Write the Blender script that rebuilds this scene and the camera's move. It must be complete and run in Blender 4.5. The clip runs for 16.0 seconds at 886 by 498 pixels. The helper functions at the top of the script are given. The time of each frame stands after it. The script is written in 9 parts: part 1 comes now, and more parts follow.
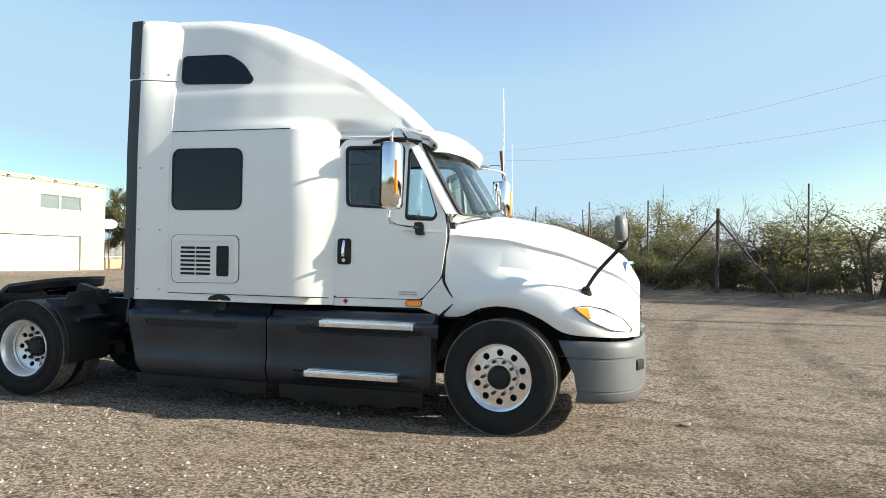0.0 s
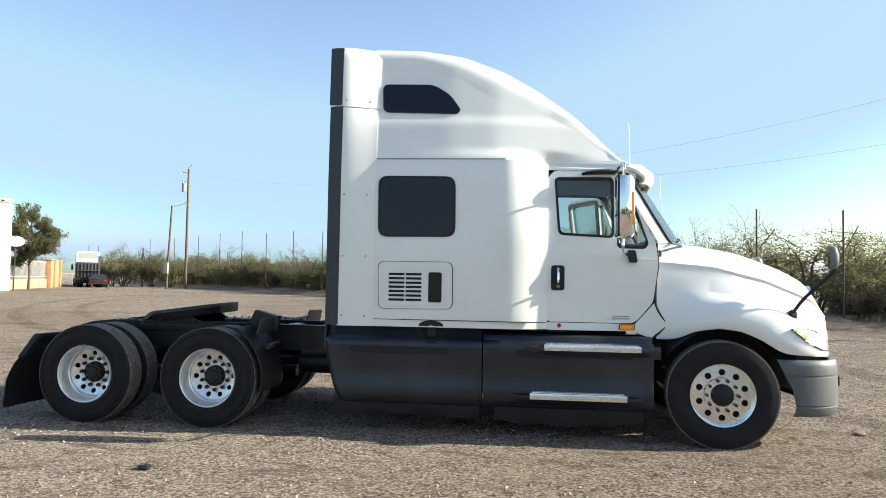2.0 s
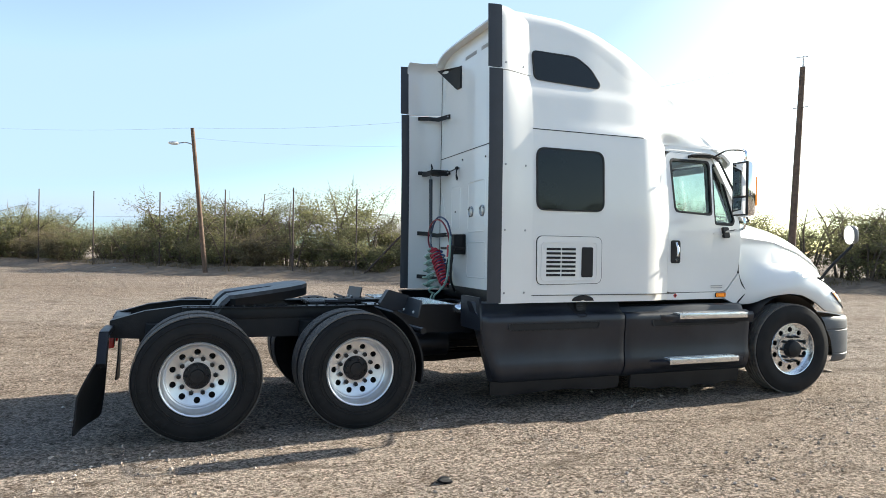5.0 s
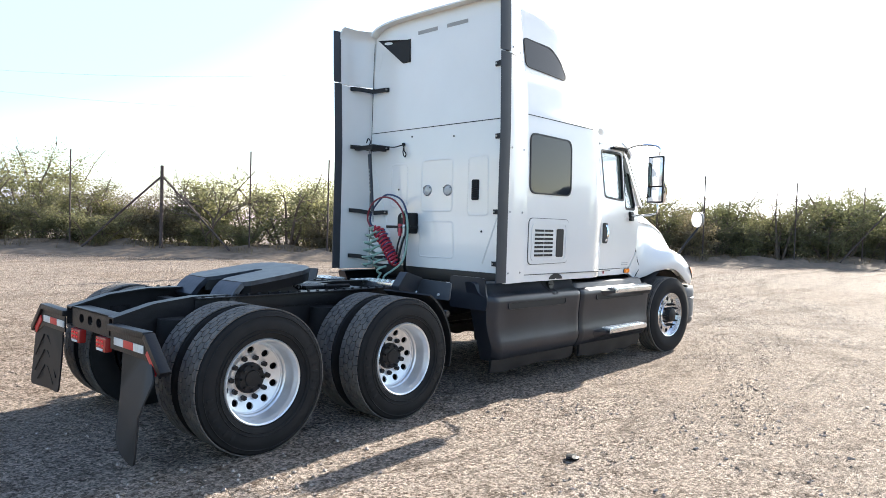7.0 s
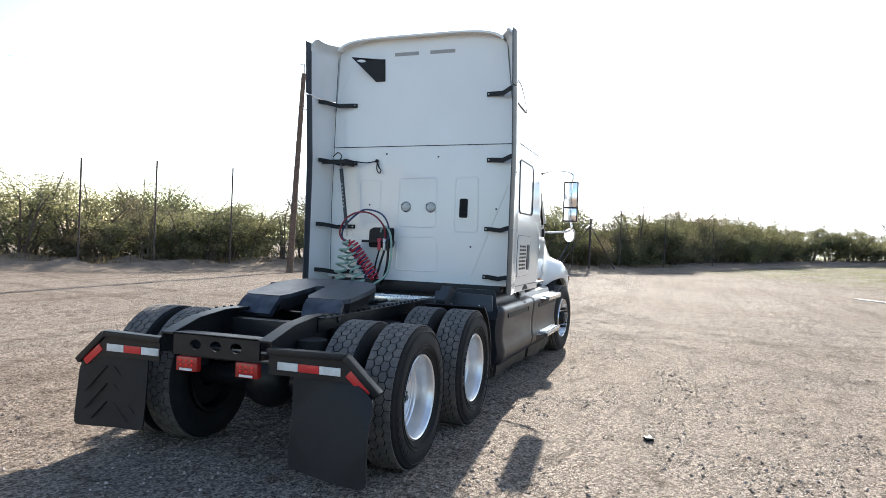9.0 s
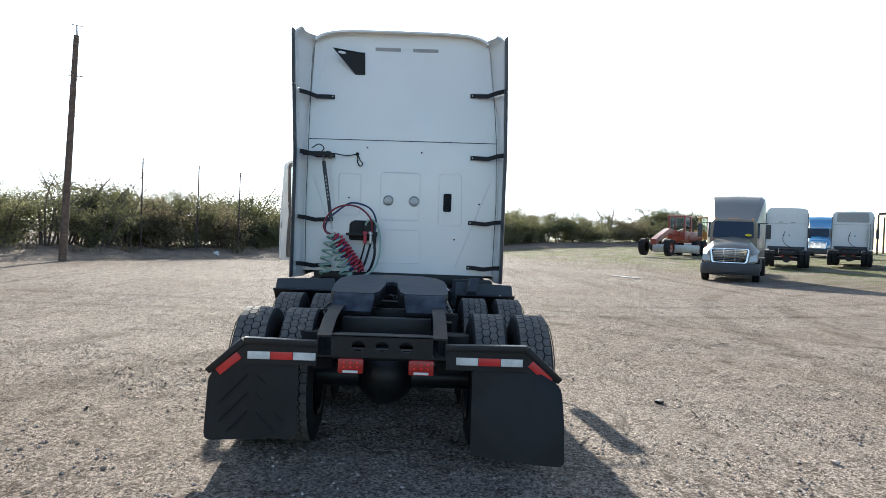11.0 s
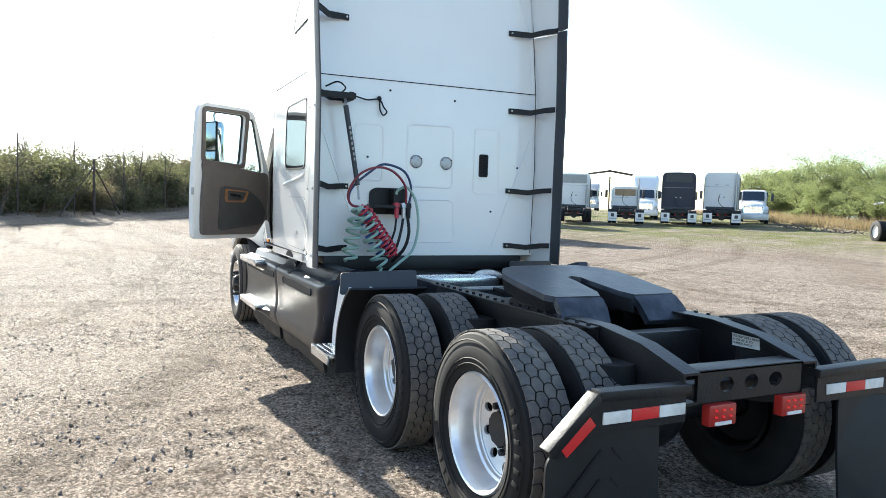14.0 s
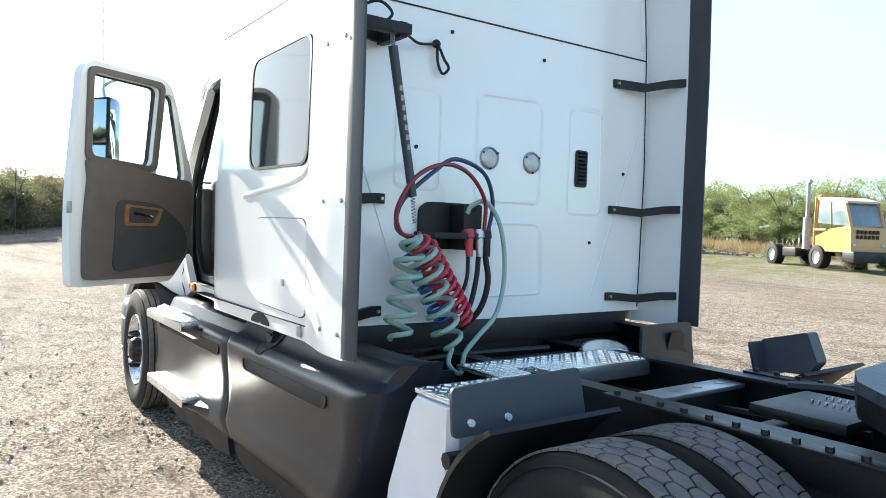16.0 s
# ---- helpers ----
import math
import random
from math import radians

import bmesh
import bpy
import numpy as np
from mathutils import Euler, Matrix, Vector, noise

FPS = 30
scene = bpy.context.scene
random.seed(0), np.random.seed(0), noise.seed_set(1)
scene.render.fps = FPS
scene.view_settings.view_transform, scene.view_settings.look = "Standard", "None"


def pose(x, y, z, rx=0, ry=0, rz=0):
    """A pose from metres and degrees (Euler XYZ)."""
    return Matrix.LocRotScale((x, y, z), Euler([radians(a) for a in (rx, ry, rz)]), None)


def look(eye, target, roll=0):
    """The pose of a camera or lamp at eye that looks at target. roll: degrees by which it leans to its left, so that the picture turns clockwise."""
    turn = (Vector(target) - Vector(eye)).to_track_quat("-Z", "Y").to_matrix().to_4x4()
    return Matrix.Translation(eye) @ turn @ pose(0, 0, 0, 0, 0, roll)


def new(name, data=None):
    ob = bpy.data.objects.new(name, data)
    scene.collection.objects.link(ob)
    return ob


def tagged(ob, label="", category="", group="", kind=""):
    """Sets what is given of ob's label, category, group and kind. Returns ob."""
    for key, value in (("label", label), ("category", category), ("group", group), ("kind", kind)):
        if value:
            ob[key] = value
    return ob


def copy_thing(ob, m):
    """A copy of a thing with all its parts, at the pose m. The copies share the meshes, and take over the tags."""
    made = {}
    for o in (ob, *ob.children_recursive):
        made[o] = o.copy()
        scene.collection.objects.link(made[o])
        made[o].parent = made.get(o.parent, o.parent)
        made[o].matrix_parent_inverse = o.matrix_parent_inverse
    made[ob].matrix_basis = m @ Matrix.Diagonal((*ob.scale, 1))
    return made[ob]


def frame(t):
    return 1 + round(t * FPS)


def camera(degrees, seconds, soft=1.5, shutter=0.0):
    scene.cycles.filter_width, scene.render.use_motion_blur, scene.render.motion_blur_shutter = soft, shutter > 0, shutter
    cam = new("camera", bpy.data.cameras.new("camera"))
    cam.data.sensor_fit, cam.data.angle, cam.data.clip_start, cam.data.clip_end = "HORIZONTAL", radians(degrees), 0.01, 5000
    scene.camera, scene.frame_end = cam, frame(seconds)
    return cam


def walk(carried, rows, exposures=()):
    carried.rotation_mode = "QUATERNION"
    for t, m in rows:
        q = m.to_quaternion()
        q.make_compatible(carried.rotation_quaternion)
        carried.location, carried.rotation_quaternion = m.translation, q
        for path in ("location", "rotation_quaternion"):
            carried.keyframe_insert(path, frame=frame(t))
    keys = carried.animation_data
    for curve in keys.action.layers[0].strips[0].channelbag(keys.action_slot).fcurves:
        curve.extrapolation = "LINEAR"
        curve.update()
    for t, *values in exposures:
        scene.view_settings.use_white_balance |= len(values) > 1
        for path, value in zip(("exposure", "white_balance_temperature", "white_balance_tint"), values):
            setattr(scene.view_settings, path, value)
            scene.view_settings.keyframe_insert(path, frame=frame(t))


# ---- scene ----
cam = camera(64.9, 16.0, soft=0.4)
PATH = [
    (0, (1.044, -7.123, 1.516), (0.535, -5.189, 1.544), 1.1),
    (0.5, (0.327, -7.378, 1.517), (-0.13, -5.431, 1.554), 1.0),
    (1, (-0.392, -7.641, 1.536), (-0.773, -5.678, 1.587), 1.1),
    (1.5, (-1.147, -7.794, 1.535), (-1.455, -5.819, 1.613), 1.0),
    (2, (-1.891, -7.942, 1.536), (-2.115, -5.956, 1.622), 1.0),
    (2.5, (-2.666, -7.942, 1.529), (-2.875, -5.955, 1.629), 1.0),
    (3, (-3.42, -7.905, 1.517), (-3.517, -5.909, 1.615), 1.1),
    (3.2, (-3.735, -7.856, 1.493), (-3.772, -5.859, 1.59), 1.1),
    (5.3, (-6.951, -6.798, 1.575), (-6.136, -4.972, 1.537), 1.1),
    (5.5, (-7.208, -6.638, 1.566), (-6.344, -4.835, 1.505), 1.3),
    (6, (-7.838, -6.287, 1.584), (-6.784, -4.589, 1.513), 1.4),
    (6.5, (-8.423, -5.797, 1.58), (-7.139, -4.266, 1.51), 1.5),
    (7, (-8.963, -5.262, 1.592), (-7.499, -3.901, 1.527), 1.7),
    (7.5, (-9.501, -4.684, 1.611), (-7.87, -3.529, 1.556), 1.7),
    (8, (-10.064, -4.151, 1.61), (-8.338, -3.142, 1.568), 1.8),
    (8.2, (-10.253, -3.904, 1.578), (-8.488, -2.964, 1.543), 2.0),
    (10.3, (-11.521, -1.209, 1.595), (-9.529, -1.036, 1.565), 2.2),
    (10.5, (-11.573, -0.921, 1.604), (-9.575, -0.827, 1.569), 2.3),
    (11, (-11.672, -0.211, 1.596), (-9.674, -0.284, 1.557), 2.2),
    (11.5, (-11.574, 0.476, 1.591), (-9.591, 0.223, 1.536), 2.3),
    (12, (-11.399, 1.169, 1.59), (-9.442, 0.764, 1.524), 2.2),
    (12.5, (-10.998, 1.746, 1.546), (-9.097, 1.133, 1.445), 2.0),
    (13, (-10.521, 2.219, 1.55), (-8.634, 1.569, 1.418), 2.0),
    (13.5, (-9.89, 2.515, 1.562), (-8.02, 1.82, 1.418), 1.9),
    (14, (-9.248, 2.707, 1.609), (-7.455, 1.83, 1.48), 1.9),
    (14.5, (-8.547, 2.74, 1.63), (-6.821, 1.735, 1.519), 1.8),
    (15, (-7.819, 2.701, 1.637), (-6.139, 1.619, 1.569), 1.8),
    (15.5, (-7.038, 2.578, 1.603), (-5.421, 1.402, 1.542), 1.9),
    (16, (-6.282, 2.508, 1.597), (-4.663, 1.337, 1.542), 2.0),
]
EXPOSURES = [(0.0, 1.13, 6750, 3), (2.0, 1.18, 6650, 3), (3.2, 1.03, 6550, 3), (5.5, 1.55, 6700, 7), (6.0, 1.72, 6600, 8), (7.0, 1.8, 6500, 10), (8.2, 1.6, 6500, 10), (10.3, 1.26, 6250, 8), (11.5, 1.2, 6150, 6), (12.5, 1.25, 6000, 5), (13.0, 1.42, 6150, 5), (14.5, 1.92, 6300, 5), (16.0, 1.97, 6350, 4)]
walk(cam, [(t, look(eye, target, roll)) for t, eye, target, roll in PATH], EXPOSURES)

# ---- light ----
SUN_EL, SUN_AZ = radians(24.4), math.atan2(1.0, 0.1)   # azimuth from +y towards +x
sun_way = Vector((math.sin(SUN_AZ) * math.cos(SUN_EL), math.cos(SUN_AZ) * math.cos(SUN_EL), math.sin(SUN_EL)))
world = bpy.data.worlds.new("sky")
scene.world = world
world.use_nodes = True
_w = world.node_tree
_sky = _w.nodes.new("ShaderNodeTexSky")
_sky.sky_type, _sky.sun_disc = "NISHITA", False
_sky.sun_elevation, _sky.sun_rotation = SUN_EL, SUN_AZ
_sky.air_density, _sky.dust_density, _sky.ozone_density = 0.68, 1.5, 0.5
# thin haze keeps the low sky a flat pale blue
_haze = _w.nodes.new("ShaderNodeMix")
_haze.data_type, _haze.blend_type = "RGBA", "DARKEN"
_haze.inputs[0].default_value, _haze.inputs[7].default_value = 0.9, (1.55, 2.2, 2.95, 1)
_w.links.new(_sky.outputs[0], _haze.inputs[6])
# the white glare round the sun stands out of that haze
_over, _glare = _w.nodes.new("ShaderNodeVectorMath"), _w.nodes.new("ShaderNodeVectorMath")
_over.operation, _over.inputs[1].default_value = "SUBTRACT", (2.8, 3.5, 5.0)
_top = _w.nodes.new("ShaderNodeVectorMath")
_top.operation, _top.inputs[1].default_value = "MAXIMUM", (0, 0, 0)
_glare.operation, _glare.inputs[1].default_value = "MULTIPLY_ADD", (0.85, 0.9, 0.95)
_w.links.new(_sky.outputs[0], _over.inputs[0])
_w.links.new(_over.outputs[0], _top.inputs[0])
_cap = _w.nodes.new("ShaderNodeVectorMath")
_cap.operation, _cap.inputs[1].default_value = "MINIMUM", (6.0, 6.0, 6.0)
_w.links.new(_top.outputs[0], _cap.inputs[0])
_w.links.new(_cap.outputs[0], _glare.inputs[0])
_w.links.new(_haze.outputs[2], _glare.inputs[2])
_w.links.new(_glare.outputs[0], _w.nodes["Background"].inputs[0])
_w.nodes["Background"].inputs[1].default_value = 0.15
_sun = bpy.data.lights.new("sun", "SUN")
_sun.energy, _sun.angle, _sun.color = 5.0, radians(0.5), (1.0, 0.93, 0.82)
new("sun", _sun).matrix_world = look(sun_way * 60, (0, 0, 0))


# ---- materials ----
def mat(name, color, rough=0.5, metal=0.0, var=0.15, scale=8.0, bump=0.0, bscale=60.0, coat=0.0, dirt=None, dirt_amt=0.0, dscale=1.5, object_random=0.0, spec=0.5):
    """A surface with grain and larger stains; var: how far its colour wanders, bump: fine relief."""
    m = bpy.data.materials.new(name)
    m.use_nodes = True
    nt, b = m.node_tree, m.node_tree.nodes["Principled BSDF"]
    N, L = nt.nodes.new, nt.links.new
    tc = N("ShaderNodeTexCoord")
    n1 = N("ShaderNodeTexNoise")
    n1.inputs["Scale"].default_value, n1.inputs["Detail"].default_value, n1.inputs["Roughness"].default_value = scale, 6, 0.6
    L(tc.outputs["Object"], n1.inputs["Vector"])
    ramp = N("ShaderNodeMapRange")
    ramp.inputs[1].default_value, ramp.inputs[2].default_value = 0.3, 0.7
    ramp.inputs[3].default_value, ramp.inputs[4].default_value = 1 - var, 1 + var
    L(n1.outputs["Fac"], ramp.inputs[0])
    hsv = N("ShaderNodeHueSaturation")
    hsv.inputs["Color"].default_value = (*color, 1)
    if object_random:
        info = N("ShaderNodeObjectInfo")
        orr = N("ShaderNodeMapRange")
        orr.inputs[3].default_value, orr.inputs[4].default_value = 1 - object_random, 1 + object_random
        L(info.outputs["Random"], orr.inputs[0])
        mul = N("ShaderNodeMath")
        mul.operation = "MULTIPLY"
        L(ramp.outputs[0], mul.inputs[0])
        L(orr.outputs[0], mul.inputs[1])
        L(mul.outputs[0], hsv.inputs["Value"])
    else:
        L(ramp.outputs[0], hsv.inputs["Value"])
    out = hsv.outputs[0]
    if dirt:
        n2 = N("ShaderNodeTexNoise")
        n2.inputs["Scale"].default_value, n2.inputs["Detail"].default_value = dscale, 5
        L(tc.outputs["Object"], n2.inputs["Vector"])
        r2 = N("ShaderNodeMapRange")
        r2.inputs[1].default_value, r2.inputs[2].default_value = 0.42, 0.75
        r2.inputs[4].default_value = dirt_amt
        L(n2.outputs["Fac"], r2.inputs[0])
        mix = N("ShaderNodeMix")
        mix.data_type = "RGBA"
        L(r2.outputs[0], mix.inputs[0])
        L(out, mix.inputs[6])
        mix.inputs[7].default_value = (*dirt, 1)
        out = mix.outputs[2]
        rr = N("ShaderNodeMapRange")
        rr.inputs[3].default_value, rr.inputs[4].default_value = rough, min(1, rough + 0.25)
        L(r2.outputs[0], rr.inputs[0])
        L(rr.outputs[0], b.inputs["Roughness"])
    else:
        b.inputs["Roughness"].default_value = rough
    L(out, b.inputs["Base Color"])
    b.inputs["Metallic"].default_value = metal
    b.inputs["Specular IOR Level"].default_value = spec
    if coat:
        b.inputs["Coat Weight"].default_value, b.inputs["Coat Roughness"].default_value = coat, 0.05
    if bump:
        n3 = N("ShaderNodeTexNoise")
        n3.inputs["Scale"].default_value, n3.inputs["Detail"].default_value = bscale, 4
        L(tc.outputs["Object"], n3.inputs["Vector"])
        bp = N("ShaderNodeBump")
        bp.inputs["Strength"].default_value, bp.inputs["Distance"].default_value = bump, 0.01
        L(n3.outputs["Fac"], bp.inputs["Height"])
        L(bp.outputs[0], b.inputs["Normal"])
    return m


def glass(name, tint, rough=0.02, alpha=0.3):
    """Window glass: clear part and mirror-like gloss by Fresnel."""
    m = bpy.data.materials.new(name)
    m.use_nodes = True
    nt = m.node_tree
    nt.nodes.remove(nt.nodes["Principled BSDF"])
    N, L = nt.nodes.new, nt.links.new
    tr, gl, mx, lw = N("ShaderNodeBsdfTransparent"), N("ShaderNodeBsdfGlossy"), N("ShaderNodeMixShader"), N("ShaderNodeLayerWeight")
    tr.inputs[0].default_value = (*tint, 1)
    gl.inputs["Roughness"].default_value = rough
    lw.inputs[0].default_value = 0.5
    pw, ma = N("ShaderNodeMath"), N("ShaderNodeMath")
    pw.operation, pw.inputs[1].default_value = "POWER", 4.0
    ma.operation, ma.inputs[1].default_value, ma.inputs[2].default_value = "MULTIPLY_ADD", 0.9, 0.05
    L(lw.outputs["Facing"], pw.inputs[0])
    L(pw.outputs[0], ma.inputs[0])
    L(ma.outputs[0], mx.inputs[0])
    L(tr.outputs[0], mx.inputs[1])
    L(gl.outputs[0], mx.inputs[2])
    L(mx.outputs[0], nt.nodes["Material Output"].inputs[0])
    return m


def lamp_mat(name, color, glow):
    m = mat(name, color, 0.25, var=0.05)
    b = m.node_tree.nodes["Principled BSDF"]
    b.inputs["Emission Color"].default_value, b.inputs["Emission Strength"].default_value = (*color, 1), glow
    return m


def gravel_mat():
    """Dry yard gravel: grains of many tones, sandy and darker patches, painted clod shade, darker tracks and sparse
    grass.
    """
    m = bpy.data.materials.new("gravel")
    m.use_nodes = True
    nt, b = m.node_tree, m.node_tree.nodes["Principled BSDF"]
    N, L = nt.nodes.new, nt.links.new
    geo = N("ShaderNodeNewGeometry")
    def noise_tex(scale, detail=5, rough=0.6, vec=None):
        n = N("ShaderNodeTexNoise")
        n.inputs["Scale"].default_value, n.inputs["Detail"].default_value, n.inputs["Roughness"].default_value = scale, detail, rough
        L(vec or geo.outputs["Position"], n.inputs["Vector"])
        return n.outputs["Fac"]
    def mr(src, a, z, lo=0.0, hi=1.0):
        r = N("ShaderNodeMapRange")
        for k, v in zip((1, 2, 3, 4), (a, z, lo, hi)):
            r.inputs[k].default_value = v
        L(src, r.inputs[0])
        return r.outputs[0]
    def mixc(fac, c0, c1, blend="MIX"):
        x = N("ShaderNodeMix")
        x.data_type = "RGBA"
        x.blend_type = blend
        L(fac, x.inputs[0])
        for k, c in ((6, c0), (7, c1)):
            if isinstance(c, tuple):
                x.inputs[k].default_value = (*c, 1)
            else:
                L(c, x.inputs[k])
        return x.outputs[2]
    vor = N("ShaderNodeTexVoronoi")
    vor.inputs["Scale"].default_value = 62
    L(geo.outputs["Position"], vor.inputs["Vector"])
    sep = N("ShaderNodeSeparateColor")
    L(vor.outputs["Color"], sep.inputs[0])
    grain = mixc(mr(sep.outputs[0], 0.15, 0.95), GRAVEL_DARK, GRAVEL_LIGHT)
    big = N("ShaderNodeTexVoronoi")
    big.inputs["Scale"].default_value = 24
    L(geo.outputs["Position"], big.inputs["Vector"])
    sep2 = N("ShaderNodeSeparateColor")
    L(big.outputs["Color"], sep2.inputs[0])
    pick = N("ShaderNodeMath")
    pick.operation = "MULTIPLY"
    L(mr(sep2.outputs[1], 0.80, 0.86), pick.inputs[0])
    L(mr(big.outputs["Distance"], 0.42, 0.30), pick.inputs[1])
    grain = mixc(pick.outputs[0], grain, mixc(sep2.outputs[2], GRAVEL_SOIL, GRAVEL_PALE))
    patch = mixc(mr(noise_tex(0.35, 6), 0.35, 0.7, 0, 0.4), grain, GRAVEL_SAND)
    worn = mixc(mr(noise_tex(0.13, 5, 0.55), 0.46, 0.60, 0, 0.6), patch, (0.78, 0.73, 0.68), "MULTIPLY")
    # dark crumbs, and the small shadows of clods and grains, painted into the colour
    clods = mixc(mr(noise_tex(3.4, 9, 0.8), 0.515, 0.60, 0, 0.85), worn, (0.50, 0.46, 0.43), "MULTIPLY")
    fine = mixc(mr(noise_tex(24, 6, 0.75), 0.53, 0.58, 0, 0.95), clods, (0.46, 0.42, 0.39), "MULTIPLY")
    # old wheel tracks: long stretched noise
    mp = N("ShaderNodeMapping")
    mp.inputs["Scale"].default_value, mp.inputs["Rotation"].default_value = (0.06, 1.3, 1), (0, 0, radians(-14))
    L(geo.outputs["Position"], mp.inputs["Vector"])
    tracks = mixc(mr(noise_tex(1.0, 3, 0.5, mp.outputs[0]), 0.56, 0.68, 0, 0.42), fine, GRAVEL_SOIL)
    # pressed tyre lanes that swing round the yard
    flat = N("ShaderNodeVectorMath")
    flat.operation = "MULTIPLY"
    flat.inputs[1].default_value = (1, 1, 0)
    L(geo.outputs["Position"], flat.inputs[0])
    ragged = noise_tex(0.9, 6, 0.7)
    for cx, cy, radius in ((24, -27, 31.0), (24, -27, 33.1), (-3, -31, 23.0), (-3, -31, 25.0), (14, 42, 41.0), (14, 42, 43.2), (40, 4, 36.0), (40, 4, 38.1), (-30, -6, 17.0), (-30, -6, 19.1)):
        ds = N("ShaderNodeVectorMath")
        ds.operation = "DISTANCE"
        ds.inputs[1].default_value = (cx, cy, 0)
        L(flat.outputs[0], ds.inputs[0])
        off, mag, lane = N("ShaderNodeMath"), N("ShaderNodeMath"), N("ShaderNodeMath")
        off.operation, off.inputs[1].default_value = "SUBTRACT", radius
        mag.operation, lane.operation = "ABSOLUTE", "MULTIPLY"
        L(ds.outputs["Value"], off.inputs[0])
        L(off.outputs[0], mag.inputs[0])
        L(mr(mag.outputs[0], 0.14, 0.34, 1, 0), lane.inputs[0])
        L(mr(ragged, 0.36, 0.60, 0, 0.85), lane.inputs[1])
        tracks = mixc(lane.outputs[0], tracks, (0.62, 0.60, 0.57), "MULTIPLY")
    # narrow broken furrows left by tyres
    mp2 = N("ShaderNodeMapping")
    mp2.inputs["Scale"].default_value, mp2.inputs["Rotation"].default_value = (0.10, 0.75, 1), (0, 0, radians(24))
    L(geo.outputs["Position"], mp2.inputs["Vector"])
    dist = N("ShaderNodeMath")
    dist.operation, dist.inputs[1].default_value = "SUBTRACT", 0.5
    L(noise_tex(1.0, 4, 0.45, mp2.outputs[0]), dist.inputs[0])
    ab = N("ShaderNodeMath")
    ab.operation = "ABSOLUTE"
    L(dist.outputs[0], ab.inputs[0])
    furrow = N("ShaderNodeMath")
    furrow.operation = "MULTIPLY"
    L(mr(ab.outputs[0], 0.0, 0.011, 1, 0), furrow.inputs[0])
    L(mr(noise_tex(1.1, 6, 0.7), 0.45, 0.58), furrow.inputs[1])
    tracks = mixc(mr(furrow.outputs[0], 0, 1, 0, 0.85), tracks, GRAVEL_DARK)
    # sparse grass on the far side of the yard
    sxyz = N("ShaderNodeSeparateXYZ")
    L(geo.outputs["Position"], sxyz.inputs[0])
    slope = N("ShaderNodeVectorMath")
    slope.operation = "DOT_PRODUCT"
    slope.inputs[1].default_value = (0.5, -0.866, 0)
    L(geo.outputs["Position"], slope.inputs[0])
    side = mr(slope.outputs["Value"], 23.0, 33.0)
    far = N("ShaderNodeMath")
    far.operation = "MULTIPLY"
    L(side, far.inputs[0])
    L(mr(noise_tex(0.5, 7, 0.7), 0.40, 0.56, 0, 0.85), far.inputs[1])
    L(mixc(far.outputs[0], tracks, GRASS), b.inputs["Base Color"])
    b.inputs["Roughness"].default_value = 0.85
    b.inputs["Specular IOR Level"].default_value = 0.08
    b.inputs["Diffuse Roughness"].default_value = 0.1
    hsum = N("ShaderNodeMath")
    L(mr(vor.outputs["Distance"], 0, 0.6, 1.6, 0), hsum.inputs[0])
    L(mr(noise_tex(6, 9, 0.8), 0.2, 0.8, 0, 5.0), hsum.inputs[1])
    h2 = N("ShaderNodeMath")
    h2.operation = "SUBTRACT"
    L(hsum.outputs[0], h2.inputs[0])
    L(mr(furrow.outputs[0], 0, 1, 0, 1.6), h2.inputs[1])
    bp = N("ShaderNodeBump")
    bp.inputs["Strength"].default_value, bp.inputs["Distance"].default_value = 1.0, 0.055
    L(h2.outputs[0], bp.inputs["Height"])
    L(bp.outputs[0], b.inputs["Normal"])
    return m


def stone_mat():
    """Loose pebbles, each with a tone of its own."""
    m = mat("loose_stone", GRAVEL_LIGHT, 0.9, var=0.25, scale=30)
    nt, b = m.node_tree, m.node_tree.nodes["Principled BSDF"]
    N, L = nt.nodes.new, nt.links.new
    geo, mix = N("ShaderNodeNewGeometry"), N("ShaderNodeMix")
    mix.data_type = "RGBA"
    mix.inputs[6].default_value, mix.inputs[7].default_value = (*[0.9 * v for v in GRAVEL_SOIL], 1), (*[0.5 * v for v in GRAVEL_LIGHT], 1)
    L(geo.outputs["Random Per Island"], mix.inputs[0])
    L(mix.outputs[2], nt.nodes["Hue/Saturation/Value"].inputs["Color"])
    return m


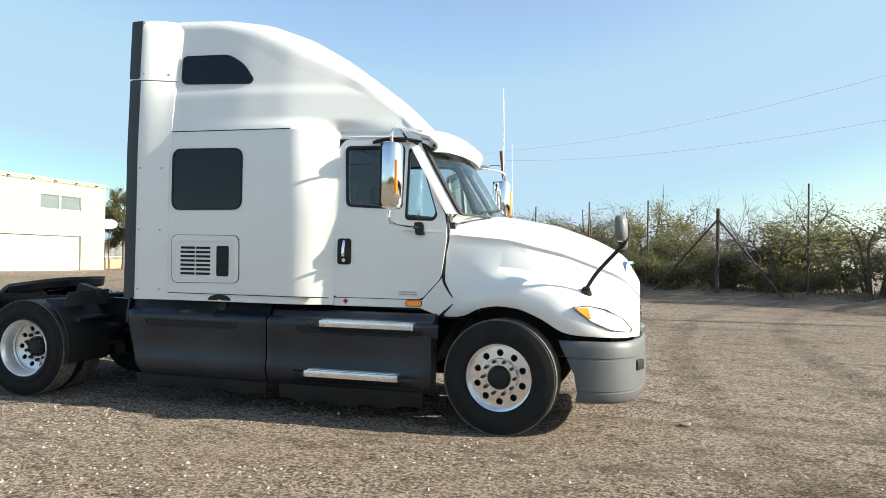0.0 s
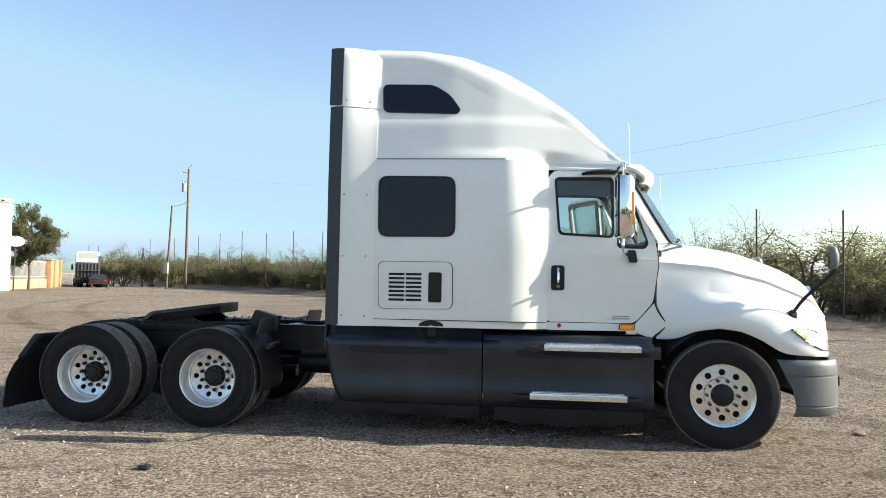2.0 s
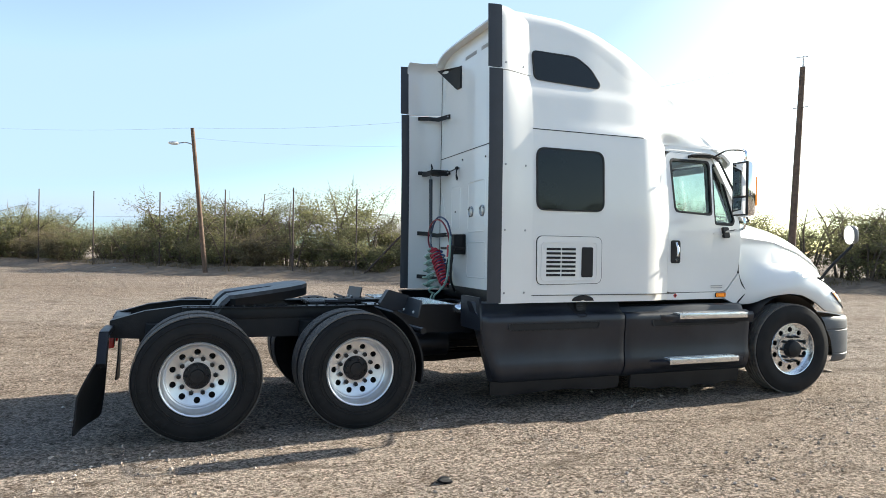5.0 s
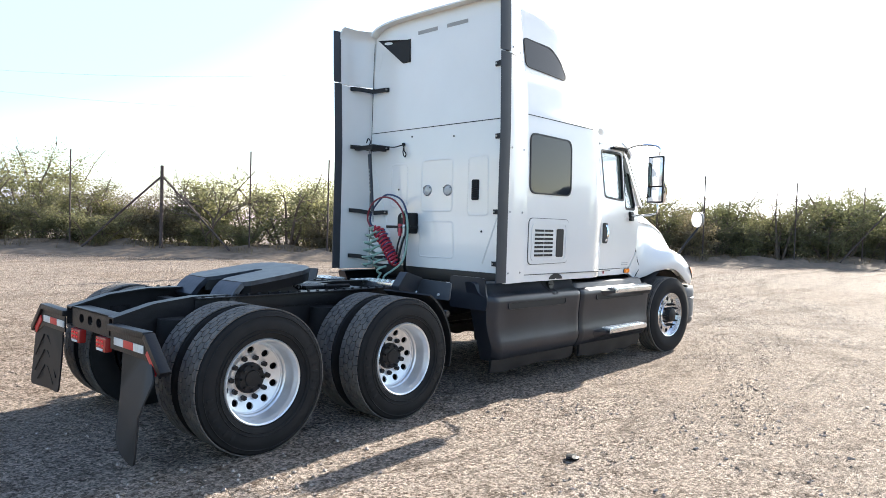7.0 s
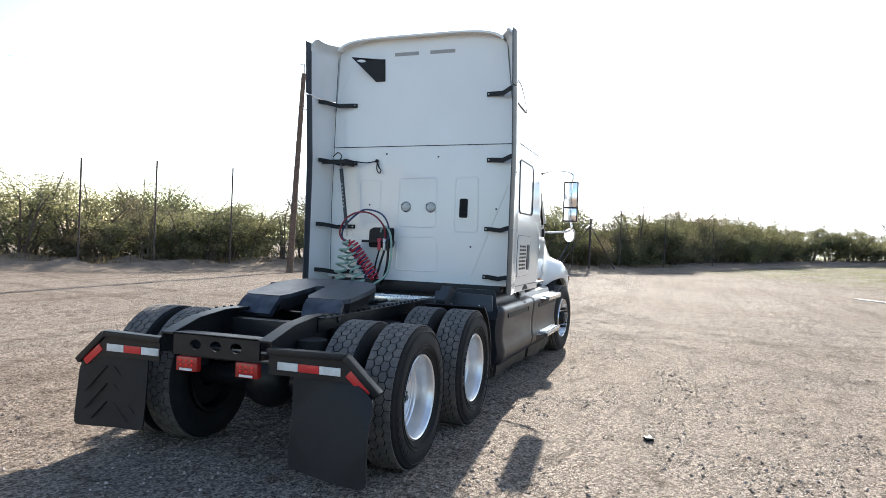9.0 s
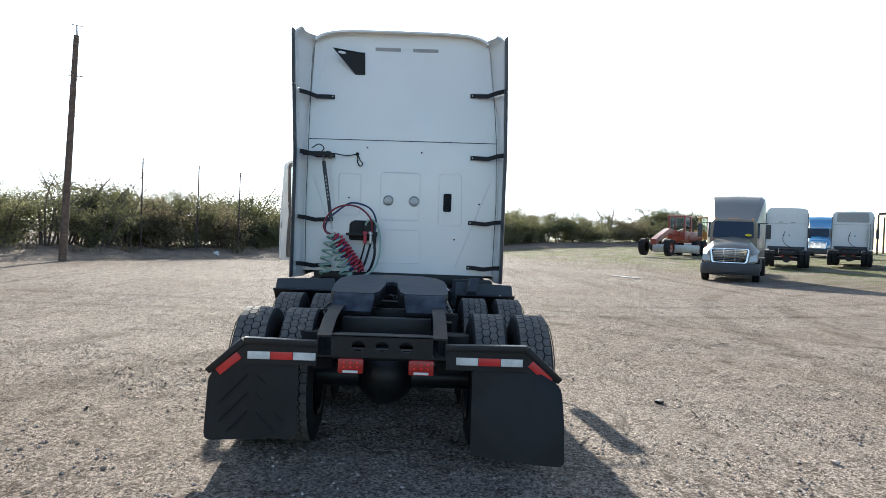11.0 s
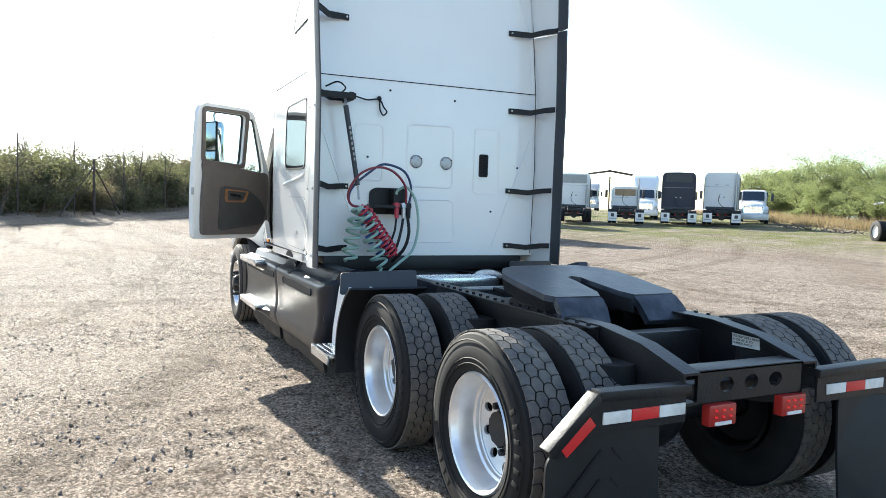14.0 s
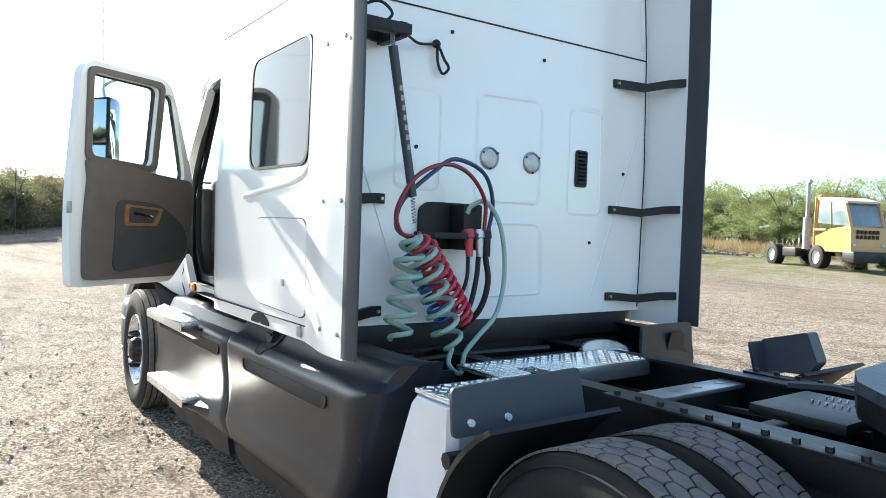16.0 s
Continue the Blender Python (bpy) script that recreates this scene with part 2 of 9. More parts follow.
def leaf_mat(name, c0, c1):
    """Leaves in two tones, picked leaf by leaf, that let some light through."""
    m = bpy.data.materials.new(name)
    m.use_nodes = True
    nt, b = m.node_tree, m.node_tree.nodes["Principled BSDF"]
    N, L = nt.nodes.new, nt.links.new
    geo, mix, info = N("ShaderNodeNewGeometry"), N("ShaderNodeMix"), N("ShaderNodeObjectInfo")
    mix.data_type = "RGBA"
    mix.inputs[6].default_value, mix.inputs[7].default_value = (*c0, 1), (*c1, 1)
    L(geo.outputs["Random Per Island"], mix.inputs[0])
    hsv, mr = N("ShaderNodeHueSaturation"), N("ShaderNodeMapRange")
    mr.inputs[3].default_value, mr.inputs[4].default_value = 0.75, 1.25
    L(info.outputs["Random"], mr.inputs[0])
    L(mr.outputs[0], hsv.inputs["Value"])
    L(mix.outputs[2], hsv.inputs["Color"])
    tr, mx = N("ShaderNodeBsdfTranslucent"), N("ShaderNodeMixShader")
    L(hsv.outputs[0], b.inputs["Base Color"])
    L(hsv.outputs[0], tr.inputs[0])
    b.inputs["Roughness"].default_value = 0.6
    mx.inputs[0].default_value = 0.58
    L(b.outputs[0], mx.inputs[1])
    L(tr.outputs[0], mx.inputs[2])
    L(mx.outputs[0], nt.nodes["Material Output"].inputs[0])
    return m


GRAVEL_DARK, GRAVEL_LIGHT, GRAVEL_SAND, GRAVEL_SOIL, GRASS, GRAVEL_PALE = (0.19, 0.15, 0.118), (0.95, 0.80, 0.69), (0.61, 0.515, 0.425), (0.20, 0.155, 0.112), (0.24, 0.27, 0.085), (0.60, 0.53, 0.45)
M_GROUND = gravel_mat()
M_STONE = stone_mat()
M_BANK = mat("bank_soil", (0.20, 0.145, 0.10), 0.95, var=0.35, scale=2.5, bump=0.8, bscale=9)
M_WHITE = mat("white_paint", (0.80, 0.795, 0.77), 0.22, var=0.012, scale=3, coat=0.6, dirt=(0.62, 0.60, 0.55), dirt_amt=0.10, dscale=1.2)
M_PLASTIC = mat("dark_grey_plastic", (0.013, 0.016, 0.023), 0.33, var=0.2, scale=4, bump=0.08, bscale=300, dirt=(0.066, 0.070, 0.078), dirt_amt=0.3, dscale=1.6, spec=0.5)
M_BUMPER = mat("grey_bumper_plastic", (0.10, 0.105, 0.11), 0.5, var=0.1, scale=5, bump=0.08, bscale=300)
M_MIRRORBACK = mat("grey_mirror_shell", (0.16, 0.16, 0.16), 0.3, var=0.08, scale=8)
M_RUBBER = mat("tyre_rubber", (0.010, 0.010, 0.0105), 0.75, spec=0.3, var=0.2, scale=9, bump=0.06, bscale=120, dirt=(0.04, 0.034, 0.03), dirt_amt=0.3, dscale=5)
M_TREAD = mat("worn_tread", (0.11, 0.10, 0.09), 0.85, var=0.3, scale=25, bump=0.3, bscale=150, dirt=(0.24, 0.20, 0.16), dirt_amt=0.6, dscale=9)
M_FRAME = mat("black_steel", (0.010, 0.010, 0.0115), 0.40, spec=0.35, var=0.3, scale=5, bump=0.15, bscale=60, dirt=(0.035, 0.03, 0.026), dirt_amt=0.25, dscale=3)
M_BLACK = mat("black_rubber", (0.011, 0.011, 0.012), 0.55, spec=0.35, var=0.15, scale=12)
M_STRIP = mat("extender_rubber", (0.035, 0.038, 0.045), 0.5, var=0.12, scale=5)
M_ALU = mat("polished_aluminium", (0.86, 0.87, 0.88), 0.22, metal=0.92, var=0.06, scale=14, dirt=(0.45, 0.42, 0.38), dirt_amt=0.25, dscale=6)
M_RIM = mat("dusty_rim_aluminium", (0.84, 0.84, 0.84), 0.30, metal=0.65, var=0.06, scale=10, dirt=(0.50, 0.46, 0.41), dirt_amt=0.3, dscale=7)
M_CHROME = mat("chrome", (0.88, 0.88, 0.88), 0.05, metal=1.0, var=0.02)
M_STEEL = mat("bare_steel", (0.40, 0.40, 0.40), 0.4, metal=0.9, var=0.2, scale=10)
M_GREASE = mat("greasy_plate", (0.021, 0.026, 0.036), 0.38, var=0.45, scale=7, bump=0.2, bscale=30, dirt=(0.12, 0.13, 0.15), dirt_amt=0.5, dscale=9)
M_TINT = mat("tinted_glass", (0.006, 0.009, 0.015), 0.04, var=0.05, spec=0.35)
M_GLASS = glass("clear_glass", (0.72, 0.80, 0.80))
M_MIRROR = mat("mirror_glass", (0.9, 0.9, 0.9), 0.01, metal=1.0, var=0.0)
M_AMBER = lamp_mat("amber_lens", (0.8, 0.24, 0.02), 0.15)
M_RED = lamp_mat("red_lens", (0.36, 0.025, 0.02), 0.0)
M_REDTAPE = mat("red_reflective_tape", (0.60, 0.03, 0.03), 0.3, var=0.1)
M_WHITETAPE = mat("white_reflective_tape", (0.75, 0.75, 0.72), 0.3, var=0.08, dirt=(0.4, 0.37, 0.33), dirt_amt=0.5, dscale=14)
M_TAN = mat("tan_door_trim", (0.12, 0.10, 0.086), 0.6, var=0.1, scale=10, bump=0.15, bscale=200)
M_DARKTRIM = mat("dark_cab_trim", (0.05, 0.048, 0.046), 0.6, var=0.1)
M_WOOD = mat("orange_wood_trim", (0.26, 0.12, 0.05), 0.3, var=0.25, scale=18)
M_POLE = mat("weathered_pole_wood", (0.13, 0.085, 0.06), 0.85, var=0.35, scale=6, bump=0.5, bscale=20)
M_RUST = mat("rusty_post", (0.07, 0.05, 0.045), 0.8, var=0.3, scale=6)
M_BARK = mat("bark", (0.12, 0.09, 0.07), 0.9, var=0.3, scale=5)
M_LEAF_OLIVE = leaf_mat("olive_leaves", (0.115, 0.115, 0.055), (0.245, 0.235, 0.115))
M_LEAF_GREEN = leaf_mat("green_leaves", (0.14, 0.175, 0.065), (0.28, 0.31, 0.125))
M_LEAF_DARK = leaf_mat("dark_leaves", (0.062, 0.07, 0.033), (0.14, 0.14, 0.068))
M_LEAF_BROWN = leaf_mat("brown_olive_leaves", (0.125, 0.105, 0.06), (0.25, 0.21, 0.12))
M_LEAF_DRY = leaf_mat("dry_grass_blades", (0.22, 0.16, 0.08), (0.36, 0.28, 0.15))


# ---- mesh helpers ----
def part(name, bm, material, parent=None, label="", sharp=38, m=None):
    """Link a bmesh as one mesh object, under a thing or part if given."""
    bmesh.ops.recalc_face_normals(bm, faces=bm.faces[:])
    for f in bm.faces:
        f.smooth = True
    lim = radians(sharp)
    for e in bm.edges:
        e.smooth = len(e.link_faces) == 2 and e.calc_face_angle(0.0) < lim
    me = bpy.data.meshes.new(name)
    bm.to_mesh(me)
    bm.free()
    me.materials.append(material)
    ob = new(name, me)
    if parent:
        ob.parent = parent
    if m is not None:
        ob.matrix_basis = m
    if label:
        tagged(ob, label)
    return ob


def share(ob, parent=None, m=None):
    """Another object on the same mesh."""
    o = new(ob.name.split(".")[0], ob.data)
    if parent or ob.parent:
        o.parent = parent or ob.parent
    if m is not None:
        o.matrix_basis = m
    if "label" in ob:
        o["label"] = ob["label"]
    return o


def thing(name, label, category, group="", kind="", m=None):
    ob = tagged(new(name), label, category, group, kind)
    if m is not None:
        ob.matrix_basis = m
    return ob


def box(bm, x0, x1, y0, y1, z0, z1, bev=0.0, m=None):
    g = bmesh.ops.create_cube(bm, size=1.0)
    M = Matrix.Translation(((x0 + x1) / 2, (y0 + y1) / 2, (z0 + z1) / 2)) @ Matrix.Diagonal((abs(x1 - x0), abs(y1 - y0), abs(z1 - z0), 1))
    if m is not None:
        M = m @ M
    bmesh.ops.transform(bm, matrix=M, verts=g["verts"])
    if bev:
        es = list({e for v in g["verts"] for e in v.link_edges})
        bmesh.ops.bevel(bm, geom=es, offset=bev, segments=2, affect="EDGES", profile=0.6)
    return bm


def cyl(bm, p0, p1, r0, r1=None, n=12, caps=True):
    p0, p1 = Vector(p0), Vector(p1)
    d = p1 - p0
    g = bmesh.ops.create_cone(bm, cap_ends=caps, segments=n, radius1=r0, radius2=r0 if r1 is None else r1, depth=d.length)
    M = Matrix.Translation((p0 + p1) / 2) @ d.to_track_quat("Z", "Y").to_matrix().to_4x4()
    bmesh.ops.transform(bm, matrix=M, verts=g["verts"])
    return bm


def tube(bm, pts, r, n=8, r_end=None):
    """A round rod along a line of points."""
    pts = [Vector(p) for p in pts]
    rings, up = [], None
    for i, p in enumerate(pts):
        d = (pts[min(i + 1, len(pts) - 1)] - pts[max(i - 1, 0)]).normalized()
        if up is None:
            up = d.orthogonal().normalized()
        up = (up - d * up.dot(d)).normalized()
        side = d.cross(up)
        rr = r if r_end is None else r + (r_end - r) * i / (len(pts) - 1)
        rings.append([bm.verts.new(p + (up * math.cos(a) + side * math.sin(a)) * rr) for a in (2 * math.pi * k / n for k in range(n))])
    for a, b in zip(rings, rings[1:]):
        for k in range(n):
            bm.faces.new((a[k], a[(k + 1) % n], b[(k + 1) % n], b[k]))
    bm.faces.new(rings[0][::-1])
    bm.faces.new(rings[-1])
    return bm


def curve_pts(pts, n=6):
    """Catmull-Rom through the points."""
    P = [Vector(p) for p in pts]
    P = [P[0] * 2 - P[1]] + P + [P[-1] * 2 - P[-2]]
    out = []
    for i in range(1, len(P) - 2):
        for k in range(n):
            t = k / n
            a, b, c, d = P[i - 1], P[i], P[i + 1], P[i + 2]
            out.append(0.5 * ((2 * b) + (c - a) * t + (2 * a - 5 * b + 4 * c - d) * t * t + (3 * b - a - 3 * c + d) * t ** 3))
    return out + [P[-2]]


def loft(bm, rings, closed=False, cap0=False, cap1=False):
    V = [[bm.verts.new(p) for p in r] for r in rings]
    n = len(V[0])
    for a, b in zip(V, V[1:]):
        for k in range(n if closed else n - 1):
            j = (k + 1) % n
            bm.faces.new((a[k], a[j], b[j], b[k]))
    if cap0:
        bm.faces.new(V[0])
    if cap1:
        bm.faces.new(V[-1])
    return V


def lathe(bm, prof, n=48, centre=(0, 0, 0), axis="y"):
    """Turn a profile of (along, radius) about an axis."""
    c = Vector(centre)
    rings = []
    for k in range(n):
        a = 2 * math.pi * k / n
        ca, sa = math.cos(a), math.sin(a)
        if axis == "y":
            rings.append([c + Vector((r * ca, s, r * sa)) for s, r in prof])
        elif axis == "z":
            rings.append([c + Vector((r * ca, r * sa, s)) for s, r in prof])
        else:
            rings.append([c + Vector((s, r * ca, r * sa)) for s, r in prof])
    V = [[bm.verts.new(p) for p in r] for r in rings]
    for i in range(n):
        a, b = V[i], V[(i + 1) % n]
        for k in range(len(prof) - 1):
            bm.faces.new((a[k], a[k + 1], b[k + 1], b[k]))
    return bm


def rounded(pts, r, n=4):
    """A polygon with its corners rounded."""
    out, P = [], [Vector(p) for p in pts]
    for i, p in enumerate(P):
        a, b = P[i - 1], P[(i + 1) % len(P)]
        ra = min(r, (a - p).length * 0.45, (b - p).length * 0.45)
        s, e = p + (a - p).normalized() * ra, p + (b - p).normalized() * ra
        for k in range(n + 1):
            t = k / n
            out.append(s * (1 - t) ** 2 + p * 2 * t * (1 - t) + e * t * t)
    return [tuple(q) for q in out]


def panel(bm, outer, fn, depth, holes=()):
    """A plate with openings: outlines in (u, v), laid on the surface fn(u, v, d), with thickness depth."""
    tmp = bmesh.new()
    for ring in (outer, *holes):
        vs = [tmp.verts.new((p[0], p[1], 0)) for p in ring]
        for i in range(len(vs)):
            tmp.edges.new((vs[i - 1], vs[i]))
    bmesh.ops.triangle_fill(tmp, edges=tmp.edges[:], use_beauty=True, use_dissolve=False)
    tmp.verts.index_update()
    front = [bm.verts.new(fn(v.co.x, v.co.y, 0.0)) for v in tmp.verts]
    back = [bm.verts.new(fn(v.co.x, v.co.y, depth)) for v in tmp.verts]
    for f in tmp.faces:
        ids = [v.index for v in f.verts]
        bm.faces.new([front[i] for i in ids])
        bm.faces.new([back[i] for i in reversed(ids)])
    for e in tmp.edges:
        if len(e.link_faces) == 1:
            a, b = e.verts[0].index, e.verts[1].index
            bm.faces.new((front[a], front[b], back[b], back[a]))
    tmp.free()
    return bm


def lerp_table(tab, x):
    if x <= tab[0][0]:
        return tab[0][1]
    for (a, va), (b, vb) in zip(tab, tab[1:]):
        if x <= b:
            t = (x - a) / (b - a)
            return va + (vb - va) * t
    return tab[-1][1]


def smooth_table(tab, x):
    """Like lerp_table with rounded knots."""
    e = 0.06
    return (lerp_table(tab, x - e) + 2 * lerp_table(tab, x) + lerp_table(tab, x + e)) / 4


# ---- ground ----
def rise(x, y):
    """The yard climbs gently towards the parked trucks."""
    s = 0.5 * x - 0.866 * y - 21.0
    return 0.0 if s <= 0 else min(1.4, 0.027 * s * min(1.0, s / 6))


def clods(x, y):
    """Loose rubble: pressed flat in places, crumbly ridges and lumps in others."""
    loose = min(1.0, max(0.15, 0.62 + 1.1 * noise.noise((x * 0.23, y * 0.23, 11))))
    n1 = 1 - abs(noise.noise((x * 2.3, y * 2.3, 4))) * 2.2
    n2 = noise.noise((x * 6.1, y * 6.1, 8))
    n3 = noise.noise((x * 13.0, y * 13.0, 2))
    return loose * (0.026 * max(0.0, n1) ** 3 + 0.018 * n2 + 0.012 * max(-0.2, n3))


def build_ground():
    c, n, grow_r = Vector((-4.0, -1.2, 0)), 560, 1.0165
    radii = [0.45]
    while radii[-1] < 13:
        radii.append(radii[-1] * grow_r)
    while radii[-1] < 3700:
        radii.append(radii[-1] * 1.045)
    turn = [(math.cos(2 * math.pi * k / n), math.sin(2 * math.pi * k / n)) for k in range(n)]
    verts, faces = [(c.x, c.y, 0.0)], []
    for i, r in enumerate(radii):
        fade = 1.0 if r < 14 else max(0.0, 1 - (r - 14) / 30)
        for ca, sa in turn:
            x, y = c.x + r * ca, c.y + r * sa
            h = noise.noise((x * 0.5, y * 0.5, 3)) * 0.012
            if fade:
                h += clods(x, y) * fade
            verts.append((x, y, rise(x, y) + h))
    faces += [(0, 1 + k, 1 + (k + 1) % n) for k in range(n)]
    for i in range(len(radii) - 1):
        o = 1 + i * n
        faces += [(o + k, o + n + k, o + n + (k + 1) % n, o + (k + 1) % n) for k in range(n)]
    me = bpy.data.meshes.new("ground")
    me.from_pydata(verts, [], faces)
    me.shade_smooth()
    me.materials.append(M_GROUND)
    return tagged(new("ground", me), "brown gravel yard with wheel tracks and sparse grass", "ground", kind="structure")


build_ground()

# ---- bank, fence, bushes ----
FENCE = [(-62, 92), (-46, 76), (-26, 57), (-12, 42), (-5.6, 33), (-0.8, 29), (2.0, 26.6), (4.7, 24), (7.6, 21.8), (9.9, 19.2), (14.5, 17.5), (19, 15.5), (22.6, 13.4), (25.4, 11.2), (28, 9.2), (33, 6), (39, 2.5), (47, -2), (56, -6.5), (66, -13), (74, -20), (82, -30), (92, -44)]


def along(poly, s):
    """Point and direction s metres along a line of points."""
    for a, b in zip(poly, poly[1:]):
        a2, b2 = Vector(a), Vector(b)
        d = (b2 - a2).length
        if s <= d:
            return a2 + (b2 - a2) * (s / d), (b2 - a2).normalized()
        s -= d
    return Vector(poly[-1]), (Vector(poly[-1]) - Vector(poly[-2])).normalized()


def line_length(poly):
    return sum((Vector(b) - Vector(a)).length for a, b in zip(poly, poly[1:]))


def build_bank(poly, width, height, name):
    bm = bmesh.new()
    total, rings, s = line_length(poly), [], 0.0
    while s < total:
        p, d = along(poly, s)
        nrm = Vector((-d.y, d.x))
        ring = []
        for k in range(11):
            t = k / 10
            o = (t - 0.35) * width
            w = noise.noise((s * 0.4, t * 4, 1)) * 0.7
            q = p + nrm * (o + w * 0.6)
            h = height * math.sin(math.pi * min(1, t * 1.5) * 0.5) * (1 if t < 0.9 else 0.2) * (0.75 + 0.5 * noise.noise((s * 0.7, t * 6, 5)) + 0.3 * noise.noise((s * 2.5, t * 12, 5)))
            ring.append((q.x, q.y, rise(q.x, q.y) + (-0.05 if k in (0, 10) else max(0.02, h))))
        rings.append(ring)
        s += 0.5
    loft(bm, rings)
    return tagged(part(name, bm, M_BANK, sharp=80), "low rough bank of dry brown soil under bushes", "bank", kind="structure")


build_bank(FENCE, 6.0, 0.55, "bank")


def leaf_quad(bm, p, size, rnd):
    a = Euler((rnd.uniform(0, 6.3), rnd.uniform(0, 6.3), rnd.uniform(0, 6.3))).to_matrix()
    w, h = size * rnd.uniform(0.5, 0.9), size * rnd.uniform(0.8, 1.4)
    q = [p + a @ Vector(v) for v in ((-w / 2, -h * 0.4, 0), (w / 2, -h * 0.4, 0.05 * h), (rnd.uniform(-0.3, 0.3) * w, h * 0.6, 0))]
    bm.faces.new([bm.verts.new(v) for v in q])


def bush(seed, height, spread, leaf, leaves, material, label, twigs=10, name="bush", category="bush"):
    """Several stems from the ground that fork, with small leaves round the twig ends; bare twigs stick out."""
    rnd = random.Random(seed)
    root = thing(name, label, category)
    bm = bmesh.new()
    tips = []
    stems = rnd.randint(5, 8)
    for s in range(stems):
        a = 2 * math.pi * s / stems + rnd.uniform(-0.4, 0.4)
        reach = spread * rnd.uniform(0.25, 0.95)
        top = Vector((math.cos(a) * reach, math.sin(a) * reach, height * rnd.uniform(0.55, 0.95)))
        base = Vector((math.cos(a) * 0.12, math.sin(a) * 0.12, -0.15))
        mid = base.lerp(top, 0.5) + Vector((rnd.uniform(-0.2, 0.2), rnd.uniform(-0.2, 0.2), 0.15 * height))
        line = curve_pts([base, mid, top], 4)
        tube(bm, line, 0.045 * height / 3, 5, 0.012)
        for b in range(6):
            t = rnd.uniform(0.25, 1.0)
            o = line[int(t * (len(line) - 1))]
            e = o + Vector((rnd.gauss(0, 1) * spread * 0.35, rnd.gauss(0, 1) * spread * 0.35, rnd.uniform(-0.25, 0.5) * height * 0.55))
            e.z = max(0.1, min(e.z, height * 1.05))
            tube(bm, [o, o.lerp(e, 0.5) + Vector((0, 0, 0.08)), e], 0.014, 4, 0.005)
            tips.append((o, e))
    for k in range(twigs):
        o, e = rnd.choice(tips)
        f = e + Vector((rnd.uniform(-0.4, 0.4), rnd.uniform(-0.4, 0.4), rnd.uniform(0.15, 0.5)))
        tube(bm, [e, e.lerp(f, 0.5) + Vector((rnd.uniform(-0.1, 0.1), 0, 0)), f], 0.008, 3, 0.003)
    part("trunk", bm, M_BARK, root)
    bm = bmesh.new()
    for k in range(leaves):
        o, e = rnd.choice(tips)
        c = o.lerp(e, rnd.uniform(0.25, 1.0))
        j = spread * 0.085
        c = c + Vector((rnd.gauss(0, j), rnd.gauss(0, j), rnd.gauss(0, j * 0.8)))
        c.z = max(0.06, c.z)
        # fine leaves round the outline, broader ones inside
        outer = max(c.z / height, math.hypot(c.x, c.y) / spread)
        leaf_quad(bm, c, leaf * rnd.uniform(0.7, 1.3) * min(1.15, max(0.42 if name == "bush" else 0.8, 1.95 - 1.75 * outer)), rnd)
    part("crown", bm, material, root, sharp=180)
    return root


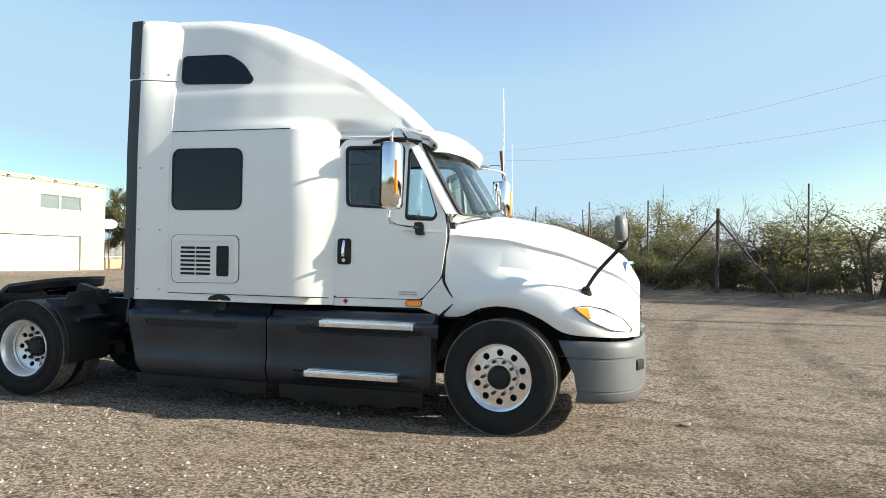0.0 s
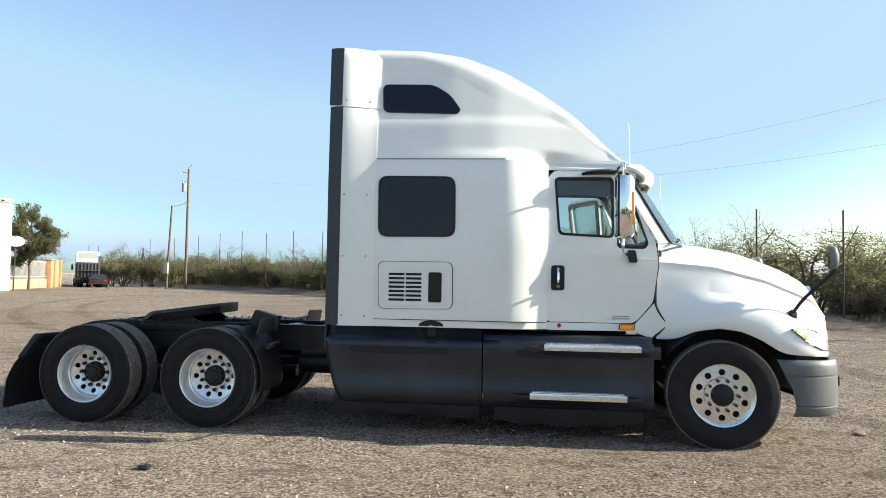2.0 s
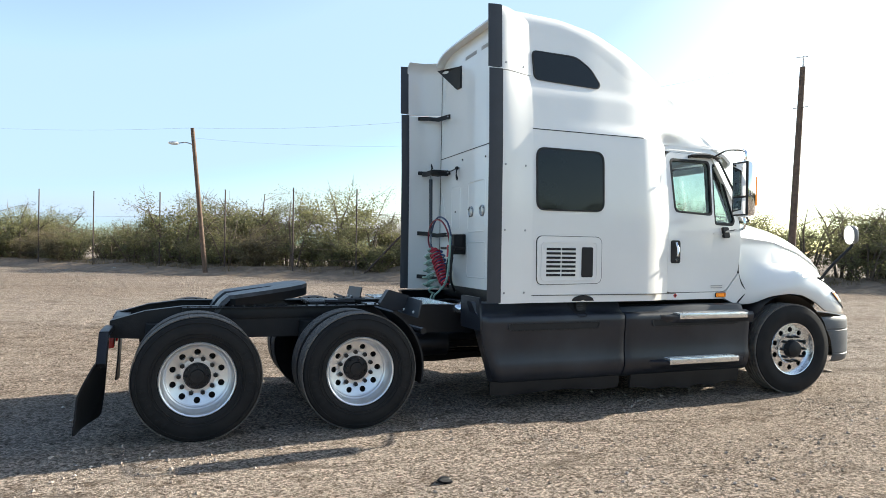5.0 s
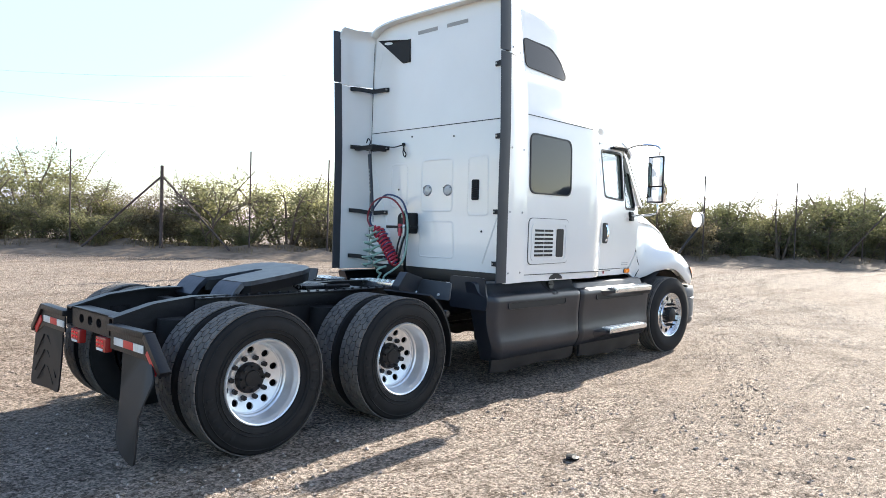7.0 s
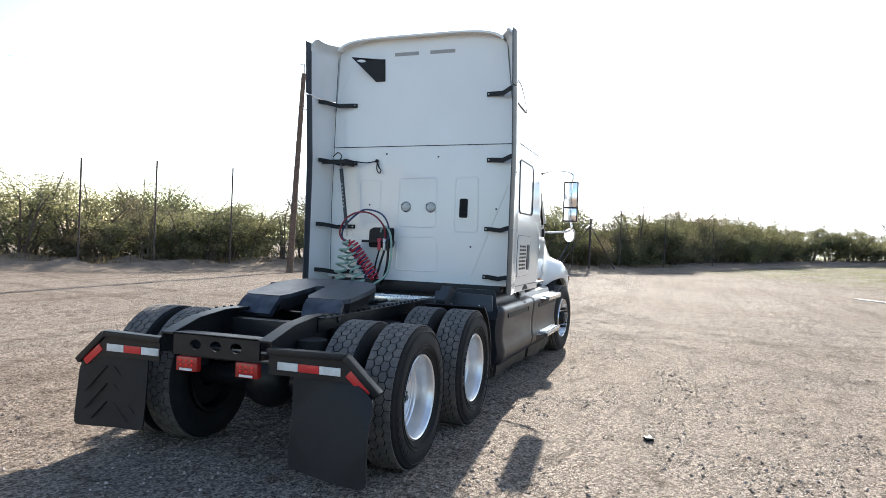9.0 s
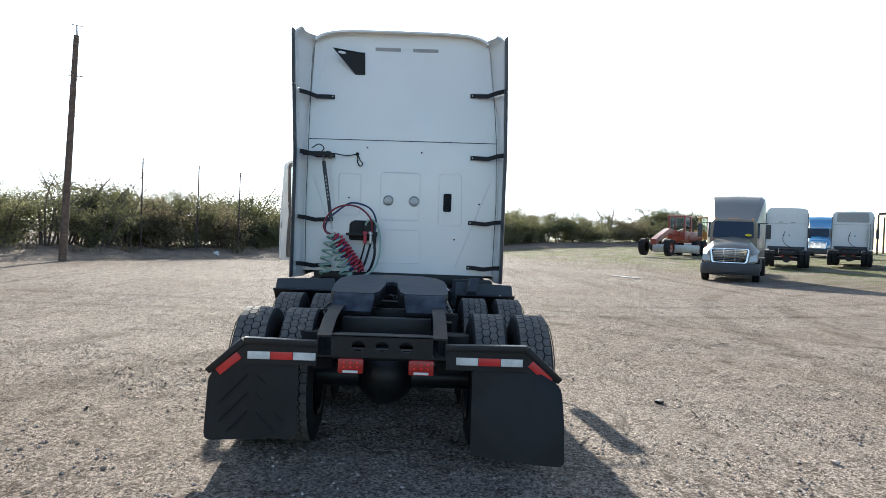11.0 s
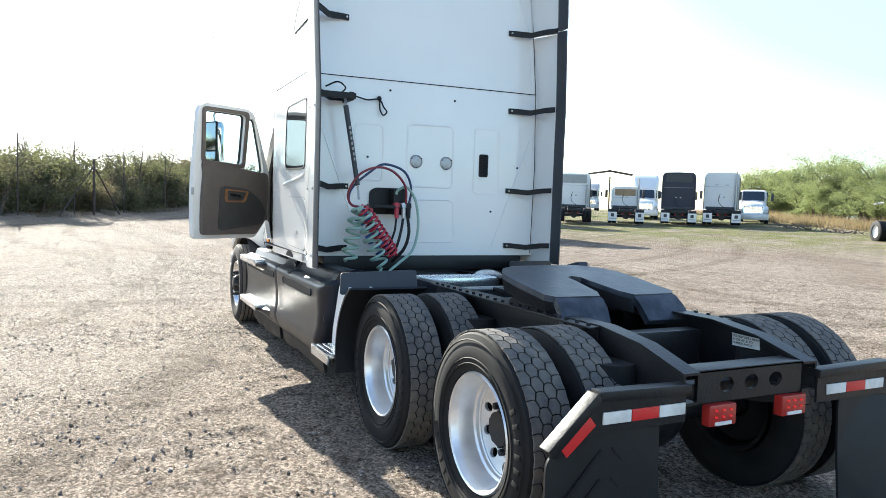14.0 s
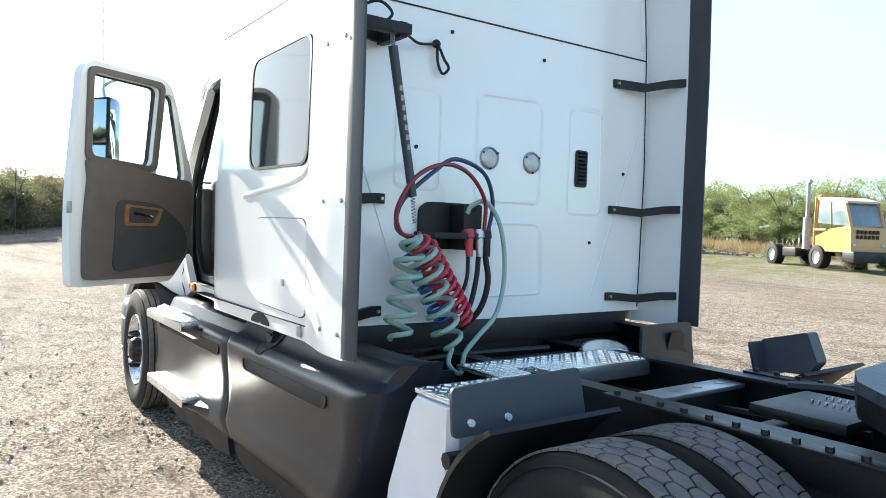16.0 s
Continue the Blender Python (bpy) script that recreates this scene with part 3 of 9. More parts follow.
def build_bushes():
    kinds = [bush(11, 2.6, 2.0, 0.088, 7200, M_LEAF_OLIVE, "olive-green thorny bush with bare twigs on the bank"),
             bush(12, 3.0, 2.2, 0.088, 8400, M_LEAF_DARK, "dense dark-green bush on the bank"),
             bush(13, 2.4, 2.0, 0.085, 6800, M_LEAF_OLIVE, "leafy olive bush on the bank"),
             bush(14, 3.4, 1.7, 0.075, 2400, M_LEAF_OLIVE, "half-bare dry bush with thin twigs", twigs=80),
             bush(15, 3.2, 2.0, 0.085, 5600, M_LEAF_OLIVE, "tall olive-green bush with loose crown", twigs=26),
             bush(16, 2.6, 2.1, 0.082, 6600, M_LEAF_BROWN, "brownish dry bush tangled with twigs", twigs=60),
             bush(17, 3.2, 2.5, 0.10, 7600, M_LEAF_OLIVE, "olive-yellow leafy bush on the bank by the poles", twigs=30)]
    for b in kinds:
        tagged(b, group="bushes along the fence")
    rnd = random.Random(4)
    used = [False] * len(kinds)
    def place(p, k, sc):
        m = Matrix.Translation((p.x, p.y, rise(p.x, p.y) + 0.15)) @ Matrix.Rotation(rnd.uniform(0, 6.28), 4, "Z")
        ob = kinds[k] if not used[k] else copy_thing(kinds[k], m)
        used[k] = True
        ob.matrix_basis = m
        ob.scale = (sc * rnd.uniform(0.9, 1.15), sc * rnd.uniform(0.9, 1.15), sc * rnd.uniform(0.85, 1.1))
    total, s = line_length(FENCE), 0.0
    while s < total:
        p, d = along(FENCE, s)
        nrm = Vector((-d.y, d.x))
        for row in (0, 1, 2) if 55 < s < 175 and rnd.random() < 0.5 else (0, 1):
            q = p + nrm * (1.7 + row * 2.5 + rnd.uniform(-0.7, 0.7))
            place(q, rnd.choice((0, 0, 1, 2, 3, 4, 4, 5, 5)), rnd.uniform(0.7, 1.1) + (0.5 if rnd.random() < 0.12 else 0) + row * 0.16 + (0.2 if s < 60 else 0) + (0.5 if q.x > 45 else 0.28 if q.x > 15 else 0))
        s += rnd.uniform(1.2, 2.4) * (1.5 if s < 50 or s > 170 else 1)
    for x, y, k, sc in ((-48.4, 69.5, 6, 1.75), (-45.2, 70.0, 6, 1.55), (-42.3, 69.2, 6, 1.3), (-50.5, 70.5, 2, 1.4), (-52.5, 72.5, 4, 1.25), (-55.0, 74.5, 0, 1.3), (-35.5, 67.5, 4, 1.15), (-29.5, 63.5, 6, 1.3), (-27.0, 60.5, 6, 1.2), (-49.3, 49.0, 1, 1.0), (-51.0, 53.0, 1, 1.1), (-53.0, 57.5, 2, 1.2), (-55.5, 62.5, 1, 1.2), (-58.0, 68.0, 4, 1.3)):
        place(Vector((x, y)), k, sc)
    # dry weeds and low brush between the bushes
    bm = bmesh.new()
    for k in range(42000):
        s = rnd.uniform(30, total - 30)
        p, d = along(FENCE, s)
        o = 0.3 + 6.2 * rnd.random() ** 1.3
        x, y = p.x - d.y * o, p.y + d.x * o
        clump = noise.noise(Vector((x * 0.55, y * 0.55, 3.0)))
        if clump < -0.25:
            continue
        z = rise(x, y) + 0.1
        h = rnd.uniform(0.18, 0.55) * (1 + 0.9 * max(0.0, clump)) * min(1.0, 0.35 + o * 0.4)
        a = rnd.uniform(0, 6.28)
        w = rnd.uniform(0.015, 0.05)
        lean = Vector((rnd.gauss(0, 0.3), rnd.gauss(0, 0.3), 0)) * h
        c = Vector((x, y, z))
        side = Vector((math.cos(a) * w, math.sin(a) * w, 0))
        bm.faces.new([bm.verts.new(v) for v in (c - side, c + side, c + lean + Vector((0, 0, h)))])
    tagged(part("brush", bm, M_LEAF_BROWN, sharp=180), "low dry brown weeds between the fence bushes", "weeds", kind="stuff")
    return kinds, place


BUSHES, place_bush = build_bushes()


def fence_post(p, h, r=0.035, name="fence_post", brace=0, label="thin rusty steel fence post with wire"):
    x, y = p
    root = thing(name, label, "fence post", "posts of the yard fence", m=pose(x, y, rise(x, y)))
    bm = bmesh.new()
    tube(bm, [(0, 0, -0.2), (0.0, 0, h * 0.5), (0, 0, h)], r, 8)
    part("post", bm, M_RUST, root)
    bm = bmesh.new()
    cyl(bm, (0, 0, h), (0, 0, h + 0.03), r * 1.25, r * 0.8, 8)
    part("cap", bm, M_RUST, root)
    return root


def build_fence():
    # posts stand about 3.7 m apart; heights wander a little
    spots = [(-54.7, 72.2, 4.9), (-53.6, 72.4, 4.8), (-52.4, 73.4, 4.3), (-49.8, 77.6, 6.0), (-44.9, 74.6, 6.0), (-39.5, 69.9, 6.1), (-35.0, 65.7, 6.1), (-30.8, 61.7, 6.1), (-26.7, 57.8, 5.7), (-22.5, 53.4, 5.6), (-18.4, 48.7, 5.3), (-14.6, 44.6, 5.0), (-11, 40.2, 4.7), (-7.2, 36.0, 4.5), (-3.9, 32.0, 4.5), (-0.8, 28.8, 4.5), (2.0, 26.8, 4.4),
             (7.7, 21.9, 4.6), (9.9, 19.2, 4.3), (12.5, 17.9, 4.5), (15.7, 16.5, 4.6), (23.1, 13.4, 4.8), (25.1, 11.3, 4.7), (27.2, 9.7, 4.6), (32, 6.6, 4.5), (36, 4.2, 4.5), (40.5, 1.5, 4.4), (46, -1.4, 4.4), (54, -5.2, 4.4), (64, -9.8, 4.4), (76, -14.5, 4.4)]
    for x, y, h in spots:
        fence_post((x, y), h)
    for x, y, h, a in ((4.75, 24.1, 3.85, -42), (37.0, 3.2, 3.6, -30), (-46.5, 70.2, 4.6, -45)):
        root = thing("braced_fence_post", "dark steel corner post with two slanting braces", "fence post", "posts of the yard fence", m=pose(x, y, 0, 0, 0, a))
        bm = bmesh.new()
        tube(bm, [(0, 0, -0.2), (0, 0, h * 0.5), (0, 0, h)], 0.075, 10)
        part("post", bm, M_RUST, root)
        for sgn, reach in ((-1, 3.3), (1, 2.9)):
            bm = bmesh.new()
            tube(bm, [(0, 0, h - 0.45), (sgn * reach / 2, 0, (h - 0.45) / 2 + 0.15), (sgn * reach, 0, 0.25)], 0.045, 8)
            part("brace", bm, M_RUST, root)
    wires = thing("fence_wire", "thin sagging wires strung between fence posts", "wire")
    pts = [(x, y) for x, y, _ in spots[3:17]] + [(4.75, 24.1)] + [(x, y) for x, y, _ in spots[17:]]
    for z in (0.9, 1.7, 2.5, 3.2):
        bm = bmesh.new()
        line = []
        for (x0, y0), (x1, y1) in zip(pts, pts[1:]):
            line += [(x0, y0, z), ((x0 + x1) / 2, (y0 + y1) / 2, z - 0.05)]
        tube(bm, line, 0.006, 4)
        part("strand", bm, M_RUST, wires)


build_fence()

# ---- the white tractor unit ----
# x ahead from the steering axle, y to its left, z up from the yard
truck = thing("semi_truck", "white sleeper semi truck without trailer, driver door open, parked on gravel", "truck")
tagged(truck, group="")

SEAM_Z = 2.70
ROOF = [(-3.75, 3.965), (-3.42, 3.96), (-2.95, 3.945), (-2.5, 3.885), (-2.09, 3.735), (-1.73, 3.525), (-1.37, 3.26), (-1.08, 2.975), (-0.88, 2.755), (-0.8, 2.70)]
LOW_W = [(-3.80, 1.155), (-3.42, 1.14), (-2.6, 1.13), (-2.10, 1.127), (-1.95, 1.12), (-1.82, 1.075), (-1.70, 1.015), (-1.63, 0.985), (-1.3, 0.96), (-1.0, 0.935), (-0.8, 0.92)]
UP_W = [(-3.80, 1.16), (-3.42, 1.125), (-2.6, 1.09), (-2.15, 1.045), (-1.85, 0.985), (-1.60, 0.93), (-1.3, 0.865), (-1.0, 0.80), (-0.8, 0.755)]


def shell_half(x, z):
    """Half width of the sleeper at a height."""
    lo, up = smooth_table(LOW_W, x), smooth_table(UP_W, x)
    lo -= 0.10 * max(0.0, min(z, 2.70) - 1.95) * min(1.0, max(0.0, (x + 2.0) / 0.3))
    if z <= 2.70:
        return lo + 0.012 * math.sin(math.pi * (z - 1.06) / 1.64)
    t = min(1.0, (z - 2.70) / 0.14)
    t = t * t * (3 - 2 * t)
    w = lo + (up - lo) * t
    ledge = 0.022 * (1 - min(1.0, max(0.0, (z - 3.08) / 0.09)))
    return w - 0.085 * (z - 2.70) + ledge * t


def shell_ring(x, z_low, sgn_all=True, inset=0.0):
    zt = smooth_table(ROOF, x) - inset
    zs = max(z_low + 0.02, zt - 0.24 - 0.16 * min(1.0, max(0.0, (x + 2.9) / 0.7)) if x < -2.2 else zt - 0.42 * max(0.25, (-0.6 - x) / 1.6))
    half = []
    n1 = 26
    for k in range(n1):
        z = z_low + (zs - z_low) * k / (n1 - 1)
        half.append((shell_half(x, z) - inset, z))
    ws = shell_half(x, zs) - inset
    for k in range(1, 15):
        a = math.pi / 2 * k / 14
        half.append((ws * math.cos(a) ** 0.42, zs + (zt - zs) * math.sin(a) ** 0.6))
    return [(x, -y, z) for y, z in half] + [(x, y, z) for y, z in reversed(half[:-1])]


def build_sleeper():
    xs = [-3.42 + 0.0716 * k for k in range(26)]
    xs[-1] = -1.632
    bm = bmesh.new()
    zs = [1.06 + (SEAM_Z - 1.06) * k / 24 for k in range(25)]
    for sgn in (-1, 1):
        bm = bmesh.new()
        # the front end turns in towards the cab
        rows = [[(x, sgn * shell_half(x, z), z) for z in zs] for x in xs]
        rows.append([(-1.66, sgn * (shell_half(-1.632, z) - 0.06), z) for z in zs])
        loft(bm, rows)
        part("sleeper_side", bm, M_WHITE, truck, "white sleeper side panel", sharp=50)
    # upper shell runs in one sweep from the back wall over the cab
    bm = bmesh.new()
    top_x = [-3.42 + 0.0664 * k for k in range(40)]
    loft(bm, [shell_ring(x, SEAM_Z) for x in top_x], cap1=True)
    part("roof_fairing", bm, M_WHITE, truck, "white aerodynamic roof fairing", sharp=60)
    # back wall
    bm = bmesh.new()
    ring = [(p[1], p[2]) for p in shell_ring(-3.42, 1.13, inset=0.012)]
    panel(bm, ring, lambda u, v, d: Vector((-3.415 + d, u, v)), 0.03)
    part("back_wall", bm, M_WHITE, truck, "white painted sleeper back wall with pressed panels")
    # floor of the sleeper closes it below
    bm = bmesh.new()
    box(bm, -3.41, -1.70, -0.95, 0.95, 1.08, 1.14, 0.01)
    box(bm, -1.70, -0.62, -0.76, 0.76, 1.08, 1.14, 0.01)
    part("cab_floor", bm, M_DARKTRIM, truck)
    # seams
    for sgn in (-1, 1):
        bm = bmesh.new()
        for x0, x1 in zip(xs[1:-7], xs[2:-6]):
            box(bm, x0, x1, sgn * (shell_half((x0 + x1) / 2, 2.71) - 0.004), sgn * (shell_half((x0 + x1) / 2, 2.71) + 0.003), 2.706, 2.714)
        part("panel_seam", bm, M_BLACK, truck)
        bm = bmesh.new()
        box(bm, -3.34, -1.64, sgn * 1.08, sgn * 1.142, 1.128, 1.134)
        part("panel_seam", bm, M_BLACK, truck)



sleeper = build_sleeper()


def side_plate(name, outline, sgn, off, depth, material, parent, label="", holes=()):
    """A plate laid on the sleeper's side, off metres proud of it."""
    bm = bmesh.new()
    panel(bm, outline, lambda u, v, d: Vector((u, sgn * (shell_half(u, v) + off - d), v)), depth, holes)
    return part(name, bm, material, parent, label)


def grow(poly, d):
    """Outline moved outwards by d about its middle."""
    cx, cy = sum(p[0] for p in poly) / len(poly), sum(p[1] for p in poly) / len(poly)
    out = []
    for x, y in poly:
        r = math.hypot(x - cx, y - cy)
        out.append((cx + (x - cx) * (r + d) / r, cy + (y - cy) * (r + d) / r))
    return out


def dense(poly, step=0.06):
    out = []
    for (a, b), (c, d) in zip(poly, poly[1:] + poly[:1]):
        n = max(1, int(math.hypot(c - a, d - b) / step))
        out += [(a + (c - a) * k / n, b + (d - b) * k / n) for k in range(n)]
    return out


def sleeper_side(sgn):
    if sgn < 0:
        win = rounded([(-3.297, 2.53), (-2.562, 2.525), (-2.556, 1.965), (-3.29, 1.96)], 0.09, 5)
    else:
        win = rounded([(-3.335, 2.475), (-2.60, 2.47), (-2.594, 1.895), (-3.33, 1.885)], 0.09, 5)
    w = side_plate("sleeper_window", dense(win), sgn, 0.006, 0.02, M_TINT, truck, "dark tinted sleeper side window")
    side_plate("window_seal", dense(grow(win, 0.02)), sgn, 0.010, 0.02, M_BLACK, w, holes=[dense(grow(win, 0.001))])
    tri = rounded([(-3.285, 3.205), (-3.30, 3.49), (-2.80, 3.475), (-2.64, 3.38), (-2.53, 3.235), (-2.56, 3.19)], 0.06, 5)
    w2 = side_plate("upper_window", dense(tri), sgn, 0.008, 0.02, M_TINT, truck, "dark swept upper sleeper window")
    side_plate("window_seal", dense(grow(tri, 0.015)), sgn, 0.011, 0.02, M_BLACK, w2, holes=[dense(grow(tri, 0.001))])
    if sgn < 0:
        fr = rounded([(-3.297, 1.70), (-2.565, 1.70), (-2.56, 1.245), (-3.288, 1.235)], 0.07, 5)
        hatch = side_plate("baggage_hatch", dense(fr), sgn, 0.008, 0.016, M_WHITE, truck, "white hatch with louvres")
        side_plate("hatch_gap", dense(grow(fr, 0.008)), sgn, 0.003, 0.01, M_BLACK, hatch, holes=[dense(grow(fr, 0.001))])
        inner = rounded([(-3.25, 1.645), (-2.61, 1.65), (-2.61, 1.275), (-3.25, 1.27)], 0.05, 4)
        side_plate("hatch_rim", dense(inner), sgn, 0.014, 0.01, M_WHITE, hatch, holes=[dense(grow(inner, -0.012))])
        side_plate("vent_slot", dense(rounded([(-2.795, 1.60), (-2.665, 1.60), (-2.665, 1.305), (-2.795, 1.305)], 0.02)), sgn, 0.013, 0.02, M_BLACK, hatch, "black mesh vent")
        for i in range(7):
            z = 1.315 + i * 0.042
            for x in (-3.19, -3.02):
                side_plate("louvre", dense([(x, z), (x + 0.155, z), (x + 0.155, z + 0.022), (x, z + 0.022)]), sgn, 0.0125, 0.02, M_BLACK, hatch)
    else:
        fr = rounded([(-3.34, 1.625), (-2.68, 1.625), (-2.68, 1.185), (-3.345, 1.165)], 0.08, 5)
        hatch = side_plate("baggage_door", dense(fr), sgn, 0.006, 0.014, M_WHITE, truck, "white baggage door with rounded corners")
        side_plate("door_gap", dense(grow(fr, 0.007)), sgn, 0.002, 0.01, M_BLACK, hatch, holes=[dense(grow(fr, 0.001))])
        side_plate("lock", dense(rounded([(-3.09, 1.33), (-3.065, 1.33), (-3.065, 1.295), (-3.09, 1.295)], 0.01)), sgn, 0.012, 0.012, M_STEEL, hatch)
        # swage line that runs down and ahead
        bm = bmesh.new()
        pts = curve_pts([(-3.375, 0, 1.93), (-3.35, 0, 1.86), (-3.24, 0, 1.81), (-2.95, 0, 1.78), (-2.50, 0, 1.74)], 5)
        rows = []
        for p in pts:
            rows.append([Vector((p.x, shell_half(p.x, p.z + dz) + o, p.z + dz)) for dz, o in ((0.022, 0.001), (0.010, 0.009), (-0.004, 0.008), (-0.014, 0.001))])
        loft(bm, rows)
        part("swage_line", bm, M_WHITE, truck)
        side_plate("latch", dense(rounded([(-3.30, 1.125), (-3.26, 1.125), (-3.26, 1.075), (-3.30, 1.075)], 0.008)), sgn, 0.012, 0.02, M_STEEL, truck, "small chrome latch")
    # white cab extender, its rubber strip, bolts
    def ext(u, v, d):
        """Extender skin: flush with the sleeper ahead, swelling to the rear edge."""
        t = min(1.0, max(0.0, (-3.34 - u) / 0.36))
        e = t * t * (3 - 2 * t)
        y0 = shell_half(-3.36, min(v, 3.84)) + 0.005
        y1 = (1.187 if sgn < 0 else 1.205) + 0.012 * min(1.0, max(0.0, (v - 2.2) / 1.2))
        return Vector((u, sgn * (y0 + (y1 - y0) * (0.55 * e + 0.45 * math.sin(t * math.pi / 2)) - d), v))
    reach = 0.0 if sgn < 0 else -0.12
    def ext_panel(z_lo, z_hi, u_back, u_front, crown):
        bm = bmesh.new()
        rows = []
        n = 30
        for k in range(n + 1):
            v = z_lo + (z_hi - z_lo) * k / n
            top = max(0.0, (v - z_hi + 0.16) / 0.16) if crown else 0.0
            us = [u_back + (u_front - u_back) * j / 12 for j in range(13)]
            ring = [ext(u, v, 0.09 * top ** 3) for u in us] + [ext(u, v, 0.03 + 0.09 * top ** 3) for u in reversed(us)]
            rows.append(ring)
        loft(bm, rows, closed=True, cap0=True, cap1=True)
        return bm
    e1 = part("side_extender", ext_panel(1.06, 3.225, -3.70 + reach, -3.345, False), M_WHITE, truck, "white side extender panel")
    e2 = part("roof_extender", ext_panel(3.235, 3.872, -3.715 + reach, -3.335, True), M_WHITE, truck, "white upper side extender")
    for z0, z1, x, par in ((1.07, 3.235, -3.70 + reach, e1), (3.25, 3.835, -3.71 + reach, e2)):
        w = 1.0 if sgn < 0 else 0.72
        bm = bmesh.new()
        rows = []
        for k in range(13):
            z = z0 + (z1 - z0) * k / 12
            c = ext(x, z, 0.015)
            rows.append([c + Vector((dx * w, sgn * dy, 0)) for dx, dy in ((0.012, -0.016), (0.012, 0.017), (-0.05, 0.02), (-0.12, 0.006), (-0.122, -0.004), (-0.05, -0.018))])
        loft(bm, rows, closed=True, cap0=True, cap1=True)
        part("rubber_strip", bm, M_STRIP, par, "dark rubber edge strip")
    for z in (1.16, 1.75 if sgn < 0 else 1.70, 2.36, 3.30):
        for x in (-3.43, -3.655) if sgn < 0 else (-3.60, -3.775):
            bm = bmesh.new()
            c = ext(x, z, 0)
            cyl(bm, c, c + Vector((0, sgn * 0.008, 0)), 0.011, 0.008, 8)
            part("bolt", bm, M_STEEL, e1)


for _s in (-1, 1):
    sleeper_side(_s)


# -- roof fairing, cab roof, visor, windscreen --
def build_cab():
    bm = bmesh.new()
    rows = []
    for x, w, z in ((-1.66, 0.915, 2.715), (-1.4, 0.90, 2.715), (-1.1, 0.875, 2.71), (-0.9, 0.86, 2.69), (-0.76, 0.84, 2.63)):
        rows.append([(x, -w, z - 0.06), (x, -w + 0.02, z - 0.02), (x, -w + 0.09, z), (x, 0, z + 0.02), (x, w - 0.09, z), (x, w - 0.02, z - 0.02), (x, w, z - 0.06), (x, w - 0.05, z - 0.07), (x, 0, z - 0.04), (x, -w + 0.05, z - 0.07)])
    loft(bm, rows, closed=True, cap0=True, cap1=True)
    part("cab_roof", bm, M_WHITE, truck)
    # sun visor: a curved hood over the windscreen
    bm = bmesh.new()
    rows = []
    for k in range(25):
        s = -1 + 2 * k / 24
        y = s * 0.86
        fwd = 0.20 * (1 - abs(s) ** 2.4)
        tuck = 0.07 * max(0, abs(s) - 0.82) / 0.18
        rows.append([(-0.93 + fwd * 0.5, y, 2.75 - tuck * 0.6), (-0.76 + fwd, y, 2.725 - tuck), (-0.675 + fwd, y, 2.655 - tuck), (-0.67 + fwd, y * 0.985, 2.615 - tuck), (-0.71 + fwd, y * 0.98, 2.53 - tuck * 0.3),
                     (-0.73 + fwd, y * 0.98, 2.535 - tuck * 0.3), (-0.695 + fwd, y * 0.98, 2.615 - tuck), (-0.70 + fwd, y * 0.98, 2.645 - tuck), (-0.77 + fwd, y * 0.98, 2.70 - tuck), (-0.93 + fwd * 0.5, y * 0.98, 2.71 - tuck * 0.6)])
    loft(bm, rows, closed=True, cap0=True, cap1=True)
    part("sun_visor", bm, M_WHITE, truck, "white sun visor over the windscreen", sharp=60)
    bm = bmesh.new()
    loft(bm, [[(x, -w, z - 0.10), (x, w, z - 0.10), (x, w, z - 0.085), (x, -w, z - 0.085)] for x, w, z in ((-1.64, 0.84, 2.715), (-1.2, 0.82, 2.715), (-0.86, 0.78, 2.68))], closed=True, cap0=True, cap1=True)
    part("headliner", bm, M_DARKTRIM, truck, "dark cab headliner")
    # windscreen
    def ws(u, v, d):
        base = -0.43 + 0.26 * (1 - (u / 0.90) ** 2)
        top = -0.80 + 0.20 * (1 - (u / 0.86) ** 2)
        t = (v - 1.93) / 0.66
        return Vector((base + (top - base) * t - d, u * (1 - 0.06 * t), v))
    out = dense(rounded([(-0.88, 1.93), (0.88, 1.93), (0.88, 2.59), (-0.88, 2.59)], 0.05, 3), 0.08)
    bm = bmesh.new()
    panel(bm, out, ws, 0.006)
    w = part("windscreen", bm, M_GLASS, truck, "clear windscreen")
    w.visible_shadow = False
    bm = bmesh.new()
    panel(bm, dense(grow(out, 0.035), 0.08), lambda u, v, d: ws(u, v, d - 0.006), 0.02, [out])
    part("windscreen_seal", bm, M_BLACK, truck)
    for sgn in (-1, 1):
        bm = bmesh.new()
        a, b = ws(sgn * 0.885, 1.93, 0), ws(sgn * 0.885, 2.60, 0)
        rows = []
        for k in range(8):
            t = k / 7
            p = a.lerp(b, t)
            rows.append([p + Vector((-0.025, sgn * 0.012, 0)), p + Vector((-0.07, sgn * 0.045, 0)), p + Vector((-0.14, sgn * 0.055, 0)), p + Vector((-0.13, -sgn * 0.01, 0)), p + Vector((-0.045, -sgn * 0.02, 0))])
        loft(bm, rows, closed=True, cap0=True, cap1=True)
        part("windscreen_pillar", bm, M_WHITE, truck)
        bm = bmesh.new()
        p = [ws(sgn * (0.12 if sgn > 0 else 0.62), 1.965, -0.02), ws(sgn * 0.35 if sgn > 0 else -0.30, 2.0, -0.025), ws(0.55 if sgn > 0 else -0.02, 2.03, -0.02)]
        tube(bm, p, 0.008, 5)
        part("wiper", bm, M_BLACK, truck)


build_cab()


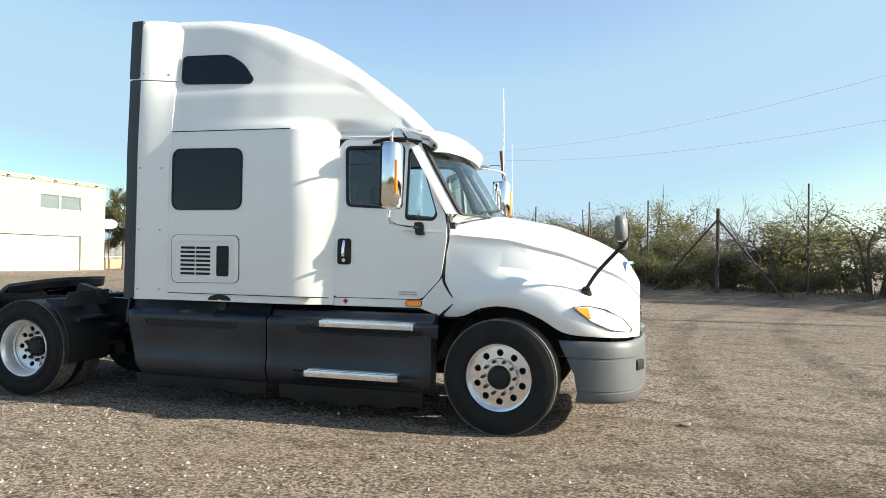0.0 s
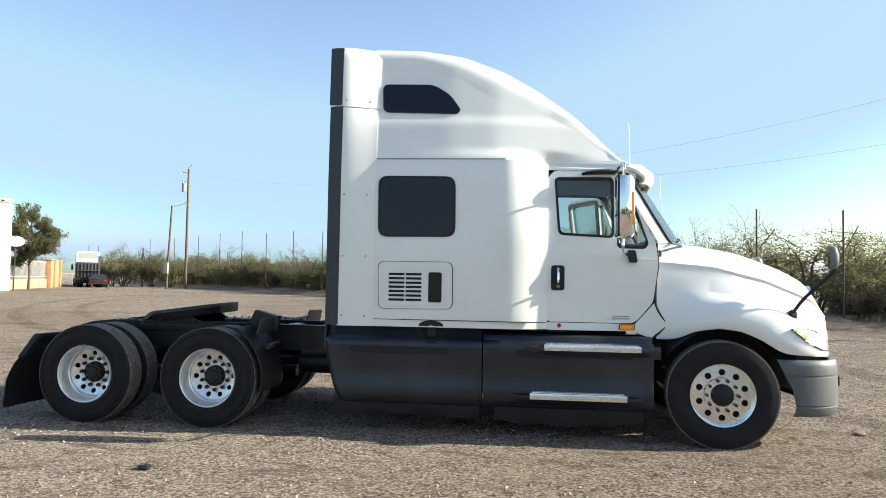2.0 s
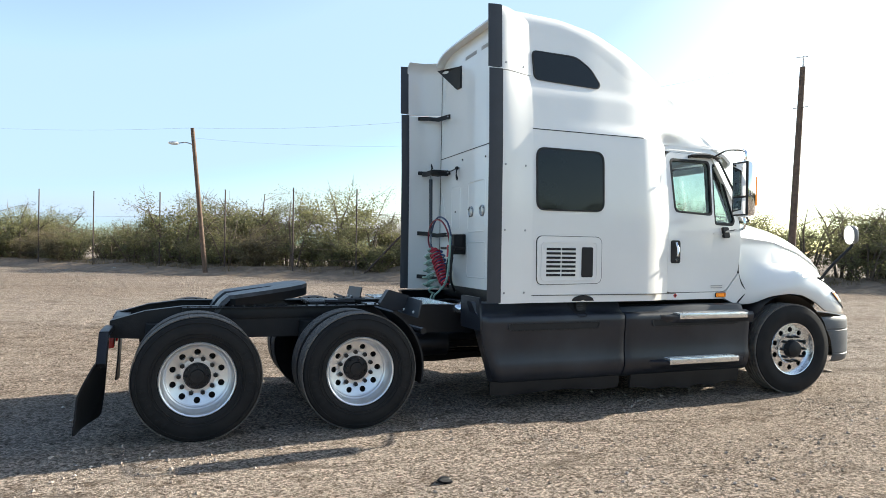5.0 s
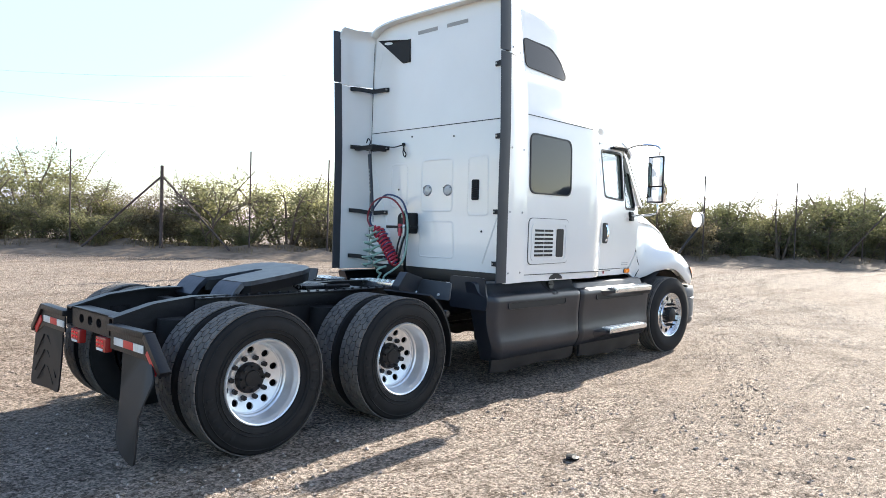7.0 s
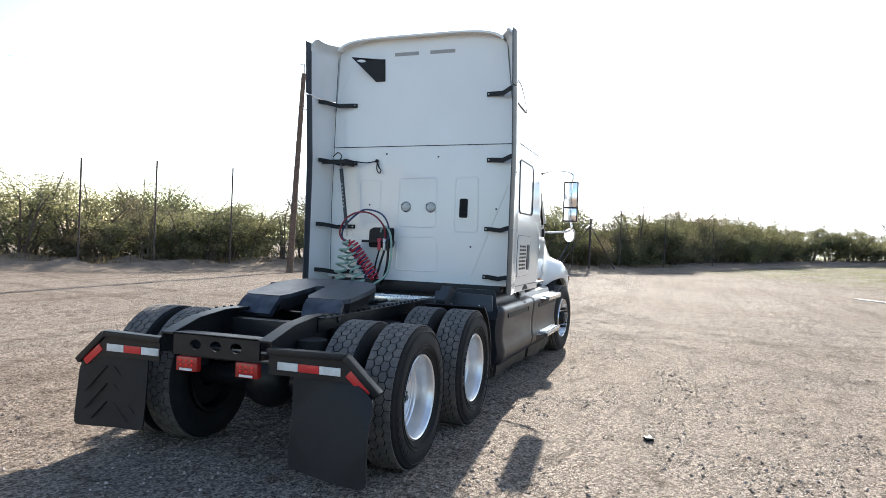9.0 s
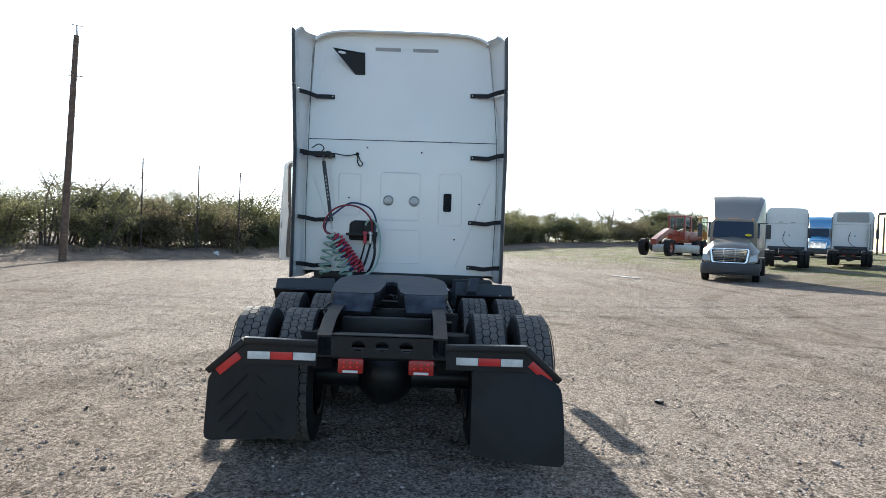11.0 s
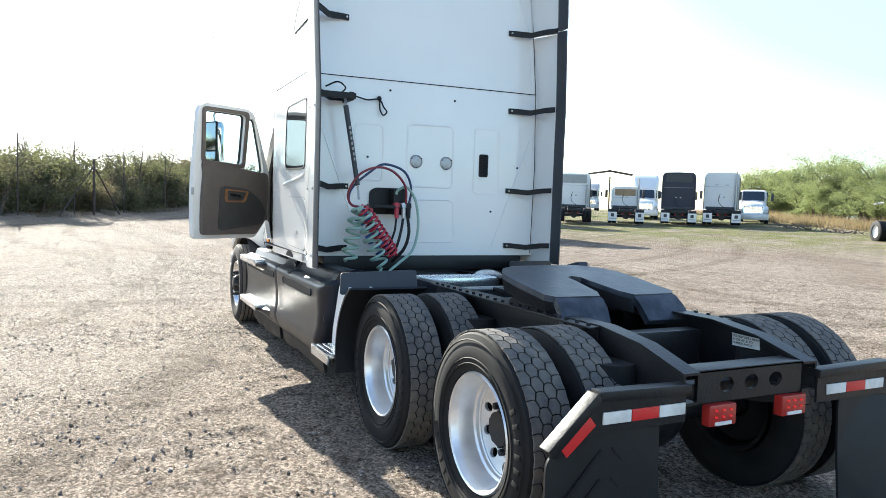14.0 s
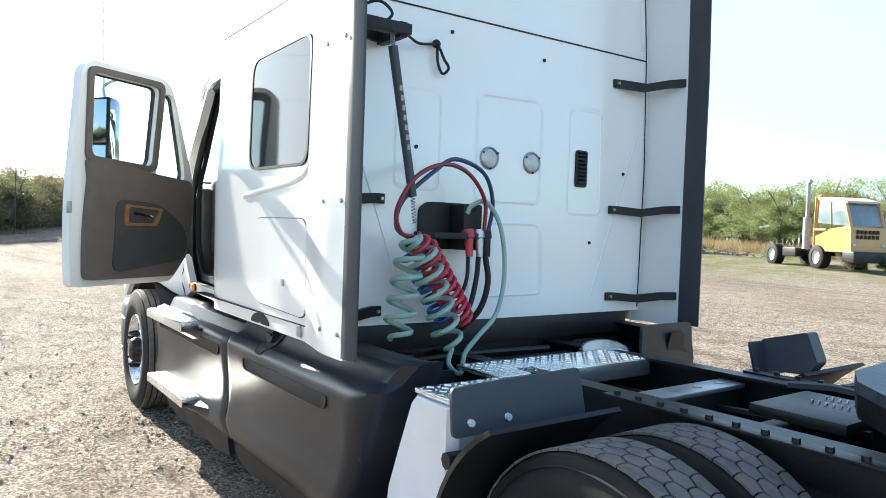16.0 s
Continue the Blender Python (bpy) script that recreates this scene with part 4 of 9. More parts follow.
# -- doors --
def door_y(x, z):
    w = 0.985 - 0.08 * max(0.0, x + 1.63) + 0.02 * math.sin(math.pi * min(1, max(0, (z - 1.1) / 0.9)))
    return w - 0.10 * max(0.0, z - 1.95)


DOOR = rounded([(-1.638, 1.135), (-0.785, 1.135), (-0.605, 1.34), (-0.555, 1.72), (-0.575, 1.91), (-0.875, 2.585), (-0.96, 2.635), (-1.57, 2.635), (-1.638, 2.56)], 0.05, 4)
PANE = rounded([(-1.555, 2.552), (-1.0, 2.555), (-1.0, 1.985), (-1.515, 2.01)], 0.05, 4)
QUARTER = rounded([(-0.945, 2.53), (-0.855, 2.52), (-0.66, 1.935), (-0.69, 1.885), (-0.945, 1.89)], 0.04, 4)


def build_door(name, sgn, parent_m, label):
    """A cab door in its closed place; the left one hangs open on its front hinges."""
    def skin(u, v, d):
        return Vector((u, sgn * (door_y(u, v) - d), v))
    root = tagged(new(name), label)
    root.parent = truck
    root.matrix_basis = parent_m
    bm = bmesh.new()
    panel(bm, dense(DOOR, 0.07), skin, 0.06, [dense(PANE, 0.07), dense(QUARTER, 0.07)])
    part("door_skin", bm, M_WHITE, root, sharp=30)
    for nm, ring in (("side_window", PANE), ("quarter_window", QUARTER)):
        bm = bmesh.new()
        panel(bm, dense(ring, 0.07), lambda u, v, d: skin(u, v, d + 0.025), 0.006)
        g = part(nm, bm, M_GLASS, root, "clear door glass")
        g.visible_shadow = False
        bm = bmesh.new()
        panel(bm, dense(grow(ring, 0.022), 0.07), lambda u, v, d: skin(u, v, d - 0.004), 0.03, [dense(grow(ring, -0.008), 0.07)])
        part("window_seal", bm, M_BLACK, root)
    # outer handle in a dark cup
    cup = rounded([(-1.598, 1.69), (-1.468, 1.69), (-1.468, 1.445), (-1.598, 1.445)], 0.03)
    bm = bmesh.new()
    panel(bm, dense(cup), lambda u, v, d: skin(u, v, d - 0.005), 0.02)
    part("handle_cup", bm, M_BLACK, root)
    bm = bmesh.new()
    tube(bm, [skin(-1.53, 1.665, -0.012), skin(-1.53, 1.60, -0.04), skin(-1.53, 1.52, -0.035)], 0.014, 8)
    cyl(bm, skin(-1.53, 1.485, -0.002), skin(-1.53, 1.485, -0.022), 0.022, 0.018, 12)
    part("door_handle", bm, M_CHROME, root, "chrome door handle")
    bm = bmesh.new()
    for z in (1.195, 1.172):
        panel(bm, dense([(-1.0, z), (-0.83, z), (-0.83, z + 0.010), (-1.0, z + 0.010)]), lambda u, v, d: skin(u, v, d - 0.003), 0.006)
    part("badge_line", bm, M_STEEL, root, "small grey badge lines")
    if sgn < 0:
        bm = bmesh.new()
        panel(bm, dense([(-0.98, 1.78), (-0.57, 1.765), (-0.57, 1.755), (-0.98, 1.768)]), lambda u, v, d: skin(u, v, d - 0.006), 0.01)
        part("swage_line", bm, M_WHITE, root)
    # inner trim
    bm = bmesh.new()
    panel(bm, dense(grow(PANE, 0.055), 0.07), lambda u, v, d: skin(u, v, 0.061 + d), 0.02, [dense(grow(PANE, 0.004), 0.07)])
    part("inner_frame", bm, M_TAN, root, "grey-tan inner window frame")
    inner = rounded([(-1.56, 1.18), (-0.80, 1.18), (-0.64, 1.36), (-0.60, 1.72), (-0.63, 1.90), (-0.98, 1.93), (-1.30, 1.97), (-1.56, 1.99), (-1.53, 1.86), (-1.55, 1.55)], 0.05, 4)
    bm = bmesh.new()
    panel(bm, dense(inner, 0.08), lambda u, v, d: skin(u, v, 0.062 + d), 0.045)
    trim = part("door_trim", bm, M_TAN, root, "tan moulded inner door trim")
    dark = rounded([(-1.36, 1.22), (-0.72, 1.30), (-0.66, 1.45), (-0.74, 1.58), (-0.95, 1.71), (-1.33, 1.735), (-1.34, 1.45)], 0.08, 5)
    bm = bmesh.new()
    panel(bm, dense(dark, 0.08), lambda u, v, d: skin(u, v, 0.104 + d), 0.02)
    part("door_pocket", bm, M_DARKTRIM, trim, "dark lower door pocket")
    bez = rounded([(-1.27, 1.55), (-0.98, 1.55), (-0.93, 1.68), (-1.27, 1.70)], 0.03, 4)
    bm = bmesh.new()
    panel(bm, dense(bez), lambda u, v, d: skin(u, v, 0.122 + d), 0.012, [dense(grow(bez, -0.035))])
    part("handle_bezel", bm, M_WOOD, trim, "orange wood-look handle bezel")
    bm = bmesh.new()
    tube(bm, [skin(-1.20, 1.64, 0.13), skin(-1.12, 1.63, 0.15), skin(-1.05, 1.61, 0.145)], 0.016, 8)
    part("inner_handle", bm, M_CHROME, trim, "chrome inner door handle")
    # latch on the door's rear edge
    bm = bmesh.new()
    box(bm, -1.645, -1.632, sgn * 0.93, sgn * 0.965, 1.62, 1.70, 0.004)
    part("latch", bm, M_STEEL, root)
    # big chrome mirror on tubular arms
    yo = sgn * 1.36
    bm = bmesh.new()
    tube(bm, curve_pts([skin(-0.96, 2.60, 0), Vector((-0.95, sgn * 1.1, 2.66)), Vector((-0.95, yo, 2.62)), Vector((-0.955, yo, 2.5))], 5), 0.013, 8)
    part("mirror_arm", bm, M_CHROME, root, "chrome tubular mirror arm")
    bm = bmesh.new()
    tube(bm, curve_pts([skin(-0.82, 1.80, 0), Vector((-0.90, sgn * 1.12, 1.80)), Vector((-0.955, yo, 1.83)), Vector((-0.96, yo, 1.97))], 5), 0.014, 8)
    part("mirror_arm", bm, M_CHROME, root, "chrome tubular mirror arm")
    bm = bmesh.new()
    panel(bm, dense(rounded([(-0.86, 1.85), (-0.78, 1.85), (-0.76, 1.73), (-0.84, 1.73)], 0.02)), lambda u, v, d: skin(u, v, d - 0.035), 0.04)
    part("mirror_foot", bm, M_BLACK, root)
    bm = bmesh.new()
    rows = []
    for z, e in ((1.945, 0.5), (1.955, 0.85), (1.99, 1.0), (2.24, 1.0), (2.47, 1.0), (2.505, 0.85), (2.515, 0.5)):
        rows.append([(-0.965 + dx * e, yo + sgn * dy * e, z) for dx, dy in ((-0.055, -0.10), (-0.055, 0.10), (0.0, 0.108), (0.06, 0.098), (0.10, 0.06), (0.115, 0.0), (0.10, -0.06), (0.06, -0.098), (0.0, -0.108))])
    loft(bm, rows, closed=True, cap0=True, cap1=True)
    head = part("mirror_head", bm, M_CHROME, root, "chrome door mirror shell", sharp=50)
    for z0, z1 in ((2.16, 2.49), (1.97, 2.14)):
        bm = bmesh.new()
        box(bm, -1.027, -1.019, yo - 0.088, yo + 0.088, z0, z1, 0.003)
        part("mirror_glass", bm, M_MIRROR, head, "mirror pane")
    bm = bmesh.new()
    box(bm, -1.023, -1.0, yo - 0.103, yo + 0.103, 1.955, 2.507, 0.006)
    part("mirror_rim", bm, M_BLACK, head)
    bm = bmesh.new()
    box(bm, -0.895, -0.872, yo + sgn * 0.076 - 0.014, yo + sgn * 0.076 + 0.014, 2.06, 2.36, 0.005)
    part("turn_lamp", bm, M_AMBER, head, "amber strip lamp")
    # dark grab cover over the door
    bm = bmesh.new()
    tube(bm, curve_pts([skin(-1.30, 2.60, -0.01), skin(-1.15, 2.62, -0.035), skin(-0.95, 2.62, -0.04), skin(-0.86, 2.58, -0.01)], 4), 0.014, 8)
    rows = []
    for k in range(9):
        t = k / 8
        c = skin(-1.27 + 0.44 * t, 2.618 - 0.012 * (2 * t - 1) ** 2, 0)
        e = 0.25 + 0.75 * math.sin(math.pi * min(1.0, 0.15 + 0.85 * t))
        rows.append([c + Vector((0, sgn * dy * e, dz * e)) for dy, dz in ((-0.01, 0.02), (0.05, 0.028), (0.105, 0.005), (0.10, -0.01), (0.05, -0.012), (-0.01, -0.02))])
    loft(bm, rows, closed=True, cap0=True, cap1=True)
    part("wind_deflector", bm, M_BLACK, root, "black blade over the mirror arm")
    if sgn > 0:
        bm = bmesh.new()
        tube(bm, [(-0.955, 1.37, 2.50), (-0.97, 1.35, 3.1), (-0.99, 1.32, 3.70)], 0.008, 5, 0.004)
        part("antenna", bm, M_WHITETAPE, root, "thin white whip antenna")
    return root


build_door("cab_door", -1, Matrix.Identity(4), "closed white cab door on the kerb side")
_hinge = Vector((-0.60, 0.905, 0))
build_door("cab_door", 1, Matrix.Translation((-0.64, 0.955, 0)) @ Matrix.Rotation(radians(-55), 4, "Z") @ Matrix.Translation(-_hinge), "open white driver door with tan trim")


def cab_sides():
    for sgn in (-1, 1):
        def skin(u, v, d):
            return Vector((u, sgn * (door_y(u, v) - d), v))
        bm = bmesh.new()
        panel(bm, dense([(-1.63, 1.055), (-0.80, 1.055), (-0.78, 1.128), (-1.63, 1.128)], 0.1), skin, 0.05)
        part("door_sill", bm, M_WHITE, truck)
        bm = bmesh.new()
        panel(bm, dense([(-1.64, 2.638), (-0.95, 2.638), (-0.87, 2.60), (-0.84, 2.63), (-0.90, 2.72), (-1.0, 2.735), (-1.64, 2.735)], 0.08), lambda u, v, d: skin(u, v, d + 0.002), 0.05)
        part("door_header", bm, M_WHITE, truck, "white panel over the door")
        bm = bmesh.new()
        panel(bm, dense([(-0.795, 1.055), (-0.62, 0.99), (-0.50, 1.12), (-0.585, 1.30), (-0.595, 1.335), (-0.775, 1.13)], 0.1), lambda u, v, d: skin(u, v, d - 0.01), 0.05)
        part("cowl_panel", bm, M_WHITE, truck)
        bm = bmesh.new()
        lens = rounded([(-0.925, 1.073), (-0.785, 1.073), (-0.785, 1.121), (-0.925, 1.121)], 0.023, 5)
        panel(bm, lens, lambda u, v, d: skin(u, v, d - 0.02), 0.03)
        marker = part("side_marker_lamp", bm, M_AMBER, truck, "amber side marker lamp")
        bm = bmesh.new()
        panel(bm, grow(lens, 0.009), lambda u, v, d: skin(u, v, d - 0.012), 0.02, [grow(lens, -0.004)])
        panel(bm, grow(lens, -0.016), lambda u, v, d: skin(u, v, d - 0.024), 0.006, [grow(lens, -0.019)])
        part("lamp_bezel", bm, M_BLACK, marker)
        if sgn < 0:
            # small diamond sticker on the sill
            for r, mt, o in ((0.032, M_WHITETAPE, 0.003), (0.026, M_REDTAPE, 0.005), (0.012, M_BLACK, 0.007)):
                bm = bmesh.new()
                panel(bm, [(-1.515 + r, 1.10), (-1.515, 1.10 + r), (-1.515 - r, 1.10), (-1.515, 1.10 - r)], lambda u, v, d: skin(u, v, d - o), 0.006)
                part("diamond_sticker", bm, mt, truck, "small red and white diamond sticker" if r > 0.03 else "")
        # door frame behind the opening
        bm = bmesh.new()
        ring = dense(grow(DOOR, -0.005), 0.1)
        panel(bm, ring, lambda u, v, d: skin(u, v, 0.075 + d), 0.03, [dense(grow(DOOR, -0.06), 0.1)])
        part("door_frame", bm, M_BLACK, truck)
        bm = bmesh.new()
        seal = [(-0.60, 1.20), (-0.585, 1.45), (-0.56, 1.75), (-0.60, 1.93), (-0.73, 2.24), (-0.86, 2.54), (-0.95, 2.61), (-1.3, 2.62)]
        tube(bm, curve_pts([skin(u, v, 0.05) for u, v in seal], 4), 0.026, 8)
        part("door_seal", bm, M_BLACK, truck, "black rubber door seal")
        bm = bmesh.new()
        box(bm, -0.66, -0.50, sgn * 0.74, sgn * 0.81, 1.10, 1.86, 0.02)
        part("cowl_side", bm, M_DARKTRIM, truck)
    # inside of the cab
    bm = bmesh.new()
    box(bm, -0.72, -0.56, -0.74, 0.74, 1.35, 1.93, 0.05)
    box(bm, -0.60, -0.40, -0.70, 0.70, 1.35, 1.88, 0.05)
    dash = part("dashboard", bm, M_DARKTRIM, truck, "dark dashboard")
    bm = bmesh.new()
    pts = [(-0.86 + 0.09 * math.cos(a), 0.42 + 0.21 * math.sin(a), 1.83 + 0.19 * math.cos(a)) for a in (2 * math.pi * k / 24 for k in range(24))]
    tube(bm, pts + pts[:1], 0.016, 8)
    cyl(bm, (-0.86, 0.42, 1.83), (-0.66, 0.42, 1.62), 0.05, 0.04, 10)
    for a in (0.5, 2.6, 4.7):
        tube(bm, [(-0.86, 0.42, 1.83), (-0.86 + 0.09 * math.cos(a), 0.42 + 0.21 * math.sin(a), 1.83 + 0.19 * math.cos(a))], 0.014, 6)
    part("steering_wheel", bm, M_BLACK, truck, "black steering wheel")
    for y in (-0.45, 0.45):
        bm = bmesh.new()
        box(bm, -1.66, -1.15, y - 0.25, y + 0.25, 1.30, 1.52, 0.06)
        box(bm, -1.78, -1.62, y - 0.24, y + 0.24, 1.45, 2.10, 0.06, pose(0, 0, 0))
        box(bm, -1.80, -1.68, y - 0.13, y + 0.13, 2.12, 2.32, 0.05)
        box(bm, -1.60, -1.25, y - 0.15, y + 0.15, 1.13, 1.31, 0.02)
        part("cab_seat", bm, M_DARKTRIM, truck, "dark high-back cab seat")
    bm = bmesh.new()
    box(bm, -2.16, -2.10, -0.98, 0.98, 1.13, 1.75, 0.01)
    part("bunk_panel", bm, M_TAN, truck)


cab_sides()


# -- bonnet, grille, bumper --
def hood_ring(x):
    zc = smooth_table([(-0.56, 1.985), (-0.2, 1.955), (0.0, 1.935), (0.38, 1.867), (0.76, 1.728), (0.95, 1.63), (1.05, 1.56), (1.12, 1.46), (1.17, 1.30)], x)
    cr_y = smooth_table([(-0.56, 0.875), (0.0, 0.815), (0.5, 0.73), (0.9, 0.62), (1.05, 0.56), (1.17, 0.46)], x)
    cr_z = smooth_table([(-0.56, 1.745), (0.0, 1.70), (0.5, 1.58), (0.9, 1.43), (1.05, 1.36), (1.17, 1.20)], x)
    out = smooth_table([(-0.56, 0.905), (-0.40, 0.925), (-0.25, 1.02), (-0.1, 1.10), (0.1, 1.135), (0.45, 1.14), (0.7, 1.11), (0.85, 1.06), (0.97, 0.97), (1.06, 0.85), (1.12, 0.70), (1.17, 0.50)], x)
    neck = smooth_table([(-0.56, 0.895), (0.0, 0.875), (0.4, 0.86), (0.7, 0.84), (0.9, 0.78), (1.05, 0.68), (1.17, 0.485)], x)
    nz = smooth_table([(-0.56, 1.5), (-0.3, 1.475), (0.1, 1.44), (0.5, 1.36), (0.8, 1.22), (1.0, 1.15), (1.17, 1.08)], x)
    sh_z = smooth_table([(-0.56, 1.3), (-0.3, 1.27), (0.1, 1.365), (0.5, 1.255), (0.8, 1.10), (1.0, 1.05), (1.17, 1.0)], x)
    arch = smooth_table([(-0.56, 0.985), (-0.42, 0.985), (-0.34, 1.01), (-0.24, 1.075), (-0.04, 1.115), (0.16, 1.095), (0.36, 1.01), (0.50, 0.915), (0.58, 0.89), (0.95, 0.865), (1.17, 0.85)], x)
    half = [(0.0, zc), (cr_y * 0.3, zc - 0.03 * (zc - cr_z)), (cr_y * 0.55, zc - 0.14 * (zc - cr_z)), (cr_y * 0.75, zc - 0.36 * (zc - cr_z)), (cr_y * 0.90, zc - 0.70 * (zc - cr_z)), (cr_y, cr_z + 0.012), (cr_y + 0.012, cr_z),
            (cr_y + 0.004, cr_z - 0.03),
            (cr_y * 0.6 + neck * 0.4 + 0.005, cr_z * 0.6 + nz * 0.4), (neck, nz), (neck + (out - neck) * 0.35, nz - (nz - sh_z) * 0.45), (neck + (out - neck) * 0.75, sh_z + 0.01), (neck + (out - neck) * 0.95, sh_z - 0.06), (out, (sh_z + arch) / 2 - 0.03), (out, arch + 0.02), (out - 0.012, arch), (out - 0.05, arch + 0.01)]
    return [(x, -y, z) for y, z in reversed(half)] + [(x, y, z) for y, z in half[1:]]


def build_hood():
    bm = bmesh.new()
    xs = [-0.568] + [-0.54 + 0.05 * k for k in range(31)] + [0.99 + 0.03 * k for k in range(7)]
    xs = sorted(set(xs))
    loft(bm, [hood_ring(x) for x in xs])
    bonnet = part("bonnet", bm, M_WHITE, truck, "white tilting bonnet with flared wheel arches", sharp=42)
    # grille with a chrome surround
    ring = rounded([(-0.46, 0.90), (0.46, 0.90), (0.50, 1.25), (0.42, 1.50), (-0.42, 1.50), (-0.50, 1.25)], 0.10, 5)
    def face(u, v, d):
        return Vector((1.235 - 0.20 * max(0.0, v - 0.9) ** 1.3 - 0.11 * (u / 0.5) ** 2 - d, u, v))
    bm = bmesh.new()
    panel(bm, dense(grow(ring, 0.04)), face, 0.06, [dense(ring)])
    grille = part("grille", bm, M_CHROME, bonnet, "chrome grille surround")
    bm = bmesh.new()
    for k in range(9):
        z = 0.95 + k * 0.062
        panel(bm, dense([(-0.45, z), (0.45, z), (0.45, z + 0.018), (-0.45, z + 0.018)], 0.1), lambda u, v, d: face(u, v, d + 0.02), 0.03)
    part("grille_bar", bm, M_CHROME, grille)
    bm = bmesh.new()
    panel(bm, dense(ring), lambda u, v, d: face(u, v, d + 0.06), 0.02)
    part("grille_mesh", bm, M_BLACK, grille)
    for sgn in (-1, 1):
        # headlamp follows the wing round
        def wing(u, v, d):
            r = hood_ring(u)
            pts = sorted(((p[2], abs(p[1])) for p in r if abs(p[1]) > 0.4), key=lambda q: q[0])
            y = lerp_table(pts, v)
            return Vector((u, sgn * (y - d), v))
        lampo = rounded([(0.61, 1.125), (0.74, 1.135), (0.88, 1.10), (1.02, 1.03), (1.10, 0.93), (1.09, 0.905), (0.93, 0.935), (0.76, 1.01)], 0.025, 4)
        bm = bmesh.new()
        panel(bm, dense(lampo, 0.03), lambda u, v, d: wing(u, v, d - 0.012), 0.02)
        hl = part("headlight", bm, M_LAMP, bonnet, "clear swept headlight with amber corner")
        bm = bmesh.new()
        panel(bm, dense(grow(lampo, 0.008), 0.03), lambda u, v, d: wing(u, v, d - 0.013), 0.02, [dense(grow(lampo, -0.002), 0.03)])
        part("lamp_gasket", bm, M_BLACK, hl)
        bm = bmesh.new()
        panel(bm, dense(rounded([(0.635, 1.117), (0.735, 1.122), (0.765, 1.03), (0.74, 1.035)], 0.015), 0.03), lambda u, v, d: wing(u, v, d - 0.016), 0.01)
        part("turn_lamp", bm, M_AMBER, hl, "amber corner lamp")
        # bonnet mirror on a black arm
        bm = bmesh.new()
        cyl(bm, (0.705, sgn * 0.86, 1.235), (0.71, sgn * 0.90, 1.275), 0.055, 0.035, 12)
        tube(bm, curve_pts([(0.70, sgn * 0.89, 1.26), (0.80, sgn * 0.95, 1.42), (0.96, sgn * 1.02, 1.60), (1.03, sgn * 1.04, 1.68), (1.06, sgn * 1.04, 1.80), (1.04, sgn * 1.04, 1.86)], 4), 0.017, 8)
        part("bonnet_mirror_arm", bm, M_BLACK, bonnet, "black bonnet mirror arm")
        bm = bmesh.new()
        g = bmesh.ops.create_uvsphere(bm, u_segments=20, v_segments=12, radius=1.0)
        for v in bm.verts:
            x, y, z = v.co
            k = (abs(y) ** 3.2 + abs(z) ** 3.2 + abs(x) ** 3.2) ** (-1 / 3.2)
            v.co = Vector((max(x * k * 0.07, -0.012), y * k * 0.092, z * k * 0.112))
        turn = pose(0.985, sgn * 1.05, 1.80 if sgn < 0 else 1.765, 0, -4, sgn * 14)
        bmesh.ops.transform(bm, matrix=turn, verts=bm.verts[:])
        bm2 = part("bonnet_mirror", bm, M_MIRRORBACK, bonnet, "grey rounded bonnet mirror")
        bm = bmesh.new()
        g = bmesh.ops.create_circle(bm, cap_ends=True, segments=24, radius=1.0)
        bmesh.ops.transform(bm, matrix=turn @ pose(-0.0155, 0, 0, 0, -90, 0) @ Matrix.Diagonal((0.112, 0.088, 1, 1)), verts=g["verts"])
        part("mirror_glass", bm, M_MIRROR, bm2, "convex mirror pane")
        # black gap between bonnet and cab, and the arch liner
        bm = bmesh.new()
        line = [(-0.566, 1.93), (-0.566, 1.73), (-0.572, 1.50), (-0.58, 1.33), (-0.53, 1.22), (-0.475, 1.13), (-0.53, 1.06), (-0.61, 0.985)]
        tube(bm, curve_pts([(x0, sgn * (0.89 if z0 > 1.4 else 0.905), z0) for x0, z0 in line], 4), 0.010, 8)
        part("bonnet_seal", bm, M_BLACK, truck)
        bm = bmesh.new()
        rows = []
        for k in range(15):
            a = radians(8 + 164 * k / 14)
            r = 0.60
            rows.append([(r * math.cos(a), sgn * 0.55, 0.50 + r * math.sin(a)), (r * math.cos(a), sgn * 1.06, 0.50 + r * math.sin(a))])
        loft(bm, rows)
        part("arch_liner", bm, M_BLACK, truck)
    # bumper
    bm = bmesh.new()
    plan = [(0.53, 1.09), (0.70, 1.10), (0.88, 1.075), (1.02, 1.0), (1.13, 0.86), (1.20, 0.62), (1.235, 0.3), (1.245, 0.0)]
    plan = [(p.x, p.y) for p in curve_pts([(x, y, 0) for x, y in plan], 4)]
    plan = plan + [(x, -y) for x, y in reversed(plan[:-1])]
    prof = [(-0.06, 0.83), (-0.015, 0.838), (0.0, 0.825), (0.012, 0.78), (0.012, 0.70), (0.004, 0.694), (0.004, 0.682), (0.014, 0.676), (0.018, 0.56), (0.014, 0.42), (0.006, 0.415), (0.006, 0.405), (0.012, 0.40), (0.0, 0.335), (-0.03, 0.31), (-0.08, 0.31)]
    rows = []
